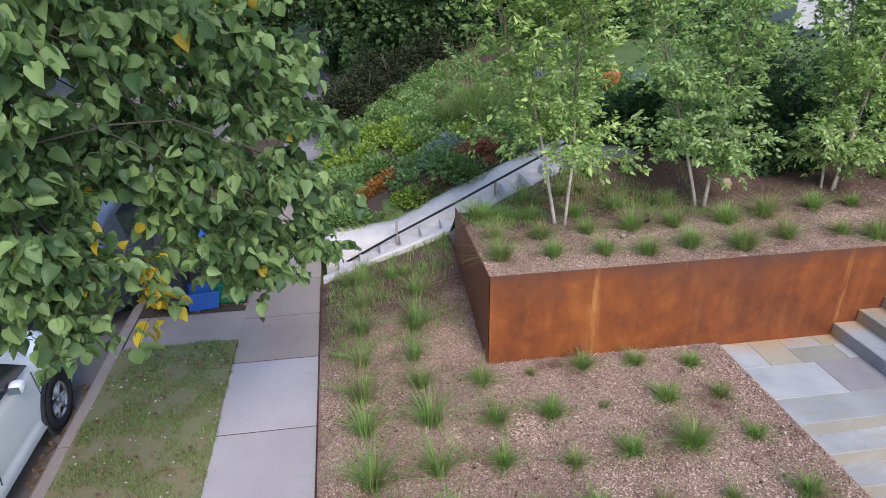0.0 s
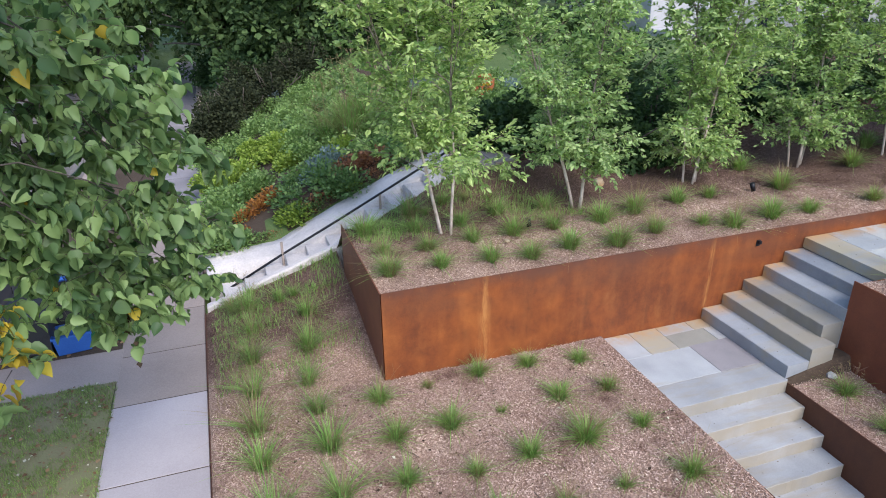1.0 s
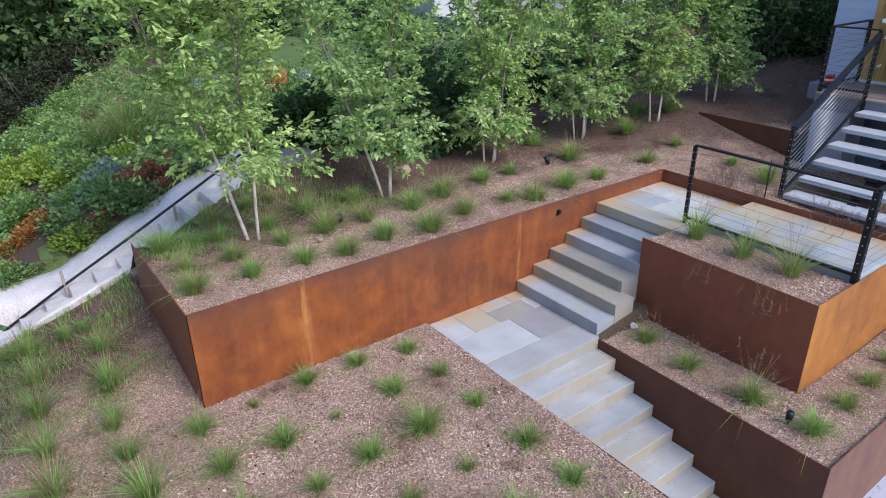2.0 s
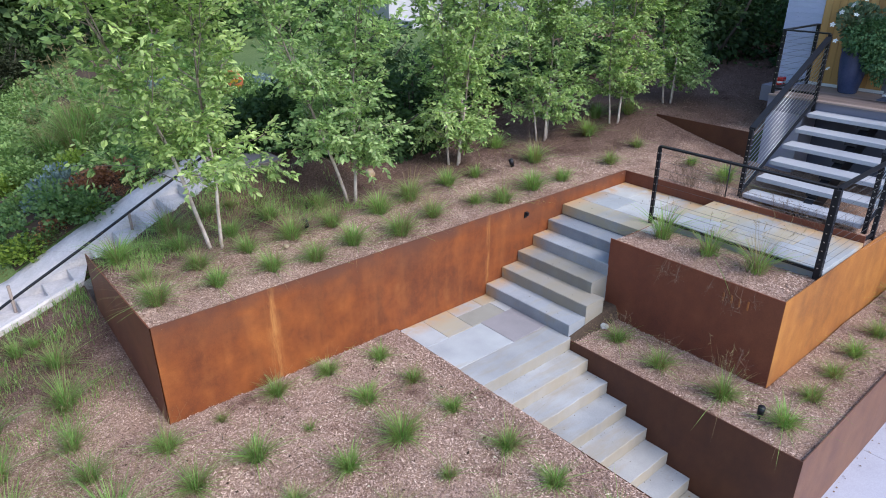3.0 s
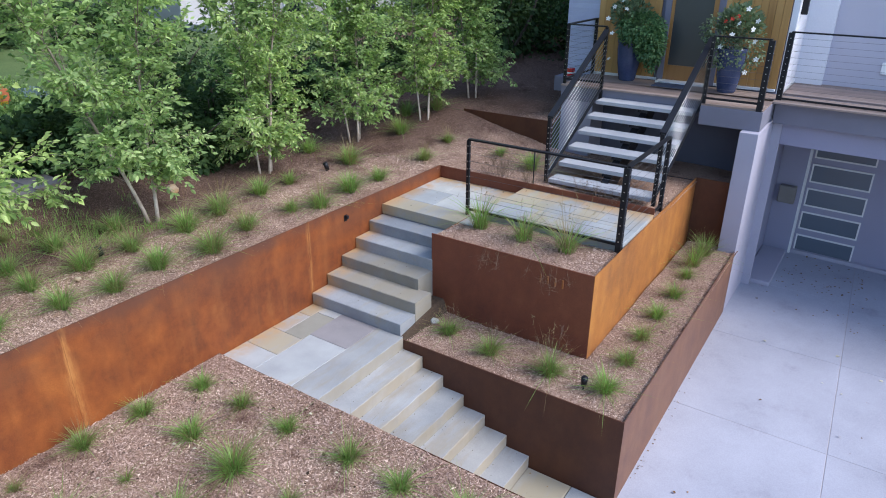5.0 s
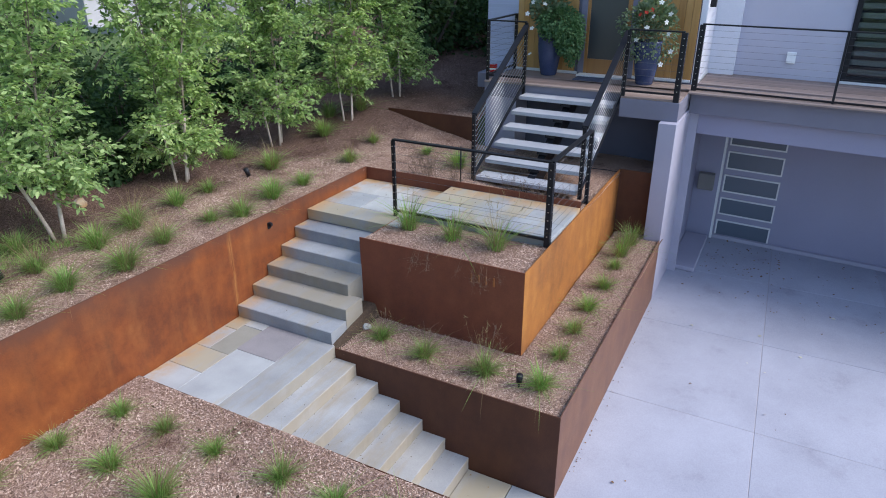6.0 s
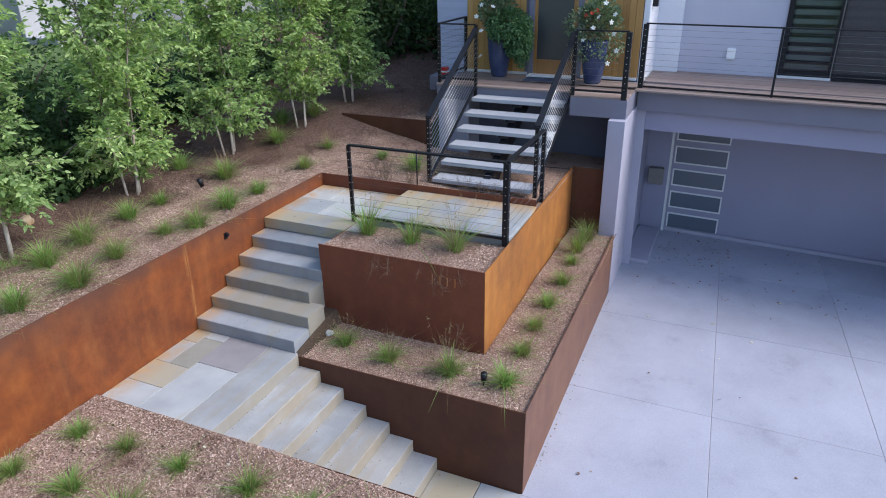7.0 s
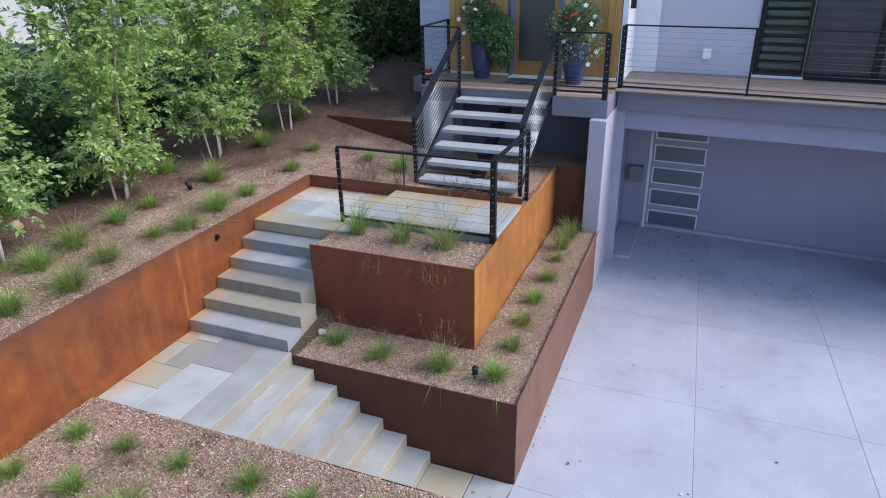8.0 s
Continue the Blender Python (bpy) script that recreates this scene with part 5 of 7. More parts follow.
DEAD = [tuft_mesh(120, 0.36, 0.08, True), tuft_mesh(190, 0.46, 0.10, True)]
STALK = [stalk_mesh(5, 0.55), stalk_mesh(9, 0.66), stalk_mesh(9, 0.75)]
for m in TUFT + TALL:
    m.materials.append(GRASS_LEAF)
for m in DEAD + STALK:
    m.materials.append(STRAW)


def tuft(x, y, z, size=1.0, tall=False, stalk=-1, label="low green ornamental grass tuft in the bark mulch", group="grass tufts"):
    t = thing("grass_tuft", label, "grass tuft", group, (x + rng.normal(0, 0.02), y + rng.normal(0, 0.02), z - 0.01))
    t.rotation_euler = (0, 0, rng.uniform(0, 6.28))
    t.scale = (size, size, size)
    part("foliage", (TALL if tall else TUFT)[rng.integers(0, 2 if tall else 3) if size > 0.7 else -1], None, t)
    part("dry_foliage", DEAD[rng.integers(0, 2)], None, t)
    if stalk >= 0:
        part("seed_head", STALK[stalk], None, t)
    return t


front_rows = {-2.13: ((-0.43, 0.72), (-1.04, 0.72), (-1.74, 0.78), (-2.51, 0.85), (-3.15, 0.85), (-3.84, 0.9)),
              -2.80: ((-0.31, 0.80), (-1.03, 0.92), (-1.76, 1.10), (-2.47, 0.70), (-3.15, 0.9), (-3.84, 0.9)),
              -3.45: ((-0.27, 0.76), (-1.05, 0.50), (-1.75, 1.0), (-2.46, 0.7), (-3.15, 0.9), (-3.82, 0.9)),
              -4.08: ((-0.31, 0.50), (-1.08, 1.10), (-1.79, 0.72), (-2.47, 1.0), (-3.13, 0.9), (-3.80, 0.9)),
              -4.72: ((-0.39, 0.85), (-1.07, 0.95), (-1.72, 0.95), (-2.45, 0.9), (-3.13, 0.9), (-3.80, 0.9)),
              -5.37: ((-0.30, 0.72), (-1.03, 1.0), (-1.73, 0.95), (-2.44, 0.9), (-3.12, 0.9), (-3.80, 0.9)),
              -6.04: ((-0.46, 0.98), (-1.05, 0.9), (-1.78, 1.05), (-2.45, 0.9), (-3.12, 0.9), (-3.80, 0.9))}
for x, row in front_rows.items():
    for y, s in row:
        w = x < -5.0
        tuft(x, y, front_bed(x, y), 1.15 * s if w else s, w, 1 if w else -1, "taller green and straw grass tuft with thin seed stalks" if w else "low green ornamental grass tuft in the bark mulch")
for x, y in ((-6.0, 0.24), (-5.99, 0.96), (-5.93, 1.68), (-5.37, 0.22), (-5.30, 0.88), (-5.2, 1.62), (-5.93, 2.35)):
    tuft(x, y, front_bed(x, y), rng.uniform(0.85, 1.1), True, 1, "taller green and straw grass tuft with thin seed stalks")
for x, y in ((-4.26, 1.85), (-4.18, 1.14), (-4.25, 0.55), (-3.53, 2.36), (-3.57, 1.72), (-3.60, 1.10), (-3.58, 0.56), (-2.92, 1.76), (-2.96, 1.12), (-3.00, 0.50), (-2.33, 1.18), (-2.46, 0.36), (-1.55, 1.88), (-1.70, 1.17), (-1.81, 0.52), (-2.20, 2.42), (-2.24, 1.98), (-1.23, 0.36),
             (-0.48, 0.58), (-0.37, 1.27), (-1.05, 1.15), (0.44, 1.40), (1.10, 1.38), (0.28, 0.50), (0.60, 0.30), (1.38, 0.42), (2.34, 1.30), (2.04, 0.40), (3.28, 0.42), (4.11, 0.52), (4.0, 1.48), (5.2, 1.45), (4.75, 1.9), (2.45, 2.3), (4.27, -0.55), (4.0, -1.27)):
    tuft(x, y, upper_bed(x, y), rng.uniform(0.75, 0.95) if (x * 7) % 1 > 0.7 else rng.uniform(1.05, 1.3))
SPIRES = []
for i, (x, y) in enumerate(((0.48, -1.96), (0.40, -2.64), (0.41, -3.38), (0.47, -4.06), (1.19, -4.08), (1.80, -4.06), (2.44, -4.05), (3.14, -4.05), (3.88, -4.02), (4.40, -4.0), (4.92, -4.02))):
    tuft(x, y, -0.09, (0.9, 0.9, 1.0, 1.0, 0.9, 0.85, 0.9, 0.9, 0.85, 1.05, 1.0)[i], i > 8, 2 if i == 2 else (0 if i in (0, 1, 9, 10) else -1), "green grass tuft in the lower steel planter")
    if i in (0, 1, 2, 9):
        SPIRES.append((x, y, (0.40, 0.48, 0.62, 0.45)[(0, 1, 2, 9).index(i)]))


def panicle(path, seed_n=16):
    """A bent flower stalk with a loose head of fine seeds at its end."""
    runs = [(path, 0.0019, 4, 0.5)]
    for _ in range(seed_n):
        u = rng.uniform(0, 1)
        q = path[-1].lerp(path[-2], u)
        e = q + Vector(rng.normal(0, 0.03 + 0.02 * u, 3)) + Vector((0, 0, -0.012))
        runs.append(([q, e], 0.0009, 3, 0.6))
        runs.append(([e, e + Vector((0, 0, -0.010))], 0.0028, 3, 0.4))
    return runs


HEAD = leafy("seed_head", (0.13, 0.085, 0.06), (0.26, 0.19, 0.14), 0.8, 0.2)
for x, y, h in SPIRES:
    runs = []
    for _ in range(6):
        runs += panicle(wander((x + rng.normal(0, 0.03), y + rng.normal(0, 0.03), -0.10), (rng.normal(0, 0.22), rng.normal(0, 0.22), 1), h * rng.uniform(0.75, 1.1), 5, 0.06), 12)
    tagged(part("dry_grass_spires", tubes(runs, "stalks", False), HEAD), "upright dry seed stalks in the lower planter", "dry grass", "dry grasses")
for i, (x, y) in enumerate(((1.60, -1.72), (1.55, -2.38), (1.53, -3.03))):
    t = tuft(x, y, 0.985, 1.2, True, (0, 0, 2)[i], "green grass tuft arching over the upper steel planter")
    if i:
        runs = []
        for k in range(3 + 2 * i):
            dy, out = rng.normal(-0.05, 0.16), rng.uniform(0.62, 0.80)
            runs += panicle([Vector((x, y, 0.99)), Vector((x - 0.35 * out, y + 0.4 * dy, 1.30)), Vector((x - 0.72 * out - 0.1, y + 0.8 * dy, 1.22)), Vector((x - out - 0.02, y + dy, 1.02)), Vector((x - out - 0.06, y + 1.15 * dy, rng.uniform(0.78, 0.92)))])
        part("drooping_stalk", tubes(runs, "stalks", False), HEAD, t, "thin dry stalks hanging over the planter edge").matrix_parent_inverse = t.matrix_basis.inverted()
for k in range(26):
    x, y = 3.30 + rng.uniform(-0.08, 0.14), -0.8 - 2.6 * rng.uniform()
    runs = []
    for _ in range(6):
        d = Vector((rng.normal(-0.2, 0.25), rng.normal(0, 0.25), 1))
        runs += panicle(wander((x + rng.normal(0, 0.03), y + rng.normal(0, 0.03), hill(x, y) - 0.02), d, rng.uniform(0.22, 0.42), 5, 0.08), 8)
    tagged(part("dry_grass_clump", tubes(runs, "stalks", False), HEAD), "sparse dry brown grass with seed heads behind the terrace", "dry grass", "dry grasses")

for k in range(7):
    x, y = -3.9 + 2.3 * rng.uniform(), 2.15 + 0.55 * rng.uniform()
    tuft(x, y, hill(x, y), rng.uniform(0.6, 0.85), False, -1, "rough green grass at the edge of the white steps", "rough grass")
for k in range(6):
    x, y = -6.2 + 1.6 * rng.uniform(), 2.2 + 0.5 * rng.uniform()
    tuft(x, y, front_bed(x, y), rng.uniform(0.6, 0.9), True, -1, "rough green grass beside the white steps", "rough grass")


def blades(name, label, n, x0, x1, y0, y1, height, lo, hi, wide, leaf, patch, lean=0.8):
    """Loose single blades growing in patches."""
    p = np.stack([rng.uniform(x0, x1, n), rng.uniform(y0, y1, n)], 1)
    p = p[[noise.noise((a * 1.4, b * 1.4, 2.0)) > patch + 0.25 * rng.normal() for a, b in p]]
    n = len(p)
    g = np.stack([p[:, 0], p[:, 1], np.array([height(a, b) for a, b in p]) - 0.004], 1)
    h, a = rng.uniform(lo, hi, n), rng.uniform(0, 6.28, n)
    o = np.stack([np.cos(a), np.sin(a), 0 * a], 1)
    s = np.stack([-o[:, 1], o[:, 0], 0 * a], 1) * wide
    k = rng.uniform(0.1, lean, n)
    mid = g + o * (h * k * 0.35)[:, None] + np.array([0, 0, 1]) * (h * 0.6)[:, None]
    tip = g + o * (h * k)[:, None] + np.array([0, 0, 1]) * (h * (1 - 0.25 * k))[:, None]
    v = np.stack([g - s, g + s, mid + s * 0.8, mid - s * 0.8, tip], 1)
    f = np.array([(0, 1, 2), (0, 2, 3), (3, 2, 4)])
    ob = part(name, fast_mesh(name, v.reshape(-1, 3), (f[None] + (np.arange(n) * 5)[:, None, None]).reshape(-1, 3)), leaf)
    tagged(ob, label, "weeds", "", "stuff")


blades("weed_grass", "fresh green weeds and grass among the mulch", 17000, -4.5, -0.9, 1.5, 2.82, lambda x, y: hill(x, y), 0.02, 0.12, 0.0032, GRASS_LEAF, 0.22)
blades("weed_grass", "fresh green weeds on the mulch bank", 9000, -6.45, -4.6, 0.4, 2.8, front_bed, 0.02, 0.11, 0.0034, GRASS_LEAF, 0.2)
blades("dry_stalks", "short dry straw on the mulch bank", 5200, -6.45, -4.6, -0.6, 2.8, front_bed, 0.02, 0.12, 0.0016, STRAW, -0.1, 1.4)
blades("weed_grass", "rough green grass along the white steps", 3000, -6.4, -4.55, 2.05, 2.82, front_bed, 0.03, 0.16, 0.0036, GRASS_LEAF, -0.1)
blades("dry_stalks", "fine dry straw stalks standing in the mulch", 2600, -6.45, -4.2, -4.0, 2.7, front_bed, 0.10, 0.34, 0.0011, STRAW, 0.0, 1.3)
blades("dry_stalks", "fine dry straw stalks standing in the mulch", 2600, -4.4, 3.1, 0.3, 3.2, hill, 0.08, 0.30, 0.0011, STRAW, 0.1, 1.3)
blades("dry_stalks", "fine dry straw stalks standing in the mulch", 900, -4.2, -1.7, -4.0, -0.1, front_bed, 0.05, 0.20, 0.0010, STRAW, 0.15, 1.3)

# ---- bark chips ----
def chip_stuff(name, tone, aged):
    m, cn, cb = nodes_of(name)
    cb.inputs["Roughness"].default_value = 0.95
    cb.inputs["Specular IOR Level"].default_value = 0.15
    pale = ramp(cn, cn.nodes.new("ShaderNodeNewGeometry").outputs["Random Per Island"], [(0, (0.13, 0.09, 0.077)), (0.28, (0.235, 0.172, 0.152)), (0.68, (0.355, 0.275, 0.25)), (0.94, (0.46, 0.375, 0.345)), (1, (0.58, 0.50, 0.465))])
    pale = mix(cn, pale, ramp(cn, noise_at(cn, 1.1, 4), [(0.35, (0.68, 0.62, 0.62)), (0.65, (1.08, 1.06, 1.04))]), 1.0, "MULTIPLY")
    pale = mix(cn, pale, ramp(cn, noise_at(cn, 2.1, 6, (1, 1, 1), 0.65), [(0.33, (0.60, 0.55, 0.54)), (0.44, (1, 1, 1))]), 1.0, "MULTIPLY")
    cn.links.new(mix(cn, pale, mix(cn, tone, aged, aged_shaded_area(cn)), 1.0, "MULTIPLY"), cb.inputs["Base Color"])
    return m


# Second tone: aged chips, with the same shade put into their colour.
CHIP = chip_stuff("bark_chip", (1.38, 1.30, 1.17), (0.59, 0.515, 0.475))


def chips(name, x0, x1, y0, y1, per, height, label, material=CHIP):
    n = int((x1 - x0) * (y1 - y0) * per)
    p = np.stack([rng.uniform(x0, x1, n), rng.uniform(y0, y1, n)], 1)
    z = np.array([height(a, b) for a, b in p])
    ang = rng.uniform(0, np.pi, n)
    d = np.stack([np.cos(ang), np.sin(ang), rng.normal(0, 0.25, n)], 1)
    s = np.stack([-np.sin(ang), np.cos(ang), rng.normal(0, 0.3, n)], 1)
    ln = rng.gamma(2.2, 0.0042, n)[:, None] + 0.005
    wd = rng.uniform(0.003, 0.0075, n)[:, None]
    c = np.stack([p[:, 0], p[:, 1], z + rng.uniform(0.0, 0.018, n)], 1)
    v = np.stack([c - d * ln, c + s * wd, c + d * ln, c - s * wd, c + np.array([0, 0, 0.007])], 1)
    f = np.array([(0, 3, 4), (3, 2, 4), (2, 1, 4), (1, 0, 4)])
    ob = part(name, fast_mesh(name, v.reshape(-1, 3), (f[None] + (np.arange(n) * 5)[:, None, None]).reshape(-1, 3)), material)
    tagged(ob, label, "bark mulch", "", "stuff")


LBL = "loose shredded bark chips in browns and tans"
chips("bark_chips", -6.5, -1.6, -4.3, 0.0, 3600, lambda x, y: front_bed(x, y) + lumps(x, y), LBL)
chips("bark_chips", -6.5, -4.55, 0.0, 2.8, 900, lambda x, y: front_bed(x, y) + lumps(x, y), LBL)
chips("aged_bark_chips", -6.5, -4.55, -0.6, 2.8, 900, lambda x, y: front_bed(x, y) + lumps(x, y), "loose aged red-brown bark chips")
AGED = "loose aged red-brown bark chips"
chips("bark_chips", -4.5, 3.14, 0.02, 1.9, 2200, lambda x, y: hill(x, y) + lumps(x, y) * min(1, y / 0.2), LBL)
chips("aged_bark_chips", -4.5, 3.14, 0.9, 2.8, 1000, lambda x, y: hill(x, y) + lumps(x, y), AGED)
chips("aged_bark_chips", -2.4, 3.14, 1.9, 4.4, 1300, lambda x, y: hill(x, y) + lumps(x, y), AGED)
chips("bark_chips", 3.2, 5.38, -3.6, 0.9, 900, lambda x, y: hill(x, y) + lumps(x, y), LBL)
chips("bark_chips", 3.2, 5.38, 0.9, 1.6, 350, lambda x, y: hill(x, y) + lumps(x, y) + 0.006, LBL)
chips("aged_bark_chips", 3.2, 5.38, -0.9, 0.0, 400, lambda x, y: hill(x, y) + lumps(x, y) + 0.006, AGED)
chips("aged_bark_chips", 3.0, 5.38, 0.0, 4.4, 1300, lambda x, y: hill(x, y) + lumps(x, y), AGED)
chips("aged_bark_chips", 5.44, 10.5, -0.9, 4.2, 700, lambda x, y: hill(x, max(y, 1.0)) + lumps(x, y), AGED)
chips("bark_chips", 0.01, 0.95, -4.45, -1.56, 2600, lambda x, y: -0.085 + 0.7 * lumps(x, y), LBL)
chips("bark_chips", 0.96, 5.38, -4.44, -3.67, 2600, lambda x, y: -0.085 + 0.7 * lumps(x, y), LBL)
chips("bark_chips", 0.98, 1.93, -3.63, -1.37, 2600, lambda x, y: 0.985 + 0.6 * lumps(x, y) - 0.05 * max(0, x - 1.5), LBL)

# ---- street tree whose branches hang before the view ----
linden = thing("street_tree", "large street tree with drooping heart-shaped green leaves", "tree", "", (-8.55, -3.3, -0.16))
B = Vector((-8.55, -3.3, -0.16))
trunk = wander((0, 0, -0.1), (0.02, 0.06, 1), 6.2, 9, 0.03)
part("trunk", tubes([(trunk, 0.17, 12, 0.5)]), BARK, linden)
at, along, runs = [], [], []
# Tips above z 5 lie over the view, added to shade the leaves below.
tips = [(-7.64, -2.68, 4.3), (-7.73, -2.57, 3.75), (-7.87, -2.62, 3.35), (-7.9, -2.66, 2.95), (-8.15, -2.45, 2.6), (-7.54, -2.24, 3.91), (-7.64, -1.96, 3.36),
        (-7.26, -1.93, 4.2), (-7.37, -1.72, 3.59), (-7.35, -1.46, 2.61), (-7.14, -1.73, 3.82), (-7.05, -1.6, 3.31), (-6.82, -1.64, 4.1), (-7.0, -1.47, 2.68), (-6.71, -1.47, 3.64),
        (-6.78, -1.41, 2.3), (-7.05, -1.35, 2.15), (-6.65, -1.30, 2.1), (-6.35, -1.2, 2.3), (-6.2, -1.1, 2.75), (-6.15, -1.05, 3.3), (-6.6, -1.4, 4.1), (-6.5, -1.28, 3.42), (-6.62, -1.34, 2.38), (-6.4, -1.1, 3.85), (-6.4, -1.24, 2.55), (-7.82, -2.34, 3.07),
        (-8.3, -1.4, 3.2), (-8.6, -1.0, 3.9), (-8.9, -1.6, 4.6), (-7.4, -0.6, 4.4), (-8.2, -0.4, 4.2), (-7.0, -2.5, 5.0), (-8.3, -2.2, 3.6),
        (-8.6, -3.2, 5.4), (-8.0, -2.6, 5.6), (-7.4, -2.9, 5.5), (-7.8, -3.4, 5.3), (-8.4, -1.8, 5.5), (-7.7, -1.8, 5.4), (-7.0, -1.8, 5.6), (-8.9, -2.4, 5.2), (-9.2, -1.6, 5.5), (-8.0, -0.8, 5.6), (-7.1, -0.9, 5.4), (-9.0, -3.6, 5.3)]
tips += [(-7.55, -1.95, 2.20), (-7.95, -2.0, 4.2), (-7.1, -1.6, 2.45), (-8.0, -2.4, 2.55), (-7.82, -2.35, 2.62), (-8.1, -2.4, 2.75), (-8.0, -2.4, 2.25), (-7.9, -2.4, 2.4), (-8.15, -2.45, 2.3), (-7.85, -2.35, 2.85), (-8.05, -2.45, 3.0)]
tips += [(-7.4, -1.75, 3.25), (-7.2, -1.65, 3.0), (-6.9, -1.5, 3.1), (-6.6, -1.4, 3.0), (-6.4, -1.25, 3.05), (-7.6, -1.95, 3.1), (-7.85, -2.1, 3.2), (-7.3, -1.5, 3.5), (-6.8, -1.5, 3.5), (-7.1, -1.55, 3.25), (-7.5, -1.8, 3.45)]
# More unseen canopy overhead, added for the same shade.
for i in range(22):
    tips.append((-8.9 + 2.5 * ((i * 0.382) % 1), -3.9 + 3.4 * ((i * 0.618) % 1), 5.5 + 1.1 * ((i * 0.271) % 1)))
yellowing = np.array([(-7.95, -2.0, 4.25), (-7.72, -1.95, 2.85), (-7.55, -1.95, 2.15), (-7.63, -1.9, 2.4), (-8.3, -2.2, 3.6)]) - np.array(list(B))
for tx, ty, tz in tips:
    tip = Vector((tx, ty, tz)) - B
    k = rng.integers(5, 9)
    a = trunk[k]
    mid = a.lerp(tip, 0.5) + Vector((rng.normal(0, 0.12), rng.normal(0, 0.12), 0.55))
    limb = [a, a.lerp(mid, 0.5) + Vector((rng.normal(0, 0.06), rng.normal(0, 0.06), 0.16)), mid, mid.lerp(tip, 0.35) + Vector((0, 0, 0.16)), mid.lerp(tip, 0.7) + Vector((0, 0, 0.13)), tip]
    runs.append((limb, 0.011, 6, 0.2))
    spray = tz < 3.55
    for _ in range(13 if spray else 20):
        u = 1.05 - (0.34 if spray else 0.8) * rng.uniform(0, 1) ** 1.4
        q = mid.lerp(tip, u) + Vector((0, 0, 0.12 * (1 - u)))
        tw = wander(q, Vector(rng.normal(0, 1, 3)) * Vector((1, 1, 0.25)), rng.uniform(0.22, 0.42) if spray else rng.uniform(0.25, 0.5), 4, 0.15, -0.10)
        runs.append((tw, 0.0032, 4, 0.4))
        c = np.array([list(w) for w in tw])
        m = 11
        f = np.sort(rng.uniform(0.15, 1.0, m)) * 4
        j = np.minimum(f.astype(int), 3)
        w_ = (f - j)[:, None]
        fw = (c[j + 1] - c[j]) / (np.linalg.norm(c[j + 1] - c[j], axis=1, keepdims=True) + 1e-9)
        cr = np.cross(fw, np.array([0, 0, 1.0])) * np.where(np.arange(m) % 2, 1.0, -1.0)[:, None]
        at.append(c[j] * (1 - w_) + c[j + 1] * w_ + cr * 0.035 + np.array([0, 0, -0.012]) + rng.normal(0, 0.012, (m, 3)))
        along.append(fw * 0.4 + cr * 0.5 + rng.normal(0, 0.34, (m, 3)) + np.array([0, 0, -0.55]))
part("branchwork", tubes(runs), BARK, linden)
at, along = np.vstack(at), np.vstack(along)
near_y = np.min(np.linalg.norm(at[:, None] - yellowing[None], axis=2), axis=1)
pick = rng.uniform(0, 1, len(at)) < np.where(near_y < 0.26, 0.45, 0.006)
part("foliage", leaf_cloud("leaves", at[~pick], along[~pick], 0.094, ROUND, HEART_F, 0.8, 0.5), LINDEN_LEAF, linden)
part("yellow_foliage", leaf_cloud("yellow_leaves", at[pick], along[pick], 0.095, ROUND, HEART_F, 0.7, 0.3), YELLOW_LEAF, linden, "yellowing leaves among the green")
hang = np.array(list(Vector((-6.80, -1.52, 2.24)) - B)) + rng.normal(0, 1, (46, 3)) * np.array([0.022, 0.022, 0.13])
part("withered_foliage", leaf_cloud("dead_leaves", hang, np.tile((0.0, 0, -1.0), (46, 1)), 0.055), CRUMB, linden, "brown withered leaf cluster")


# ---- neighbour's planted slope ----
def clump_mesh(n, r, h, size, upright=0.2):
    d = rng.normal(0, 1, (n, 3))
    d /= np.linalg.norm(d, axis=1, keepdims=True)
    d[:, 2] = np.abs(d[:, 2])
    p = d * np.array([r, r, h]) * rng.uniform(0.35, 1.0, (n, 1))
    return leaf_cloud("leaves", p, d * np.array([1, 1, 0.4]) + np.array([0, 0, upright]), size)


PLANT = {
    "lime": (leafy("lime_foliage", (0.16, 0.245, 0.04), (0.37, 0.47, 0.09)), [clump_mesh(560, 0.34, 0.28, 0.066) for _ in range(2)], "bright lime green leafy perennial"),
    "green": (leafy("green_foliage", (0.125, 0.215, 0.06), (0.30, 0.42, 0.145)), [clump_mesh(600, 0.36, 0.30, 0.055) for _ in range(3)], "mid-green mounding perennial"),
    "deep": (leafy("deep_foliage", (0.078, 0.152, 0.052), (0.20, 0.305, 0.105)), [clump_mesh(560, 0.38, 0.32, 0.055) for _ in range(2)], "dark green mounding perennial"),
    "rust": (leafy("rust_foliage", (0.26, 0.095, 0.03), (0.50, 0.24, 0.06)), [clump_mesh(420, 0.24, 0.20, 0.045) for _ in range(2)], "orange and rust coloured perennial"),
    "wine": (leafy("wine_foliage", (0.20, 0.08, 0.045), (0.38, 0.18, 0.09)), [clump_mesh(460, 0.30, 0.19, 0.04) for _ in range(2)], "brown-red low sedum"),
    "blue": (leafy("blue_foliage", (0.13, 0.19, 0.19), (0.27, 0.35, 0.35)), [clump_mesh(460, 0.30, 0.24, 0.045, 0.6) for _ in range(2)], "blue-grey mounding perennial"),
}
for mt, meshes, _ in PLANT.values():
    for m in meshes:
        m.materials.append(mt)


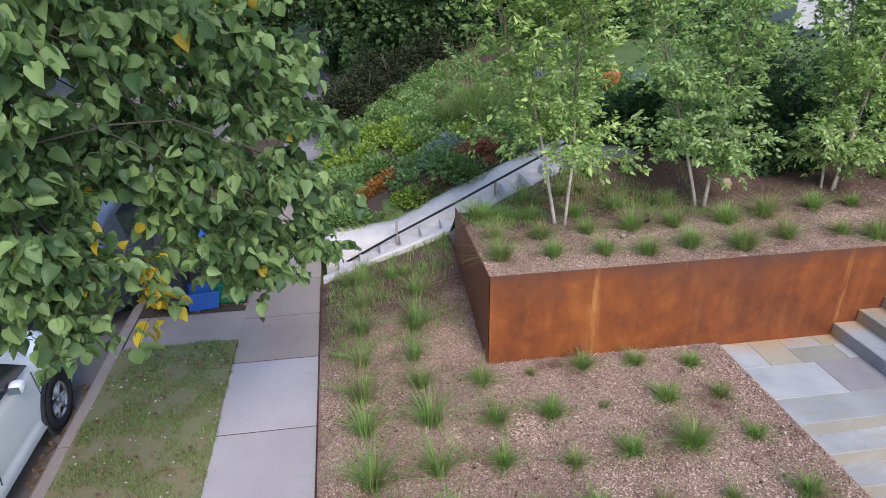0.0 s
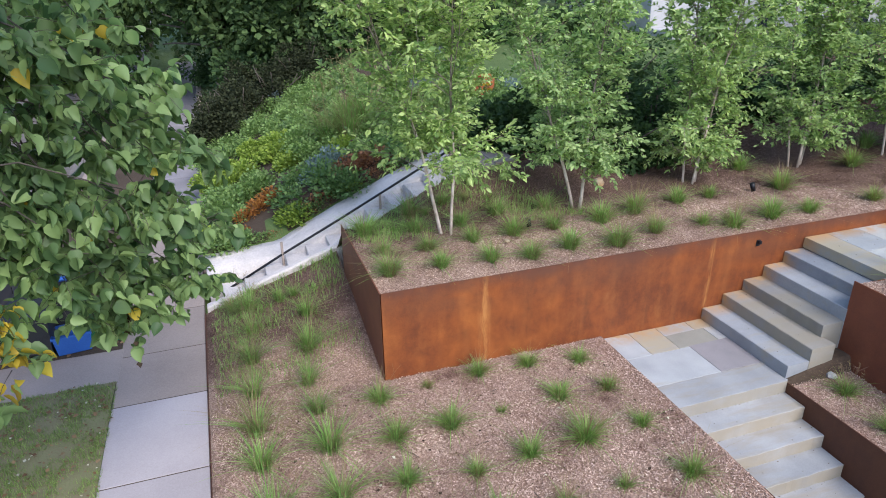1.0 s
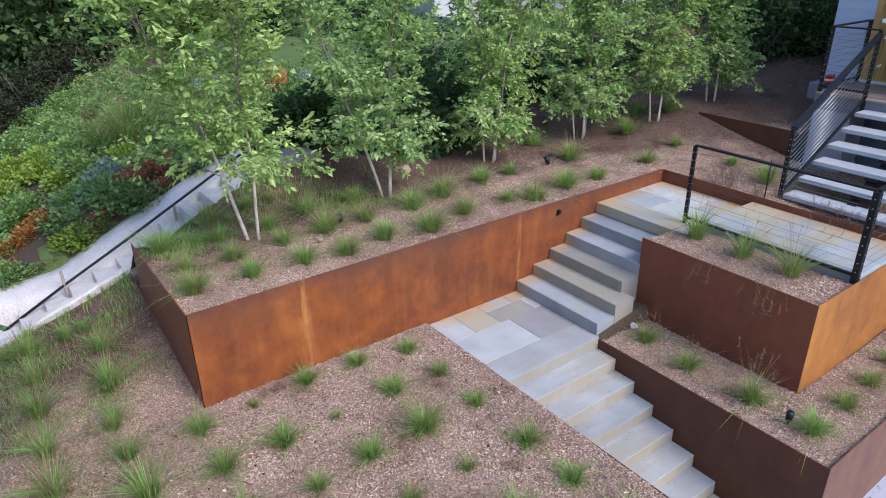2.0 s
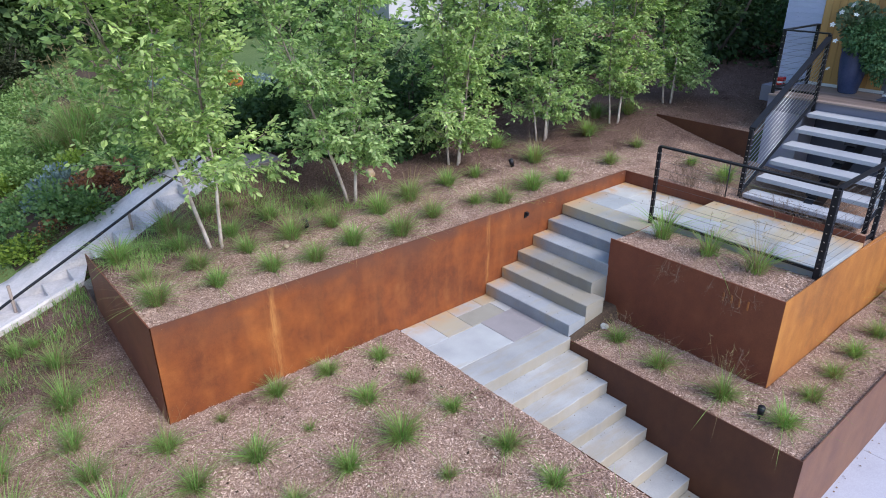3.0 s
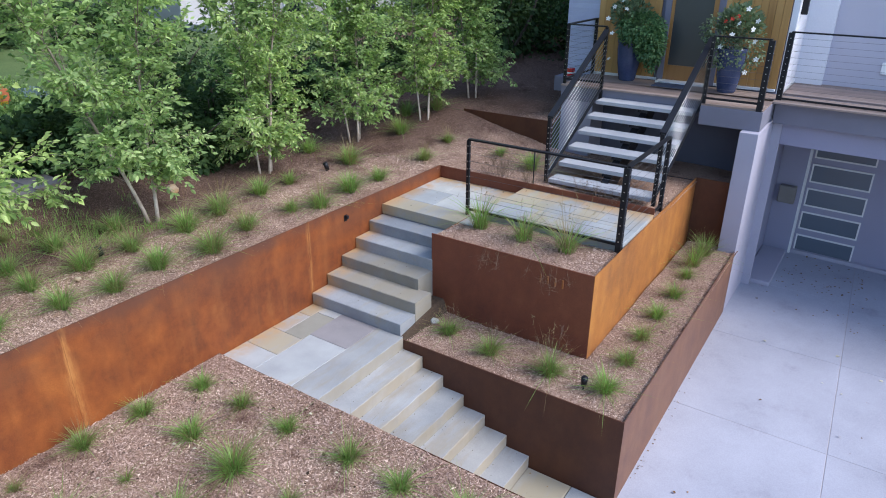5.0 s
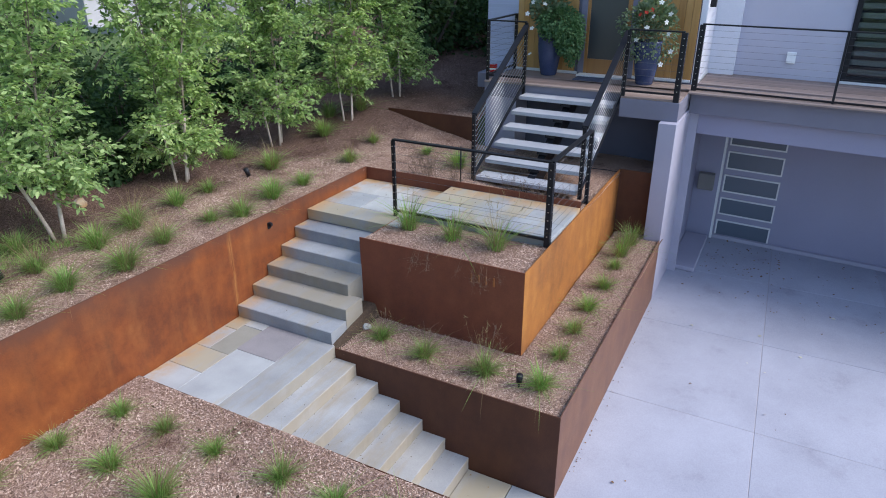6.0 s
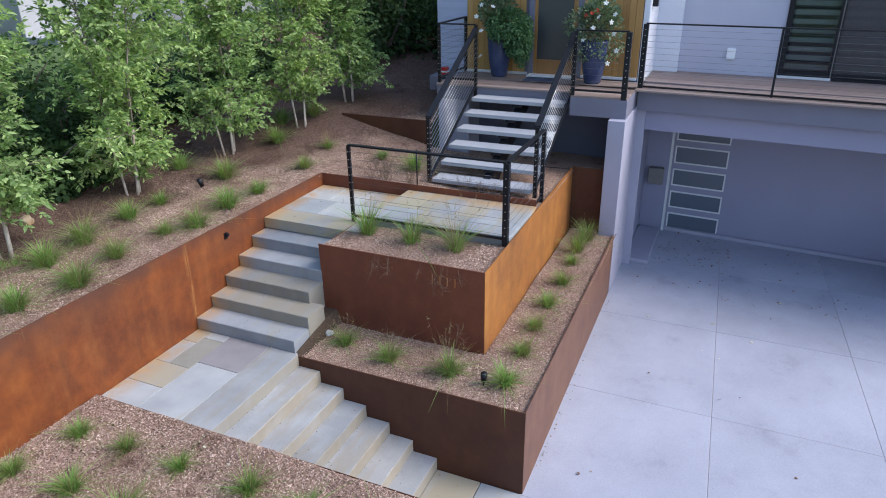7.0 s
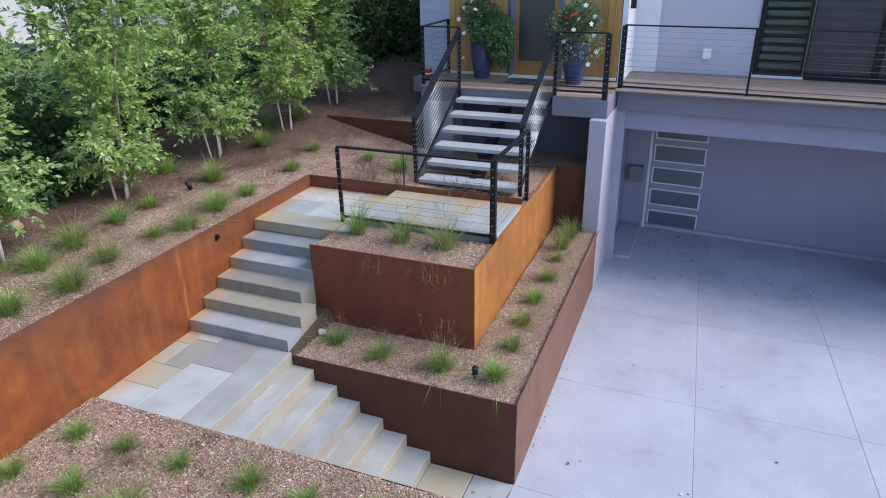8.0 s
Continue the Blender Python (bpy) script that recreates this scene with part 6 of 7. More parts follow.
def perennial(kind, x, y, s):
    mt, meshes, lab = PLANT[kind]
    p = thing("perennial", lab + " on the neighbour's slope", "perennial", "neighbour's perennials", (x, y, garden(x, y) - 0.03))
    p.rotation_euler, p.scale = (0, 0, rng.uniform(0, 6.28)), (s, s, s * rng.uniform(0.8, 1.2))
    part("foliage", meshes[rng.integers(0, len(meshes))], None, p)


ACCENTS = (("rust", -5.25, 5.12, 1.0), ("rust", -5.48, 4.95, 0.9), ("rust", -5.74, 4.85, 0.7), ("rust", -5.85, 4.4, 0.6), ("wine", -3.9, 4.68, 1.0), ("wine", -3.62, 4.72, 1.1), ("wine", -3.38, 4.58, 1.0), ("wine", -3.2, 4.32, 0.8),
                      ("blue", -4.28, 5.3, 1.05), ("blue", -4.05, 5.5, 0.9), ("blue", -4.5, 5.0, 0.7), ("wine", -4.42, 4.3, 0.7), ("wine", -4.62, 4.25, 0.6), ("lime", -4.9, 4.22, 0.8), ("lime", -5.05, 4.3, 0.6))
for yy in np.arange(4.30, 13.0, 0.46):
    for xx in np.arange(-6.2, 0.6, 0.47):
        x, y = xx + rng.normal(0, 0.13), yy + rng.normal(0, 0.13)
        g = noise.noise((x * 0.55, y * 0.45, 5.0))
        d = y - 4.2
        if d < 1.7 and x < -2.6:
            kind = ("green", "deep", "green", "lime")[int(abs(noise.noise((x * 1.3, y * 1.1, 1))) * 13 + rng.uniform(0, 1.2)) % 4]
        elif x < -4.4 and y < 9.5:
            kind = "lime" if g > -0.08 else "green"
        elif g > 0.18:
            kind = "blue" if rng.uniform() < 0.3 else "green"
        else:
            kind = "deep" if rng.uniform() < 0.18 else "green"
        if y > 9.0 and x > -3.0 and rng.uniform() < 0.55:
            continue
        if any((x - ax) ** 2 + (y - ay) ** 2 < (0.30 * sz) ** 2 for _, ax, ay, sz in ACCENTS):
            continue
        perennial(kind, x, y, rng.uniform(0.8, 1.25))
for xx in np.arange(-6.1, -1.2, 0.27):
    y = 4.20 + rng.normal(0, 0.05)
    kind = ("green", "green", "deep", "wine", "lime", "deep")[rng.integers(0, 6)]
    perennial(kind, xx + rng.normal(0, 0.06), y, rng.uniform(0.45, 0.72))
for kind, x, y, s in ACCENTS:
    perennial(kind, x, y, 1.3 * s)
for x, y, s in ((-3.5, 6.5, 2.3), (-3.05, 6.9, 2.5), (-2.75, 6.2, 2.2), (-3.3, 7.4, 2.4), (-3.9, 6.9, 2.0), (-2.4, 5.7, 2.0)):
    t = thing("feather_grass", "tall pale feathery grass on the neighbour's slope", "ornamental grass", "feather grasses", (x, y, garden(x, y)))
    t.scale, t.rotation_euler = (s, s, s), (0, 0, rng.uniform(0, 6.28))
    part("foliage", TALL[rng.integers(0, 2)], None, t)
    part("dry_foliage", DEAD[rng.integers(0, 2)], None, t)
    part("seed_head", STALK[1], None, t)
for x, y in ((-6.0, 11.0), (-5.2, 11.8), (-4.4, 12.6), (-5.9, 12.4), (-3.4, 13.3), (-5.0, 13.4)):
    bush("dark_hedge", "dark brownish hedge in the shade of the trees", (x, y, garden(x, y) - 0.1), 0.95, 0.85, 1.35, 6000, 0.075, HEDGE_LEAF, group="dark shrubs")

for x, y, r in ((-4.6, 15.2, 1.6), (-2.2, 15.0, 1.7), (0.4, 15.6, 1.8), (3.0, 14.8, 1.8), (5.4, 13.6, 1.7), (-9.6, 17.5, 1.6), (-10.0, 24.0, 1.8), (-5.4, 20.5, 1.9)):
    bush("understory_shrub", "broad dark shrub at the edge of the woods", (x, y, terrain(x, y) - 0.1), r, r, 1.7, 3600, 0.14, SHRUB_LEAF, group="dark shrubs")

sheet("planting_bed", steps(-6.33, -0.6, 0.3), [4.03] + steps(4.2, 13.2, 0.5), lambda x, y: garden(x, y) + 0.03 + 0.5 * lumps(x, y), SOIL, label="dark soil of the neighbour's planted slope")

# short grass in the verge and leaf litter
n = 34000
gxy = np.stack([rng.uniform(-9.09, -7.60, n), rng.uniform(-3.0, 1.40, n)], 1)
gxy = gxy[[noise.noise((2.6 * a, 2.6 * b, 4.0)) + 0.6 * noise.noise((9 * a, 9 * b, 1.0)) > -0.12 + 0.18 * rng.normal() for a, b in gxy]]
n = len(gxy)
gz = np.array([walk_level(b) + 0.5 * lumps(a, b) for a, b in gxy])
gp = np.stack([gxy[:, 0], gxy[:, 1], gz - 0.003], 1)
hh = rng.uniform(0.02, 0.055, n)
an = rng.uniform(0, 6.28, n)
o = np.stack([np.cos(an), np.sin(an), 0 * an], 1)
tipv = gp + o * (hh * rng.uniform(0.2, 1.0, n))[:, None] + np.array([0, 0, 1]) * hh[:, None]
sv = np.stack([-o[:, 1], o[:, 0], 0 * an], 1) * 0.004
gv = np.stack([gp - sv, gp + sv, tipv], 1).reshape(-1, 3)
gob = part("verge_grass", fast_mesh("verge_grass", gv, np.arange(3 * n).reshape(-1, 3)), leafy("lawn_blade", (0.125, 0.195, 0.052), (0.29, 0.375, 0.12), 0.7, 0.35))
tagged(gob, "short patchy lawn blades on the verge", "lawn grass", "", "stuff")


def litter(name, count, x0, x1, y0, y1, z, size, leaf, label):
    p = np.stack([rng.uniform(x0, x1, count), rng.uniform(y0, y1, count), np.full(count, z)], 1)
    d = rng.normal(0, 1, (count, 3)) * np.array([1, 1, 0.05])
    ob = part(name, leaf_cloud(name, p, d, size, tilt=0.12), leaf)
    tagged(ob, label, "fallen leaves", "", "stuff")


litter("fallen_leaves", 190, -9.08, -7.62, -3.0, 1.4, -0.116, 0.055, DRY_LEAF, "scattered dry leaves on the verge")
litter("fallen_leaves", 75, -9.08, -7.62, -3.0, 1.4, -0.112, 0.034, PALE_LEAF, "pale fallen leaves on the verge")
litter("fallen_leaves", 420, -9.08, -7.62, -3.0, 1.4, -0.110, 0.026, DRY_LEAF, "crumbled brown leaves on the verge")
litter("gutter_leaves", 150, -9.46, -9.27, -1.0, 0.9, -0.266, 0.055, DRY_LEAF, "brown leaves lying in the gutter")
litter("verge_litter", 260, -9.0, -7.6, 2.2, 4.5, -0.14, 0.06, DRY_LEAF, "brown leaves on the bare verge")
litter("driveway_leaves", 70, 6.7, 8.5, -6.4, -4.95, LOW + 0.006, 0.042, DRY_LEAF, "dry leaves blown against the garage door")
litter("driveway_leaves", 90, 5.6, 8.4, -8.6, -4.8, LOW + 0.006, 0.038, DRY_LEAF, "a few dry leaves before the garage")
litter("driveway_leaves", 14, 0.3, 6.0, -9.0, -4.6, LOW + 0.006, 0.04, DRY_LEAF, "a few dry leaves on the driveway")
litter("driveway_leaves", 40, 0.1, 5.0, -4.56, -4.49, LOW + 0.006, 0.022, DRY_LEAF, "leaf crumbs along the planter foot")
litter("step_leaves", 26, -1.5, 0.0, -4.4, -3.5, LOW + 0.006, 0.03, DRY_LEAF, "leaf crumbs on the foot path")

for k in range(1, 7):
    y1 = -1.575 - 0.3085 * (k - 1)
    litter("step_crumbs", 5, -1.55, -0.04, y1 - 0.30, y1 - 0.01, -RISE * k + 0.005, 0.013, CRUMB, "leaf crumbs on the stone treads")
    litter("step_crumbs", 9, -1.5, -0.04, y1 - 0.035, y1 - 0.006, -RISE * k + 0.006, 0.014, CRUMB, "leaf crumbs swept against the risers")
for k in range(1, 6):
    litter("step_crumbs", 6, 0.316 * (k - 1) + 0.03, 0.316 * k - 0.01, -1.3, -0.05, RISE * k + 0.005, 0.014, CRUMB, "leaf crumbs on the stone treads")
litter("terrace_crumbs", 40, 1.65, 3.1, -1.5, -0.06, TERRACE + 0.005, 0.02, CRUMB, "leaf crumbs on the terrace")
litter("terrace_crumbs", 40, 2.0, 3.1, -3.5, -1.65, PLAT + 0.005, 0.018, CRUMB, "leaf crumbs on the terrace")
litter("pale_leaves", 14, 0.5, 6.0, -10.5, -5.0, LOW + 0.006, 0.06, PALE_LEAF, "a few pale fallen leaves on the driveway")
litter("mulch_leaves", 150, -6.4, -1.7, -4.2, -0.1, 0.065, 0.035, CRUMB, "dark dead leaves on the mulch")
litter("mulch_leaves", 40, -6.4, -1.7, -4.2, -0.1, 0.066, 0.035, PALE_LEAF, "pale dead leaves on the mulch")
twig_runs = []
for _ in range(46):
    x, y, a = rng.uniform(-6.3, -1.8), rng.uniform(-4.2, -0.2), rng.uniform(0, 6.28)
    twig_runs.append((wander((x, y, front_bed(x, y) + lumps(x, y) + 0.016), (math.cos(a), math.sin(a), 0.02), rng.uniform(0.08, 0.30), 4, 0.15), 0.0035, 5, 0.5))
tagged(part("fallen_twigs", tubes(twig_runs), BARK), "dark fallen twigs lying on the mulch", "twigs", "", "stuff")


# ---- parked cars ----
CAR_WHITE = surface("white_car_paint", (0.76, 0.765, 0.77), (0.82, 0.825, 0.83), 0.5, 30, 0.25, 0.02, 0.0005, spec=0.5)
CAR_GREY = surface("silver_paint", (0.10, 0.115, 0.15), (0.14, 0.16, 0.20), 1.5, 80, 0.3, 0.02, 0.001, 0, 0.5)
RUBBER = surface("tyre_rubber", (0.012, 0.012, 0.013), (0.03, 0.03, 0.032), 6, 60, 0.85, 0.3, 0.003)
ALLOY = surface("wheel_alloy", (0.42, 0.43, 0.45), (0.55, 0.56, 0.58), 4, 40, 0.35, 0.05, 0.001, 0, 0.8)
RED_LAMP = glassy("red_lamp_plastic", (0.45, 0.02, 0.02), 0.15)
CLEAR_LAMP = glassy("clear_lamp_plastic", (0.62, 0.64, 0.66), 0.1)
PLASTIC = surface("black_plastic", (0.02, 0.02, 0.022), (0.04, 0.04, 0.043), 4, 60, 0.6, 0.1, 0.002)


def ring_mesh(r0, r1, width, n=28, dish=0.0):
    """A solid ring round the x axis, from radius r0 to r1."""
    v, f = [], []
    prof = ((-width / 2, r0), (-width / 2, r1 - 0.02), (-width / 2 + 0.025, r1), (width / 2 - 0.025, r1), (width / 2, r1 - 0.02), (width / 2 - dish, r0))
    for i in range(n):
        a = 2 * math.pi * i / n
        v += [(x, r * math.cos(a), r * math.sin(a)) for x, r in prof]
    k = len(prof)
    for i in range(n):
        j = (i + 1) % n
        f += [(i * k + q, i * k + (q + 1) % k, j * k + (q + 1) % k, j * k + q) for q in range(k)]
    me = mesh_of("ring", v, f, True)
    bm = bmesh.new()
    bm.from_mesh(me)
    bmesh.ops.recalc_face_normals(bm, faces=bm.faces)
    return bm


def car(label, x, y_front, paint, length=4.25, width=1.76, height=1.50, road=-0.28):
    """A small hatchback facing +y, its nose at y_front."""
    c = thing("car", label, "car", "parked cars", (x, y_front - length / 2, road))
    L, W = length / 2, width / 2
    # stations: y, underside, belt height, roof height, half width low, half width belt, half width roof
    st = [(-L, 0.42, 0.86, 0.90, 0.66, 0.70, 0.60), (-L + 0.10, 0.26, 0.94, 1.10, 0.80, 0.80, 0.64), (-L + 0.45, 0.22, 0.98, 1.36, 0.86, 0.86, 0.66), (-L + 1.0, 0.20, 0.98, 1.47, W, W, 0.66),
          (-0.1, 0.20, 0.96, height, W, W, 0.66), (0.55, 0.20, 0.94, 1.44, W, W, 0.64), (1.05, 0.20, 0.93, 1.16, W, W, 0.66), (1.28, 0.20, 0.92, 0.97, W, W, 0.68),
          (L - 0.45, 0.22, 0.88, 0.94, 0.86, 0.84, 0.66), (L - 0.12, 0.26, 0.76, 0.82, 0.78, 0.76, 0.58), (L, 0.32, 0.60, 0.64, 0.62, 0.62, 0.48)]
    def smooth_run(pts, per, closed=False):
        """Points along a smooth line through pts."""
        n, out = len(pts), []
        for i in range(n if closed else n - 1):
            p0, p1, p2, p3 = (np.array(pts[j % n if closed else max(0, min(n - 1, j))], float) for j in (i - 1, i, i + 1, i + 2))
            for q in range(per):
                t = q / per
                out.append(0.5 * (2 * p1 + (p2 - p0) * t + (2 * p0 - 5 * p1 + 4 * p2 - p3) * t * t + (3 * p1 - p0 - 3 * p2 + p3) * t ** 3))
        if not closed:
            out.append(np.array(pts[-1], float))
        return out

    v, f = [], []
    dense = smooth_run(st, 4)
    for yy, zu, zb, zr, wl, wb, wr in dense:
        flare = 0.03 * max(math.exp(-((yy - L + 0.88) / 0.34) ** 2), math.exp(-((yy + L - 0.85) / 0.34) ** 2))
        half = [(wl * 0.90, zu), (wl + flare, zu + 0.12), (wb + 0.02 + flare, zu + 0.45 * (zb - zu)), (wb + 0.012, zb - 0.10), (wb - 0.02, zb), (wr + 0.06, zr - 0.07), (wr - 0.06, zr - 0.012), (wr * 0.4, zr + 0.012)]
        ring = smooth_run([(a, b) for a, b in half] + [(-a, b) for a, b in reversed(half)], 2, True)
        v += [(a, yy, b) for a, b in ring]
    k = 32
    for i in range(len(dense) - 1):
        f += [(i * k + q, (i + 1) * k + q, (i + 1) * k + (q + 1) % k, i * k + (q + 1) % k) for q in range(k)]
    f += [tuple(range(k)), tuple(range((len(dense) - 1) * k, len(dense) * k))[::-1]]
    me = mesh_of("body", v, f, True)
    bm = bmesh.new()
    bm.from_mesh(me)
    bmesh.ops.recalc_face_normals(bm, faces=bm.faces)
    body = part("body", bm, paint, c)
    # glass: side windows, windscreen, rear window as thin shells just proud of the body
    def pane(name, pts, m=DARK_GLASS):
        pts = [Vector(p) for p in pts]
        n = (pts[1] - pts[0]).cross(pts[2] - pts[0]).normalized() * 0.012
        vv = [p + n for p in pts] + [p - n for p in pts]
        q = len(pts)
        ff = [tuple(range(q)), tuple(range(2 * q - 1, q - 1, -1))] + [(i, q + i, q + (i + 1) % q, (i + 1) % q) for i in range(q)]
        part(name, mesh_of(name, vv, ff), m, c)
    for s in (1, -1):
        pane("side_window", [(s * 0.872, 0.95, 0.98), (s * 0.872, -0.05, 1.00), (s * 0.735, 0.0, 1.40), (s * 0.735, 0.45, 1.36)])
        pane("side_window", [(s * 0.872, -0.12, 1.00), (s * 0.872, -1.05, 1.01), (s * 0.735, -0.98, 1.38), (s * 0.735, -0.10, 1.41)])
        part("door_seam", tubes([([(s * 0.905, 1.00, 0.34), (s * 0.912, 0.98, 0.62), (s * 0.895, 0.95, 0.90)], 0.006, 5, 1)]), PLASTIC, c)
        part("door_seam", tubes([([(s * 0.905, -0.08, 0.34), (s * 0.912, -0.08, 0.62), (s * 0.895, -0.08, 0.95)], 0.006, 5, 1)]), PLASTIC, c)
        part("sill_trim", boxed(s * 0.86, s * 0.905, -L + 1.25, L - 1.28, 0.20, 0.27, 0.01), PLASTIC, c)
        part("door_handle", boxed(s * 0.885 - 0.015, s * 0.885 + 0.015, -0.02, 0.16, 0.84, 0.87, 0.004), paint, c)
        mir = part("wing_mirror", boxed(s * 0.88, s * 1.02, 0.48, 0.62, 0.93, 1.05, 0.045), paint, c)
        part("mirror_glass", boxed(s * 0.90, s * 1.00, 0.470, 0.478, 0.955, 1.03), GREY_GLASS, mir)
        part("headlight", boxed(s * 0.48, s * 0.74, L - 0.36, L - 0.10, 0.58, 0.72, 0.05), CLEAR_LAMP, c)
        part("tail_lamp", boxed(s * 0.62, s * 0.83, -L + 0.02, -L + 0.22, 0.74, 1.02, 0.02), RED_LAMP, c)
        for yy in (L - 0.88, -L + 0.85):
            w = thing("wheel", "", "")
            for key in list(w.keys()):
                del w[key]
            w.parent, w.location = c, (s * (W - 0.025), yy, 0.33)
            part("tyre", ring_mesh(0.22, 0.33, 0.22), RUBBER, w)
            part("rim", ring_mesh(0.19, 0.225, 0.19), ALLOY, w)
            part("hub", tubes([([(-0.05, 0, 0), (s * 0.095, 0, 0)], 0.05, 14, 0.9)]), ALLOY, w)
            for q in range(6):
                a = 2 * math.pi * q / 6
                part("spoke", tubes([([(s * 0.07, 0.03 * math.cos(a), 0.03 * math.sin(a)), (s * 0.085, 0.2 * math.cos(a), 0.2 * math.sin(a))], 0.026, 6, 0.7)]), ALLOY, w)
            # Black ring and disc stand in for the dark hollow round the tyre.
            part("wheel_arch", ring_mesh(0.335, 0.385, 0.05), PLASTIC, c).location = (s * (W + 0.04), yy, 0.33)
            part("wheel_well", tubes([([(s * (W - 0.12), yy, 0.33), (s * (W + 0.045), yy, 0.33)], 0.345, 24, 1)]), PLASTIC, c)
    pane("windscreen", [(0.60, 1.22, 1.00), (0.55, 0.66, 1.40), (-0.55, 0.66, 1.40), (-0.60, 1.22, 1.00)])
    pane("rear_window", [(0.56, -L + 0.16, 1.12), (-0.56, -L + 0.16, 1.12), (-0.52, -L + 0.47, 1.36), (0.52, -L + 0.47, 1.36)])
    part("rear_bumper", boxed(-0.80, 0.80, -L - 0.05, -L + 0.2, 0.30, 0.52, 0.04), PLASTIC, c)
    part("front_bumper", boxed(-0.66, 0.66, L - 0.2, L + 0.03, 0.24, 0.40, 0.04), PLASTIC, c)
    part("number_plate", boxed(-0.16, 0.16, -L - 0.062, -L - 0.051, 0.44, 0.52), WHITE_FRAME, c, "blank pale plate with a plain bar")
    return c


car("white hatchback parked at the kerb under the street tree", -10.31, 0.98, CAR_WHITE)
car("dark silver hatchback parked ahead at the kerb", -10.16, 6.28, CAR_GREY)


# ---- bins at the kerb ----
BLUE = surface("blue_plastic", (0.02, 0.08, 0.30), (0.035, 0.12, 0.40), 3, 60, 0.5, 0.1, 0.002)
GREEN = surface("green_plastic", (0.01, 0.13, 0.06), (0.02, 0.19, 0.09), 3, 60, 0.5, 0.1, 0.002)


def open_tub(name, label, x, y, z, w, d, h, material, turn=0.0, category="recycling box"):
    """A tapered open plastic tub with a rolled rim."""
    v, f = [], []
    t = 0.015
    for k, (zz, s) in enumerate(((0, 0.86), (h, 1.0), (h, 1.06), (h - 0.03, 1.06), (h - 0.03, 1.0 - t), (0.02, 0.86 - 2 * t))):
        v += [(sx_ * w / 2 * s, sy_ * d / 2 * s, zz) for sx_, sy_ in ((-1, -1), (1, -1), (1, 1), (-1, 1))]
    for a, b in ((0, 1), (1, 2), (2, 3), (1, 4), (4, 5)):
        f += [(4 * a + i, 4 * a + (i + 1) % 4, 4 * b + (i + 1) % 4, 4 * b + i) for i in range(4)]
    f += [(3, 2, 1, 0), (20, 21, 22, 23)]
    ob = part(name, mesh_of(name, v, f), material)
    ob.location, ob.rotation_euler = (x, y, z), (0, 0, turn)
    return tagged(ob, label, category, "kerbside bins")


open_tub("recycling_box", "open blue plastic recycling box on the verge", -8.22, 2.45, -0.14, 0.46, 0.36, 0.28, BLUE, 0.15)
open_tub("recycling_box", "open green plastic recycling box on the verge", -7.82, 2.62, -0.14, 0.42, 0.38, 0.30, GREEN, -0.1)


def wheelie(label, x, y, z, body, lid, h=0.95, turn=0.0):
    b = thing("wheeled_bin", label, "wheeled bin", "kerbside bins", (x, y, z))
    b.rotation_euler = (0, 0, turn)
    v = [(sx_ * 0.25 * s, sy_ * 0.29 * s, zz) for zz, s in ((0.06, 0.82), (h, 1.0)) for sx_, sy_ in ((-1, -1), (1, -1), (1, 1), (-1, 1))]
    part("body", mesh_of("body", v, [(3, 2, 1, 0), (4, 5, 6, 7)] + [(i, (i + 1) % 4, 4 + (i + 1) % 4, 4 + i) for i in range(4)]), body, b)
    part("lid", boxed(-0.28, 0.28, -0.33, 0.32, h, h + 0.06, 0.025), lid, b)
    part("handle", tubes([([(-0.22, 0.36, h - 0.02), (0.22, 0.36, h - 0.02)], 0.016, 8, 1)]), PLASTIC, b)
    for s in (-1, 1):
        part("wheel", tubes([([(s * 0.22, 0.24, 0.1), (s * 0.27, 0.24, 0.1)], 0.10, 16, 1)]), RUBBER, b)


wheelie("dark wheeled bin with its lid shut on the verge", -8.66, 2.52, -0.14, PLASTIC, PLASTIC, 0.62)
wheelie("dark wheeled bin with a blue lid on the verge", -8.32, 3.05, -0.14, PLASTIC, BLUE, 0.86, 0.2)
wheelie("black wheeled bin standing inside the garage recess", 7.1, -9.82, LOW, PLASTIC, PLASTIC, 1.0)


# ---- entrance pots ----
GLAZE = surface("blue_glaze", (0.03, 0.045, 0.11), (0.065, 0.085, 0.17), 4, 40, 0.25, 0.1, 0.002, spec=0.5)
PETAL = leafy("white_petal", (0.72, 0.72, 0.70), (0.85, 0.85, 0.83), 0.5, 0.2)
RED_PETAL = leafy("red_petal", (0.45, 0.03, 0.02), (0.6, 0.06, 0.03), 0.5, 0.2)
TRAIL = leafy("trailing_foliage", (0.05, 0.12, 0.05), (0.15, 0.26, 0.11), 0.5, 0.25)
PALE = leafy("silvery_foliage", (0.10, 0.15, 0.08), (0.22, 0.28, 0.17), 0.5, 0.25)


def lathe(prof, n=32):
    v = [(r * math.cos(2 * math.pi * i / n), r * math.sin(2 * math.pi * i / n), z) for r, z in prof for i in range(n)]
    f = [(k * n + i, k * n + (i + 1) % n, (k + 1) * n + (i + 1) % n, (k + 1) * n + i) for k in range(len(prof) - 1) for i in range(n)]
    f += [tuple(range(n))[::-1]]
    return mesh_of("lathe", v, f, True)


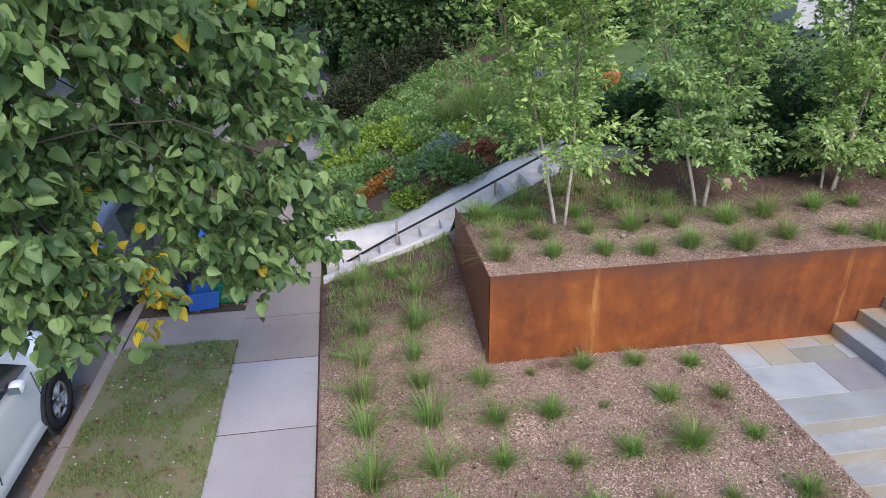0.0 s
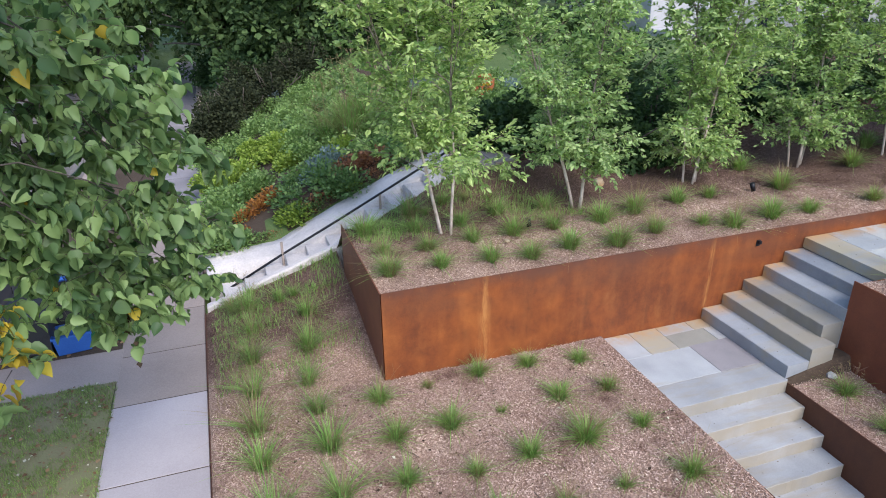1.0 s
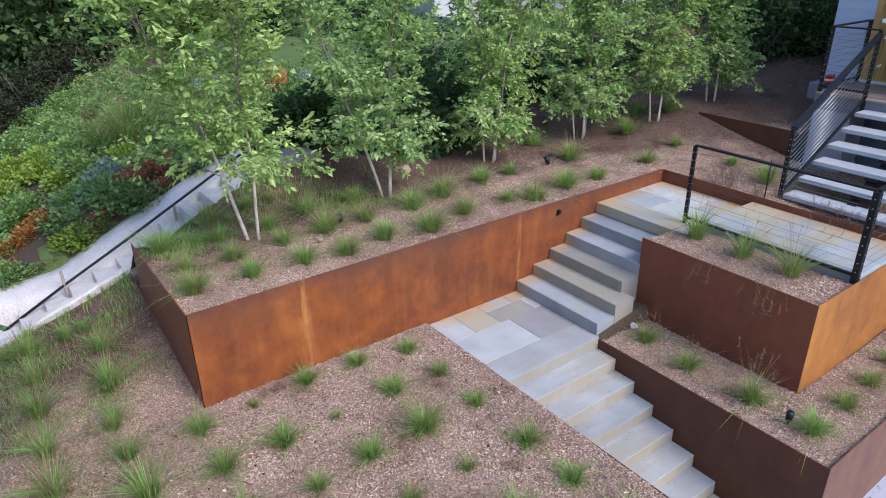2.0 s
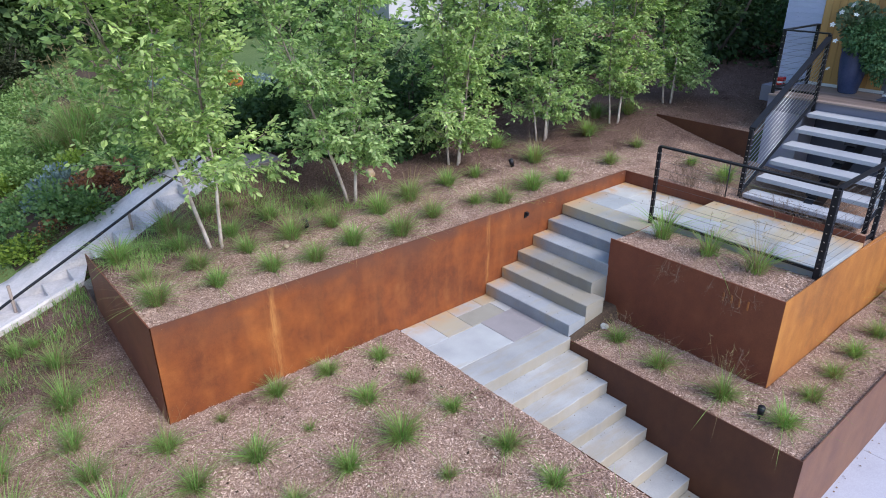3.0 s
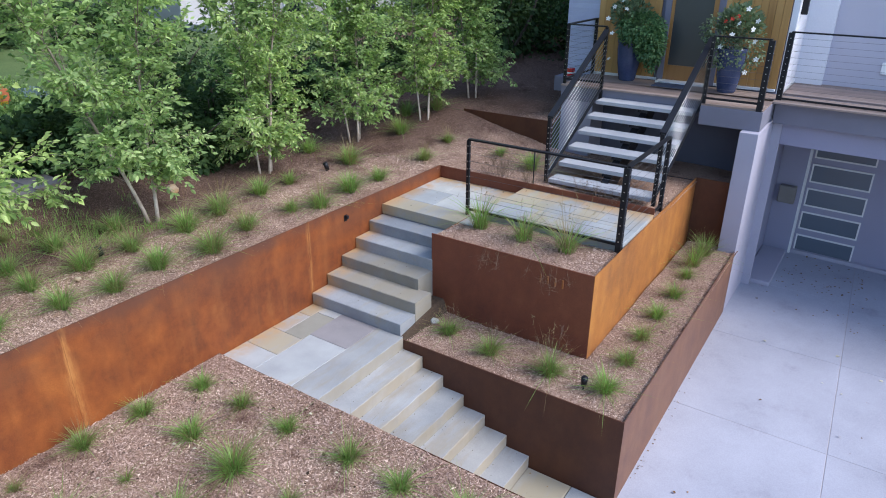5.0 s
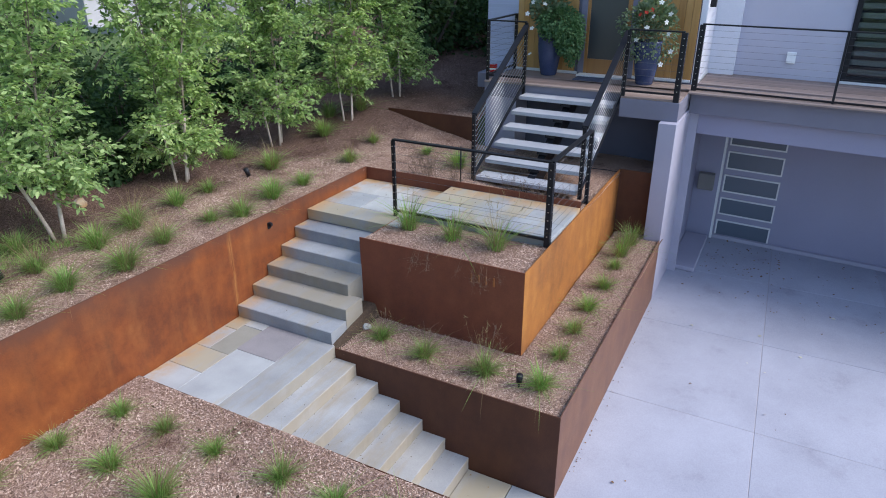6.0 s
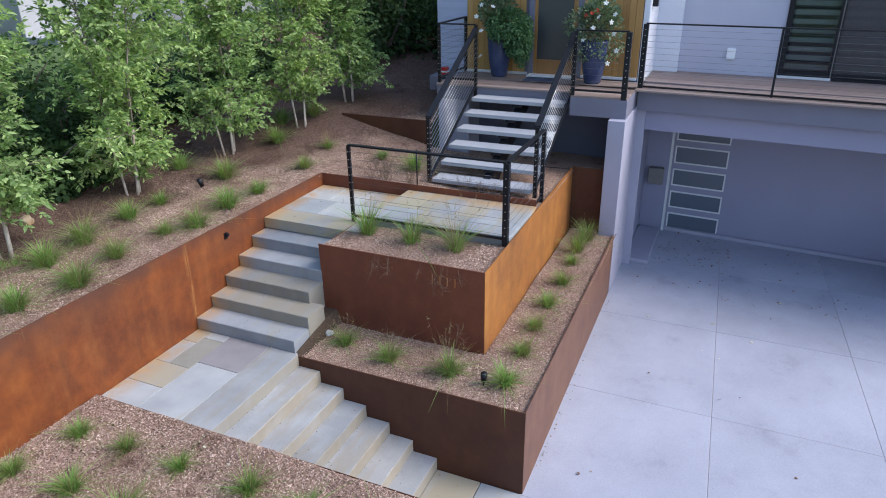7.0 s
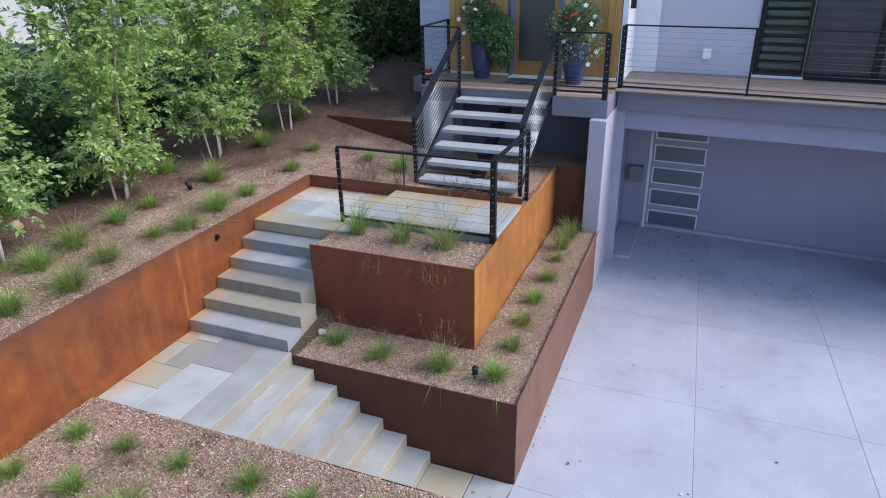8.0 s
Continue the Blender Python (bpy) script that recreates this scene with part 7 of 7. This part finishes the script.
def flower(petals, r):
    v, f = [], []
    for i in range(petals):
        a = 2 * math.pi * i / petals
        ca, sa = math.cos(a), math.sin(a)
        b = len(v)
        for u, w, z in ((0, 0, 0), (0.55 * r, 0.34 * r, 0.10 * r), (r, 0.16 * r, 0.02 * r), (r, -0.16 * r, 0.02 * r), (0.55 * r, -0.34 * r, 0.10 * r)):
            v.append((u * ca - w * sa, u * sa + w * ca, z))
        f.append((b, b + 1, b + 2, b + 3, b + 4))
    return mesh_of("flower", v, f)


WHITE_FLOWER, RED_FLOWER = flower(5, 0.045), flower(5, 0.038)
WHITE_FLOWER.materials.append(PETAL)
RED_FLOWER.materials.append(RED_PETAL)


def mound(c, r, n):
    d = rng.normal(0, 1, (n, 3))
    d /= np.linalg.norm(d, axis=1, keepdims=True)
    return np.array(c) + d * np.array(r) * rng.uniform(0.55, 1.03, (n, 1)), d


def potted(label, x, y, blobs, upright, white, red, foliage):
    p = thing("planter_pot", label, "potted plant", "entrance pots", (x, y, DECK))
    part("pot", lathe([(0.135, 0.0), (0.15, 0.02), (0.20, 0.30), (0.225, 0.55), (0.222, 0.66), (0.235, 0.70), (0.235, 0.735), (0.21, 0.735), (0.20, 0.68), (0.0, 0.67)]), GLAZE, p, "tall tapered dark blue glazed pot")
    pts, ds = zip(*[mound(c, r, n) for c, r, n in blobs])
    part("foliage", leaf_cloud("foliage", np.vstack(pts), np.vstack(ds) + np.array([0, 0, -0.5]), 0.046), foliage, p)
    u, d = mound(*upright)
    part("upright_foliage", leaf_cloud("upright_foliage", u, d + np.array([0, 0, 0.9]), 0.085), PALE, p)
    part("branchwork", tubes([(wander((rng.normal(0, 0.05), rng.normal(0, 0.05), 0.66), (rng.normal(0, 0.4), rng.normal(0, 0.4), 1), 0.6, 5, 0.1), 0.006, 5, 0.4) for _ in range(9)]), TWIG, p)
    for mesh, spots in ((WHITE_FLOWER, white), (RED_FLOWER, red)):
        for s in spots:
            o = part("flower", mesh, None, p)
            o.location = s
            o.rotation_euler = (rng.normal(0, 0.3), -0.9 + rng.normal(0, 0.3), rng.normal(0, 0.4))


potted("dark blue glazed pot with trailing green foliage and white flowers", 6.75, -1.78,
       [((-0.12, -0.22, 0.92), (0.36, 0.42, 0.32), 3800), ((-0.18, -0.42, 0.68), (0.27, 0.27, 0.32), 1900), ((-0.16, -0.48, 0.42), (0.13, 0.13, 0.22), 320)],
       ((0.0, 0.06, 1.16), (0.30, 0.34, 0.28), 420), [(-0.30, 0.26, 1.30), (-0.32, 0.10, 1.42), (-0.28, -0.06, 1.52), (-0.34, 0.02, 1.28), (-0.36, 0.24, 0.86), (-0.3, 0.28, 0.40), (-0.3, 0.36, 1.1)], [], TRAIL)
potted("dark blue glazed pot with silvery foliage, white and red flowers", 6.60, -3.60,
       [((-0.05, 0.22, 1.0), (0.34, 0.34, 0.28), 700), ((-0.10, 0.12, 0.72), (0.30, 0.32, 0.34), 650), ((-0.08, -0.26, 0.75), (0.26, 0.24, 0.42), 520)],
       ((0.0, -0.05, 1.15), (0.30, 0.34, 0.26), 520), [(-0.34, -0.20, 1.38), (-0.36, -0.02, 0.98), (-0.36, -0.32, 1.08), (-0.34, 0.14, 0.78), (-0.36, -0.38, 0.90), (-0.34, -0.44, 0.62), (-0.32, -0.30, 0.40), (-0.36, -0.10, 1.16), (-0.3, -0.36, 1.2)],
       [(-0.34, 0.02, 1.22), (-0.34, 0.12, 1.18), (-0.32, -0.06, 1.26)], PALE)

# ---- small fixtures ----
digits = thing("house_number", "four plain rusty metal bars standing for the house number", "house number")
for k in range(4):
    y0 = -2.95 - 0.098 * k
    part("number_bar", boxed(0.931, 0.945, y0 - 0.036, y0 - 0.016, 0.79, 0.90, 0.003), STEEL, digits)


def spike_light(x, y, z, turn):
    s = thing("spike_light", "small black upright spike with a head in the mulch", "garden light", "garden lights", (x, y, z))
    s.rotation_euler = (0, 0, turn)
    part("spike", tubes([([(0, 0, -0.1), (0, 0, 0.06)], 0.010, 8, 1)]), BLACK, s)
    part("lamp_head", tubes([([(0, -0.02, 0.05), (0, 0.02, 0.17)], 0.034, 14, 1.15)]), BLACK, s)


# First stands for a brown stub, second for a stump-like tuft; third is a spotlight.
for x, y, z, a in ((-2.08, 1.28, 1.14, 0.3), (1.82, 1.33, 1.17, 1.2), (0.38, -3.86, -0.09, 2.0)):
    spike_light(x, y, z, a)
wl = thing("step_light", "small black wall light on the steel wall by the steps", "wall light")
part("bracket", boxed(0.73, 0.79, -0.012, -0.001, 0.98, 1.07, 0.003), BLACK, wl)
part("hood", boxed(0.74, 0.78, -0.06, -0.012, 1.02, 1.07, 0.008), BLACK, wl)
stake = thing("stake", "thin black metal stake in the mulch by the stair", "stake")
part("shaft", tubes([([(3.45, -1.58, 1.05), (3.45, -1.58, 1.66)], 0.011, 8, 1)]), BLACK, stake)


def rock(label, x, y, z, r, m):
    bm = bmesh.new()
    bmesh.ops.create_icosphere(bm, subdivisions=2, radius=r)
    for v in bm.verts:
        v.co *= 1 + 0.35 * noise.noise(v.co * (3 / r) + Vector((x, y, 0)))
        v.co.z *= 0.75
    ob = part("rock", bm, m)
    ob.location = (x, y, z)
    tagged(ob, label, "rock", "loose rocks")


rock("pale rounded rock beside a birch", -0.28, 2.42, 1.27, 0.10, STONE_WARM)
rock("small grey stone lying in the mulch", 0.62, -1.62, -0.05, 0.06, STONE_WARM)
rock("small pale stone lying in the mulch", -2.55, 0.95, 1.17, 0.035, STONE_TAN)
sign = thing("yard_sign", "small orange and red yard sign on a wire stand", "sign", "", (-0.48, 6.8, 1.66))
part("board", boxed(-0.22, 0.22, -0.008, 0.008, 0.25, 0.60, 0.004), surface("orange_card", (0.36, 0.09, 0.045), (0.46, 0.16, 0.07), 3, 40, 0.6, 0.05, 0.001), sign)
for z in (0.34, 0.45):
    part("text_bar", boxed(-0.17, 0.17, -0.013, -0.009, z, z + 0.05), YELLOW_LEAF, sign)
for s in (-0.15, 0.15):
    part("wire_leg", tubes([([(s, 0, -0.2), (s, 0, 0.26)], 0.005, 6, 1)]), CABLE, sign)
toy = thing("red_box", "small red and white box by the deck railing", "box", "", (6.72, -0.66, DECK - 0.03))
part("case", boxed(-0.07, 0.07, -0.06, 0.06, 0.0, 0.15, 0.015), RED_LAMP, toy)
part("band", boxed(-0.073, 0.073, -0.063, 0.063, 0.05, 0.08), WHITE_FRAME, toy)

# ---- a small board on the lawn behind the birches ----
board = thing("yard_sign", "small orange yard sign with red lettering on wire legs", "sign", "", (-0.45, 6.95, garden(-0.45, 6.95)))
board.rotation_euler, board.scale = (0, 0, radians(-28)), (0.8, 0.8, 0.8)
face = bmesh.new()
fv = [face.verts.new((x, y, z)) for y in (-0.006, 0.006) for x, z in ((-0.30, 0.22), (0.30, 0.22), (0.20, 0.62), (-0.22, 0.62))]
for q in ((0, 1, 2, 3), (7, 6, 5, 4), (0, 4, 5, 1), (1, 5, 6, 2), (2, 6, 7, 3), (3, 7, 4, 0)):
    face.faces.new([fv[i] for i in q])
bmesh.ops.recalc_face_normals(face, faces=face.faces)
part("panel", face, surface("orange_board", (0.34, 0.15, 0.05), (0.46, 0.23, 0.08), 4, 60, 0.6, 0.05, 0.001), board)
RED_INK = surface("dark_red_ink", (0.22, 0.03, 0.025), (0.30, 0.05, 0.04), 5, 60, 0.6, 0.05, 0.001)
for x0, x1, z in ((-0.15, 0.14, 0.53), (-0.19, 0.18, 0.43), (-0.22, 0.20, 0.33)):
    part("lettering", boxed(x0, x1, -0.011, -0.007, z - 0.028, z + 0.028), RED_INK, board, "illegible line of dark red lettering")
for x in (-0.18, 0.18):
    part("leg", tubes([([Vector((x, 0.008, -0.15)), Vector((x, 0.008, 0.24))], 0.006, 6, 1.0)]), BLACK, board, "thin wire leg")

# ---- pale neighbouring house behind the trees ----
far = thing("neighbour_house", "pale two-storey house half hidden behind trees", "house", "", (12.5, 17.0, 1.2))
SIDING = surface("pale_siding", (0.40, 0.395, 0.40), (0.50, 0.495, 0.50), 0.7, 30, 0.8, 0.2, 0.004)
part("wall", boxed(-3.9, 7.5, -3.0, 3.0, -0.5, 5.2, 0.02), SIDING, far)
part("porch", boxed(-3.95, -2.4, -4.4, -3.0, -0.5, 1.05, 0.02), SIDING, far, "pale concrete entrance block")
cheek = bmesh.new()
cv = [cheek.verts.new((x, y, z)) for y in (-4.55, -4.41) for x, z in ((-3.0, -0.5), (-1.2, -0.5), (-1.2, 0.35), (-3.0, 1.35))]
for q in ((0, 1, 2, 3), (7, 6, 5, 4), (0, 4, 5, 1), (1, 5, 6, 2), (2, 6, 7, 3), (3, 7, 4, 0)):
    cheek.faces.new([cv[i] for i in q])
bmesh.ops.recalc_face_normals(cheek, faces=cheek.faces)
part("stair_cheek", cheek, SIDING, far, "white sloping stair side")
rf = bmesh.new()
rv = [rf.verts.new(p) for p in ((-4.3, -3.4, 5.2), (7.9, -3.4, 5.2), (7.9, 3.4, 5.2), (-4.3, 3.4, 5.2), (-4.3, 0, 7.2), (7.9, 0, 7.2))]
for q in ((0, 1, 5, 4), (2, 3, 4, 5), (0, 4, 3), (1, 2, 5), (3, 2, 1, 0)):
    rf.faces.new([rv[i] for i in q])
part("roof", rf, ASPHALT, far)
for x in (-1.6, 0.6, 2.8, 5.2):
    for z in (0.6, 3.2):
        w = part("window", boxed(x, x + 0.95, -3.06, -3.0, z, z + 1.4, 0.01), WHITE_FRAME, far)
        part("pane", boxed(x + 0.08, x + 0.87, -3.075, -3.061, z + 0.08, z + 1.32), DARK_GLASS, w)
